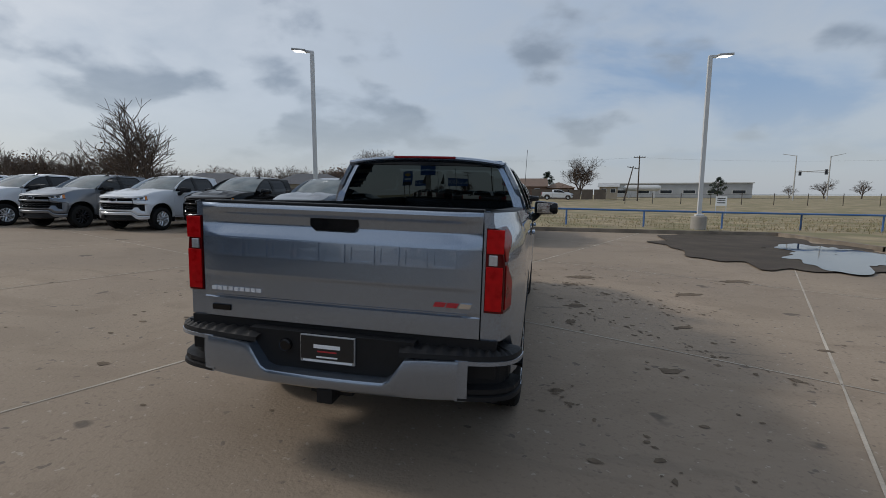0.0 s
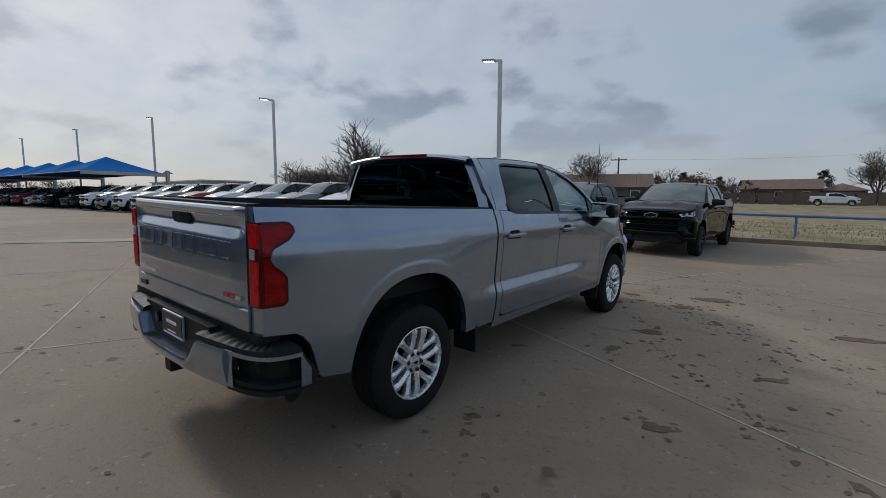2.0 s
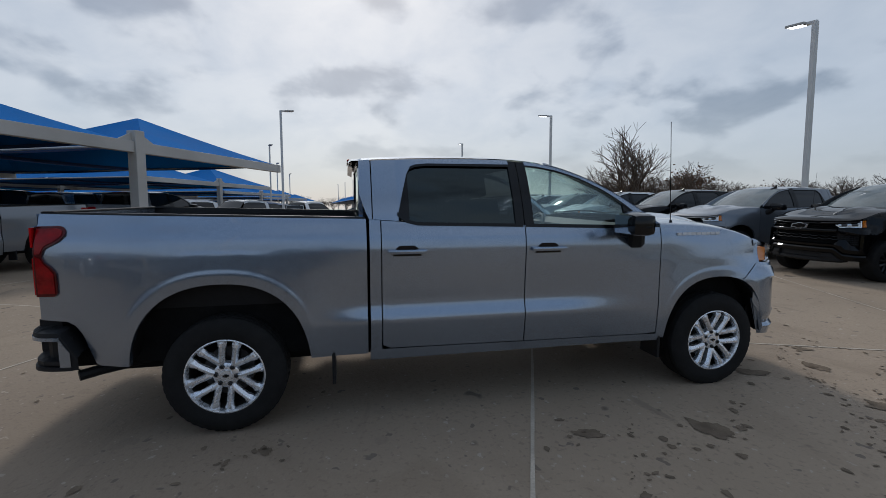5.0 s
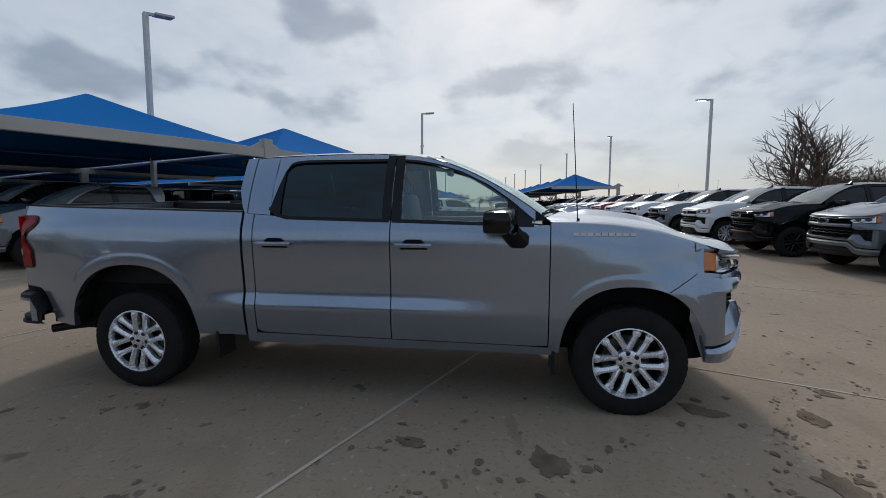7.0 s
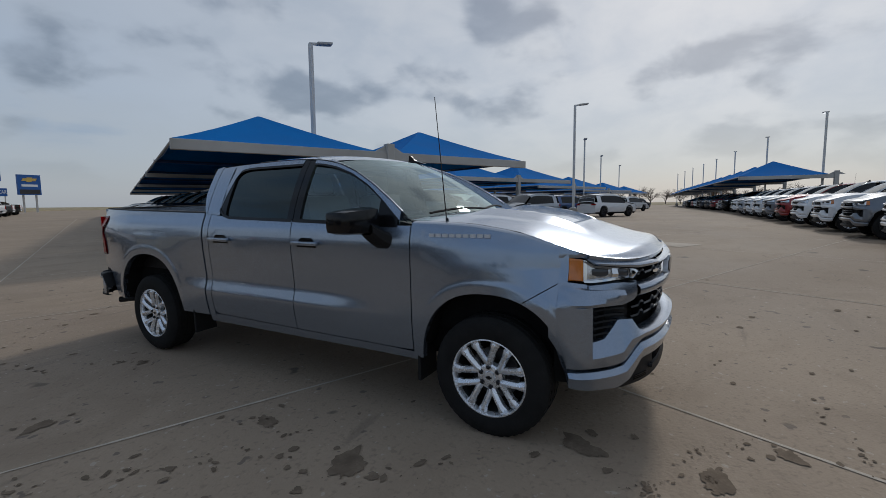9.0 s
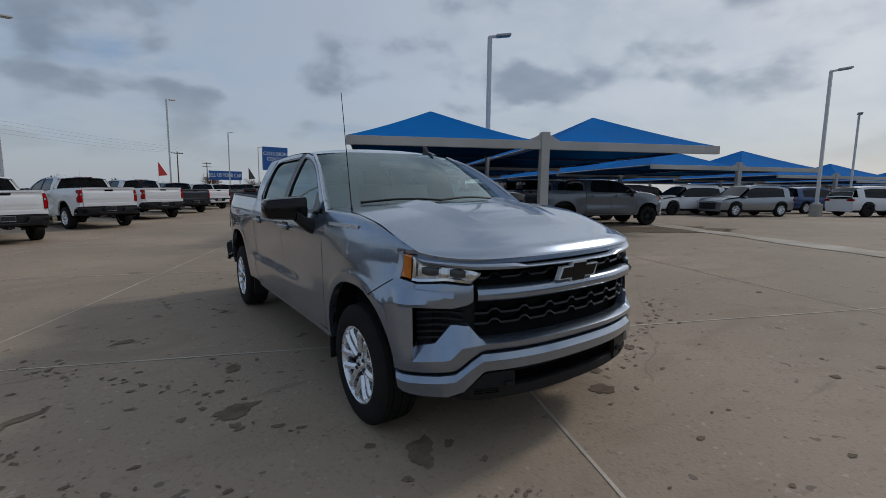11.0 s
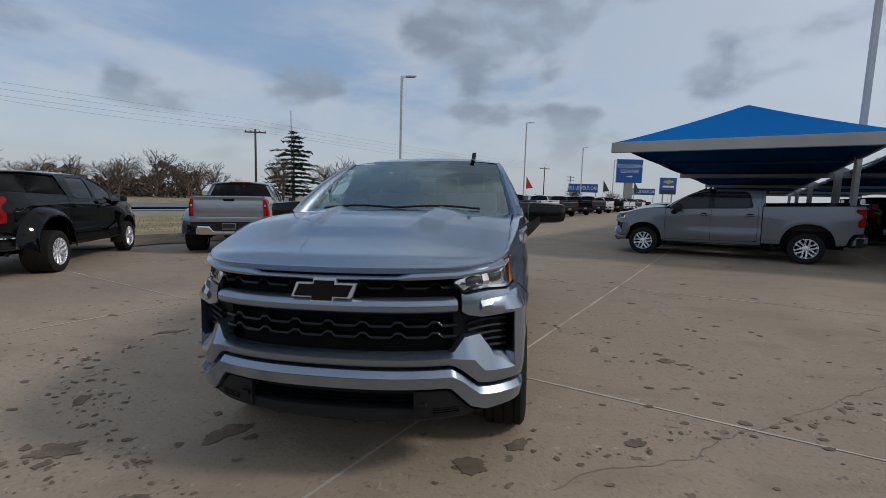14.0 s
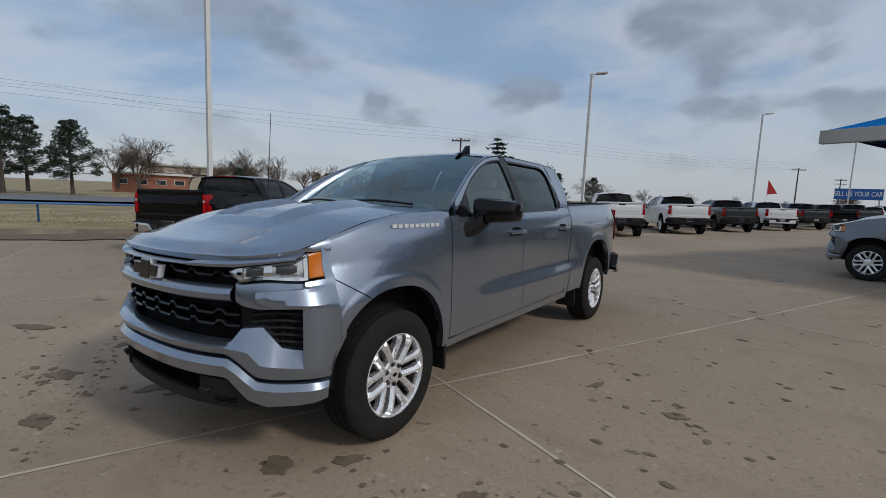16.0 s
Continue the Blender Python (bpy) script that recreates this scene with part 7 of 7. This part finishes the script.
for i in range(12):
    a = radians(-52 + 36 * i / 11)
    r = rnd.uniform(88, 125)
    spots.append((r * math.cos(a), r * math.sin(a), rnd.uniform(0.8, 1.3)))
for x, y, k in ((29, -47, 0.8), (25, -52, 0.9), (46, -54, 0.75), (21, -66, 0.7), (52, -46, 0.7)):
    spots.append((x, y, k))
for i in range(12):
    a = radians(35 + 30 * i / 11)
    spots.append((190 * math.cos(a), 190 * math.sin(a), rnd.uniform(0.6, 1.1)))
for i in range(14):
    a = radians(-100 + 4.5 * i)
    spots.append((165 * math.cos(a), 165 * math.sin(a), rnd.uniform(0.5, 0.95)))
for i in range(26):
    a = radians(166 + 38 * i / 25)
    spots.append((260 * math.cos(a), 260 * math.sin(a), rnd.uniform(0.9, 1.5)))
for i, (x, y, k) in enumerate(spots):
    src = oak if i % 11 == 5 else far[i % 2]
    copy_thing(src, pose(x, y, 0.8, 0, 0, rnd.uniform(0, 360)) @ Matrix.Diagonal((k * 1.15, k * 1.15, k, 1)))
conifer(pose(35.0, -60.4, 0.1), 5, 11.2, 7.6, "tall layered conifer with sparse drooping boughs", 0.42, 0.1, 1.35)
conifer(pose(28.6, -70.0, 0.4), 6, 5.8, 2.4)
ced = cedar(pose(66.3, -7.5, 0.1), 7, 9.2, 3.6)
cedar(pose(65.3, -13.4, 0.1), 13, 8.4, 3.3)
for x, y, k in ((68, -2.0, 1.0), (71, -10.5, 0.95), (24.5, -76, 0.6), (72, -38, 0.5), (0.5, 117, 0.78), (-23.9, 110, 0.78), (-17.1, 112, 0.66), (-29, 109, 0.7), (48, 140, 0.7), (95, 128, 0.9), (103, 131, 0.8)):
    copy_thing(ced, pose(x, y, 0.2, 0, 0, rnd.uniform(0, 360)) @ Matrix.Diagonal((k, k, k, 1)))

# far undergrowth along the wood line
bm = bmesh.new()
for i in range(9000):
    a = radians(rnd.uniform(95, 166))
    r = rnd.uniform(100, 130) if a < 2.62 else rnd.uniform(230, 262)
    k = 0.8
    rise = 2.6 + 2.8 * noise.noise((a * 22, 1.5, 0)) + 1.6 * noise.noise((a * 70, 4.5, 0))
    p = Vector((r * math.cos(a), r * math.sin(a), 0.8 + rnd.random() ** 1.3 * max(0.7, rise)))
    q = Euler((rnd.uniform(0, 6), rnd.uniform(0, 6), rnd.uniform(0, 6))).to_matrix()
    w = rnd.uniform(0.25, 0.9) * k
    bm.faces.new([bm.verts.new(p + q @ Vector(c) * w) for c in ((-1, -0.2, 0), (0.3, -0.4, 0.2), (1, 0.1, 0), (-0.2, 0.4, -0.2))])
for i in range(4200):
    a = radians(rnd.uniform(-50, -36.5))
    r = rnd.uniform(100, 122)
    rise = 4.6 + 3.0 * noise.noise((a * 26, 7.5, 0)) + 2.0 * noise.noise((a * 80, 2.5, 0))
    p = Vector((r * math.cos(a), r * math.sin(a), 0.2 + rnd.random() ** 1.2 * max(0.8, rise)))
    q = Euler((rnd.uniform(0, 6), rnd.uniform(0, 6), rnd.uniform(0, 6))).to_matrix()
    w = rnd.uniform(0.2, 0.7)
    bm.faces.new([bm.verts.new(p + q @ Vector(c) * w) for c in ((-1, -0.2, 0), (0.3, -0.4, 0.2), (1, 0.1, 0), (-0.2, 0.4, -0.2))])
tagged(part("undergrowth", bm, TWIG), "brown leafless brush along the wood line", "brush", kind="stuff")


# ---- buildings ----
def house(m, wide, deep, wall, roof, wallmat, roofmat, label, hip=True, windows=3):
    t = thing("house", m, label, "house")
    bm = bmesh.new()
    box(bm, -wide / 2, wide / 2, -deep / 2, deep / 2, -0.5, wall)
    part("wall", bm, wallmat, t)
    bm = bmesh.new()
    o, k = 0.5, (wide / 2 - deep * 0.42 if hip else wide / 2 + 0.5)
    v = [bm.verts.new(p) for p in ((-wide / 2 - o, -deep / 2 - o, wall - 0.05), (wide / 2 + o, -deep / 2 - o, wall - 0.05), (wide / 2 + o, deep / 2 + o, wall - 0.05), (-wide / 2 - o, deep / 2 + o, wall - 0.05), (-k, 0, roof), (k, 0, roof))]
    for q in ((0, 1, 5, 4), (1, 2, 5), (2, 3, 4, 5), (3, 0, 4), (3, 2, 1, 0)):
        bm.faces.new([v[i] for i in q])
    part("roof", fixnormals(bm), roofmat, t)
    for sgn in (-1, 1):
        for i in range(windows):
            x = -wide / 2 + wide * (i + 0.5) / windows
            bm = bmesh.new()
            box(bm, x - 0.65, x + 0.65, sgn * (deep / 2 + 0.03) - 0.03, sgn * (deep / 2 + 0.03) + 0.03, wall * 0.38, wall * 0.80)
            w = part("window", bm, STEEL_WHITE, t)
            bm = bmesh.new()
            box(bm, x - 0.56, x + 0.56, sgn * (deep / 2 + 0.07) - 0.015, sgn * (deep / 2 + 0.07) + 0.015, wall * 0.42, wall * 0.76)
            part("pane", bm, PANE, w)
    return t


house(pose(-6.2, 111.5, 0.8, 0, 0, 4), 12.6, 9, 2.6, 4.6, HOUSE_BRICK, ROOF_BROWN, "low brick house with a brown shingle roof", False)
house(pose(3.4, 114.0, 0.8, 0, 0, 2), 7, 8, 2.3, 3.7, HOUSE_BRICK, ROOF_BROWN, "low brick house with a brown shingle roof")
house(pose(-25.0, 67.0, 0.6, 0, 0, 22), 13, 9, 2.5, 4.6, WOOD_FENCE, ROOF_BROWN, "dark house with a brown gabled roof", False)
house(pose(-42.0, 73.0, 0.6, 0, 0, 28), 14, 10, 2.5, 4.5, TAN_WALL, ROOF_GREY, "tan house with a grey shingle roof")
house(pose(-57.0, 66.0, 0.6, 0, 0, 34), 13, 10, 2.5, 4.4, TAN_WALL, ROOF_GREY, "tan house with a grey shingle roof")
house(pose(-25.0, 106.0, 0.6, 0, 0, 10), 9, 8, 2.3, 3.9, HOUSE_BRICK, ROOF_GREY, "brick house with a grey shingle roof")
house(pose(17.2, 129.0, 0.9, 0, 0, -8), 4.6, 9, 2.7, 3.8, TAN_WALL, STEEL_GREY, "pale metal shed with a low roof", False, 2)


def hall(m, wide, deep, tall, wallmat, roofmat, label, windows, band_z=(0.35, 0.7)):
    t = thing("building", m, label, "building")
    bm = bmesh.new()
    box(bm, -wide / 2, wide / 2, -deep / 2, deep / 2, -0.5, tall)
    part("wall", bm, wallmat, t)
    bm = bmesh.new()
    box(bm, -wide / 2 - 0.5, wide / 2 + 0.5, -deep / 2 - 0.5, deep / 2 + 0.5, tall, tall + 0.35)
    part("roof", bm, roofmat, t)
    for i in range(windows):
        x = -wide / 2 + wide * (i + 0.5) / windows
        bm = bmesh.new()
        box(bm, x - wide / windows * 0.28, x + wide / windows * 0.28, -deep / 2 - 0.06, -deep / 2 + 0.02, tall * band_z[0], tall * band_z[1])
        w = part("window", bm, STEEL_WHITE, t)
        bm = bmesh.new()
        box(bm, x - wide / windows * 0.25, x + wide / windows * 0.25, -deep / 2 - 0.09, -deep / 2 - 0.05, tall * (band_z[0] + 0.03), tall * (band_z[1] - 0.03))
        part("pane", bm, PANE, w)
    return t


hall(pose(88.5, -30.6, 0.3, 0, 0, -110), 11, 9, 2.6, BRICK, STEEL_WHITE, "long low red-brick school wing with a white roof edge", 4)
hall(pose(118, -53, 0.3, 0, 0, -112), 24, 14, 5.3, TAN_WALL, STEEL_GREY, "plain tan flat-roofed hall", 3, (0.6, 0.75))
hall(pose(49, 186, 1.0, 0, 0, -14.5), 46, 14, 4.6, METAL_WALL, STEEL_WHITE, "long grey metal warehouse with a pale roof", 6, (0.2, 0.5))
hall(pose(-150, 55, 0.8, 0, 0, 180), 40, 14, 5.0, METAL_WALL, STEEL_WHITE, "far pale metal shed", 5, (0.3, 0.6))
bm = bmesh.new()
box(bm, -3.2, -2.6, -0.5, 0.5, -4.2, -0.9)
box(bm, 2.6, 3.2, -0.5, 0.5, -4.2, -0.9)
lathe(bm, [(0.001, -4.5), (0.9, -4.3), (1.2, -3.6), (1.2, 3.6), (0.9, 4.3), (0.001, 4.5)], 18, "x")
ob = part("gas_tank", fixnormals(bm), STEEL_WHITE, None, "", True)
ob.matrix_basis = pose(25.6, 128.3, 3.3, 0, 0, -10) @ Matrix.Diagonal((1.06, 0.63, 0.63, 1))
tagged(ob, "long white gas tank lying by the shed", "tank")


# ---- fences, utility poles and wires ----
t = thing("board_fence", pose(0, 0, 0), "weathered dark board fence behind the field", "fence")
for a, b in (((-62, 56), (-40, 62)), ((-40, 62), (-19, 66)), ((-24, 95.5), (-14, 97.5)), ((-14, 97.5), (0, 98.4)), ((0, 98.4), (13, 97.6))):
    a, b = Vector((*a, 0)), Vector((*b, 0))
    n = int((b - a).length / 2.4)
    d = (b - a).normalized()
    for i in range(n):
        p = a.lerp(b, (i + 0.5) / n)
        bm = bmesh.new()
        box(bm, -1.19, 1.19, -0.03, 0.03, 0, 1.85 + 0.06 * math.sin(i * 2.3) + (0.25 if p.y > 90 else 0), Matrix.Translation((p.x, p.y, 0.45)) @ pose(0, 0, 0, 0, 0, math.degrees(math.atan2(d.y, d.x))))
        part("panel", bm, WOOD_FENCE, t)
t = thing("wire_fence", pose(0, 0, 0), "wire fence on thin posts across the field", "fence")
top = []
for i in range(26):
    p = Vector((12 + 3.6 * i, 66 - 0.55 * i, 0))
    bm = bmesh.new()
    tube(bm, (p.x, p.y, 0.2), (p.x, p.y, 1.75), 0.05, 0.05, 6)
    part("post", bm, POLE_WOOD, t)
    top.append((p.x, p.y, 1.6))
bm = bmesh.new()
pipe(bm, top, 0.012, 4)
pipe(bm, [(x, y, z - 0.5) for x, y, z in top], 0.012, 4)
part("wire", bm, DARK_METAL, t)


def utility_pole(x, y, tall, turn=0.0, lean=0.0, arms=1):
    t = thing("utility_pole", pose(x, y, 0.3, 0, lean, turn), "dark wooden utility pole with a crossarm", "utility pole", "utility poles")
    bm = bmesh.new()
    tube(bm, (0, 0, -0.5), (0, 0, tall), 0.16, 0.11, 8)
    part("pole", bm, POLE_WOOD, t)
    for k in range(arms):
        bm = bmesh.new()
        box(bm, -1.2, 1.2, -0.06, 0.06, tall - 0.45 - 0.9 * k, tall - 0.30 - 0.9 * k)
        part("crossarm", bm, POLE_WOOD, t)
    for x2 in (-1.1, -0.5, 0.5, 1.1):
        bm = bmesh.new()
        lathe(bm, [(0.001, tall - 0.30), (0.05, tall - 0.30), (0.06, tall - 0.2), (0.001, tall - 0.12)], 8, "z", (x2, 0, 0))
        part("insulator", bm, DARK_METAL, t)
    return t


utility_pole(31.4, -45.0, 8.6, 20)
utility_pole(20.2, 103.2, 9.7, -5)
utility_pole(17.5, 103.7, 7.6, -5, 12)
utility_pole(-24.7, 72.2, 7.8, 15)
utility_pole(-4.0, -112, 9.5, 20)
utility_pole(-12.5, -140, 9.0, 20, 0, 2)
utility_pole(57, 30, 9.5, 65)
utility_pole(74, 98, 8.5, 20)
utility_pole(93, 108, 8.5, 20)


def wire(points, sag, count=1, gap=0.5):
    t = thing("overhead_wire", pose(0, 0, 0), "thin sagging overhead wire between utility poles", "wire")
    for c in range(count):
        bm = bmesh.new()
        for a, b in zip(points, points[1:]):
            a, b = Vector(a), Vector(b)
            line = []
            for i in range(13):
                f = i / 12
                line.append(a.lerp(b, f) + Vector((0, 0, -sag * 4 * f * (1 - f) + c * gap)))
            pipe(bm, line, 0.009, 4)
        part("strand", bm, WIRE, t)


wire([(90, 60, 9.0), (57, 30, 9.5), (46, -8, 9.0), (31.4, -45.0, 8.7), (-4, -112, 9.5)], 0.9, 1)
wire([(57, 30, 8.0), (31.4, -45.0, 8.9), (-4, -112, 9.7), (-12.5, -140, 9.2)], 0.6, 3, 0.5)
wire([(-24.7, 72.2, 7.8), (20.2, 103.2, 9.6), (74, 98, 8.4), (93, 108, 8.4)], 0.7, 1)

# street lamp and signals at the far crossing
t = thing("street_lamp", pose(55.5, 101.8, 0.5), "tall grey street lamp with a signal arm", "street lamp")
bm = bmesh.new()
tube(bm, (0, 0, 0), (0, 0, 8.8), 0.14, 0.09, 8)
tube(bm, (0, 0, 8.7), (2.2, -0.5, 9.2), 0.06, 0.05, 6)
part("pole", bm, STEEL_GREY, t)
bm = bmesh.new()
tube(bm, (0, 0, 5.6), (-5, 1, 5.8), 0.08, 0.05, 6)
part("signal_arm", bm, STEEL_GREY, t)
bm = bmesh.new()
box(bm, -4.9, -4.5, 0.7, 1.0, 5.0, 6.0)
part("signal_head", bm, DARK_METAL, t)
copy_thing(t, pose(48.5, 99.5, 0.5, 0, 0, 170))

# small notice board in the field
t = thing("field_sign", pose(15.6, 38.5, 0.15, 0, 0, -12), "small white notice board on posts in the field", "sign")
bm = bmesh.new()
box(bm, -0.42, 0.42, -0.02, 0.02, 0.45, 1.25)
board = part("board", bm, SIGN_WHITE, t)
bm = bmesh.new()
for z in (1.08, 0.92, 0.70):
    box(bm, -0.30, 0.30, -0.028, -0.02, z - 0.04, z + 0.04)
part("lettering_bar", bm, DARK_METAL, board)
for x in (-0.38, 0.38):
    bm = bmesh.new()
    box(bm, x - 0.03, x + 0.03, -0.02, 0.02, -0.3, 0.45)
    part("post", bm, STEEL_WHITE, t)


# ---- signs ----
def lettering(words, size, m, parent, material=None):
    c = bpy.data.curves.new("lettering", "FONT")
    c.body, c.size, c.align_x, c.align_y, c.extrude = words, size, "CENTER", "CENTER", 0.01
    c.materials.append(material or SIGN_WHITE)
    ob = new("lettering", c)
    ob.parent, ob.matrix_basis = parent, m
    return ob


FACE = pose(0, 0, 0, 90, 0, 180)      # text that reads from the +y side
t = thing("collision_sign", pose(-19.2, -88.4, 0, 0, 0, 5), "large blue sign with white lettering on a pier", "sign")
bm = bmesh.new()
box(bm, -2.35, 2.35, -0.35, 0.35, 5.45, 9.85, None, 0.05)
board = part("board", bm, SIGN_BLUE, t)
lettering("COLLISION", 0.92, Matrix.Translation((0, 0.37, 8.55)) @ FACE, board)
lettering("CENTER", 0.92, Matrix.Translation((0, 0.37, 7.55)) @ FACE, board)
bm = bmesh.new()
prism(bm, [(0.5, 6.52), (0.5, 6.68), (-0.25, 6.68), (-0.25, 6.82), (-0.6, 6.60), (-0.25, 6.38), (-0.25, 6.52)], 0.352, 0.38, "y")
part("arrow", fixnormals(bm), SIGN_WHITE, board)
bm = bmesh.new()
box(bm, -0.75, 0.75, -0.3, 0.3, -0.5, 5.45)
part("pier", bm, CRETE_BASE, t, "grey masonry pier")

t = thing("banner_sign", pose(-13.2, -110, 0, 0, 0, 4), "long blue banner board with white lettering", "sign")
bm = bmesh.new()
box(bm, -3.45, 3.45, -0.1, 0.1, 3.85, 5.85)
board = part("board", bm, SIGN_BLUE, t)
lettering("SELL US YOUR CAR!", 0.92, Matrix.Translation((0, 0.115, 4.85)) @ FACE @ Matrix.Diagonal((0.86, 1.35, 1, 1)), board)
for x in (-3, 3):
    bm = bmesh.new()
    box(bm, x - 0.1, x + 0.1, -0.08, 0.08, -0.5, 3.85)
    part("post", bm, STEEL_GREY, t)
copy_thing(t, pose(-36.0, -150, 0.5, 0, 0, 4))

t = thing("brand_sign", pose(-37.6, -130, 0, 0, 0, 8), "dark blue sign with a gold cross shape and plain bars", "sign")
bm = bmesh.new()
box(bm, -2.15, 2.15, -0.3, 0.3, 4.3, 8.8, None, 0.05)
board = part("board", bm, SIGN_BLUE, t)
bm = bmesh.new()
bow(bm, 0, 7.7, 0.30, 0.34, 2.9, 1.0, 0.3)
part("cross_shape", fixnormals(bm), GOLD, board)
bm = bmesh.new()
box(bm, -1.5, 1.5, 0.30, 0.33, 6.15, 6.65)
part("lettering_bar", bm, SIGN_WHITE, board)
bm = bmesh.new()
box(bm, -1.9, 1.9, 0.30, 0.33, 4.5, 5.5)
part("lower_panel", bm, DARK_METAL, board)
for x in (-1.2, 1.2):
    bm = bmesh.new()
    box(bm, x - 0.15, x + 0.15, -0.15, 0.15, -0.5, 4.3)
    part("post", bm, STEEL_GREY, t)

# feather flags
for x, y, c, mt in ((0.1, -92.0, "red", FLAG_RED), (-16.5, -101, "dark", DARK_METAL), (-23.5, -104, "dark", DARK_METAL)):
    t = thing("feather_flag", pose(x, y, 0, 0, 0, 20), c + " feather flag on a thin pole", "flag")
    bm = bmesh.new()
    tube(bm, (0, 0, -0.3), (0, 0, 6.4), 0.05, 0.03, 6)
    part("pole", bm, STEEL_WHITE, t)
    bm = bmesh.new()
    prism(bm, [(0, 3.9), (-1.5, 4.1), (-1.0, 4.9), (-0.1, 6.3), (0, 6.3)], -0.02, 0.02, "y")
    part("flag_cloth", fixnormals(bm), mt, t)

# ---- grass on the nearer verges ----
bm = bmesh.new()
rnd = random.Random(8)
for i in range(16000):
    if i % 2:
        x, y = rnd.uniform(-4, 36), 0
        y = 14.4 + 0.2 * (x - 1) + 0.5 + rnd.random() ** 1.5 * 14
        if x > 10.6:
            y = max(y, 17 - 1.2 * (x - 10.6)) + rnd.random() * 2
    else:
        w = rnd.random()
        p = Vector((17.4, 1.0)).lerp(Vector((9, -17.7)), w * 1.3) if rnd.random() < 0.75 else Vector((17.4, 1.0)).lerp(Vector((11.6, 11.0)), rnd.random())
        o = 0.35 + rnd.random() ** 1.4 * 12
        x, y = p.x + 0.92 * o, p.y - 0.25 * o
    p = Vector((x, y, verge(x, y) - 0.02))
    a, tall = rnd.uniform(0, 6.28), rnd.uniform(0.04, 0.13)
    s = Vector((math.cos(a), math.sin(a), 0)) * rnd.uniform(0.01, 0.03)
    tip = Vector((rnd.uniform(-0.06, 0.06), rnd.uniform(-0.06, 0.06), tall))
    bm.faces.new([bm.verts.new(p - s), bm.verts.new(p + s), bm.verts.new(p + tip)])
tagged(part("grass", bm, BLADE), "dry straw-coloured grass blades on the verge", "grass", kind="stuff")
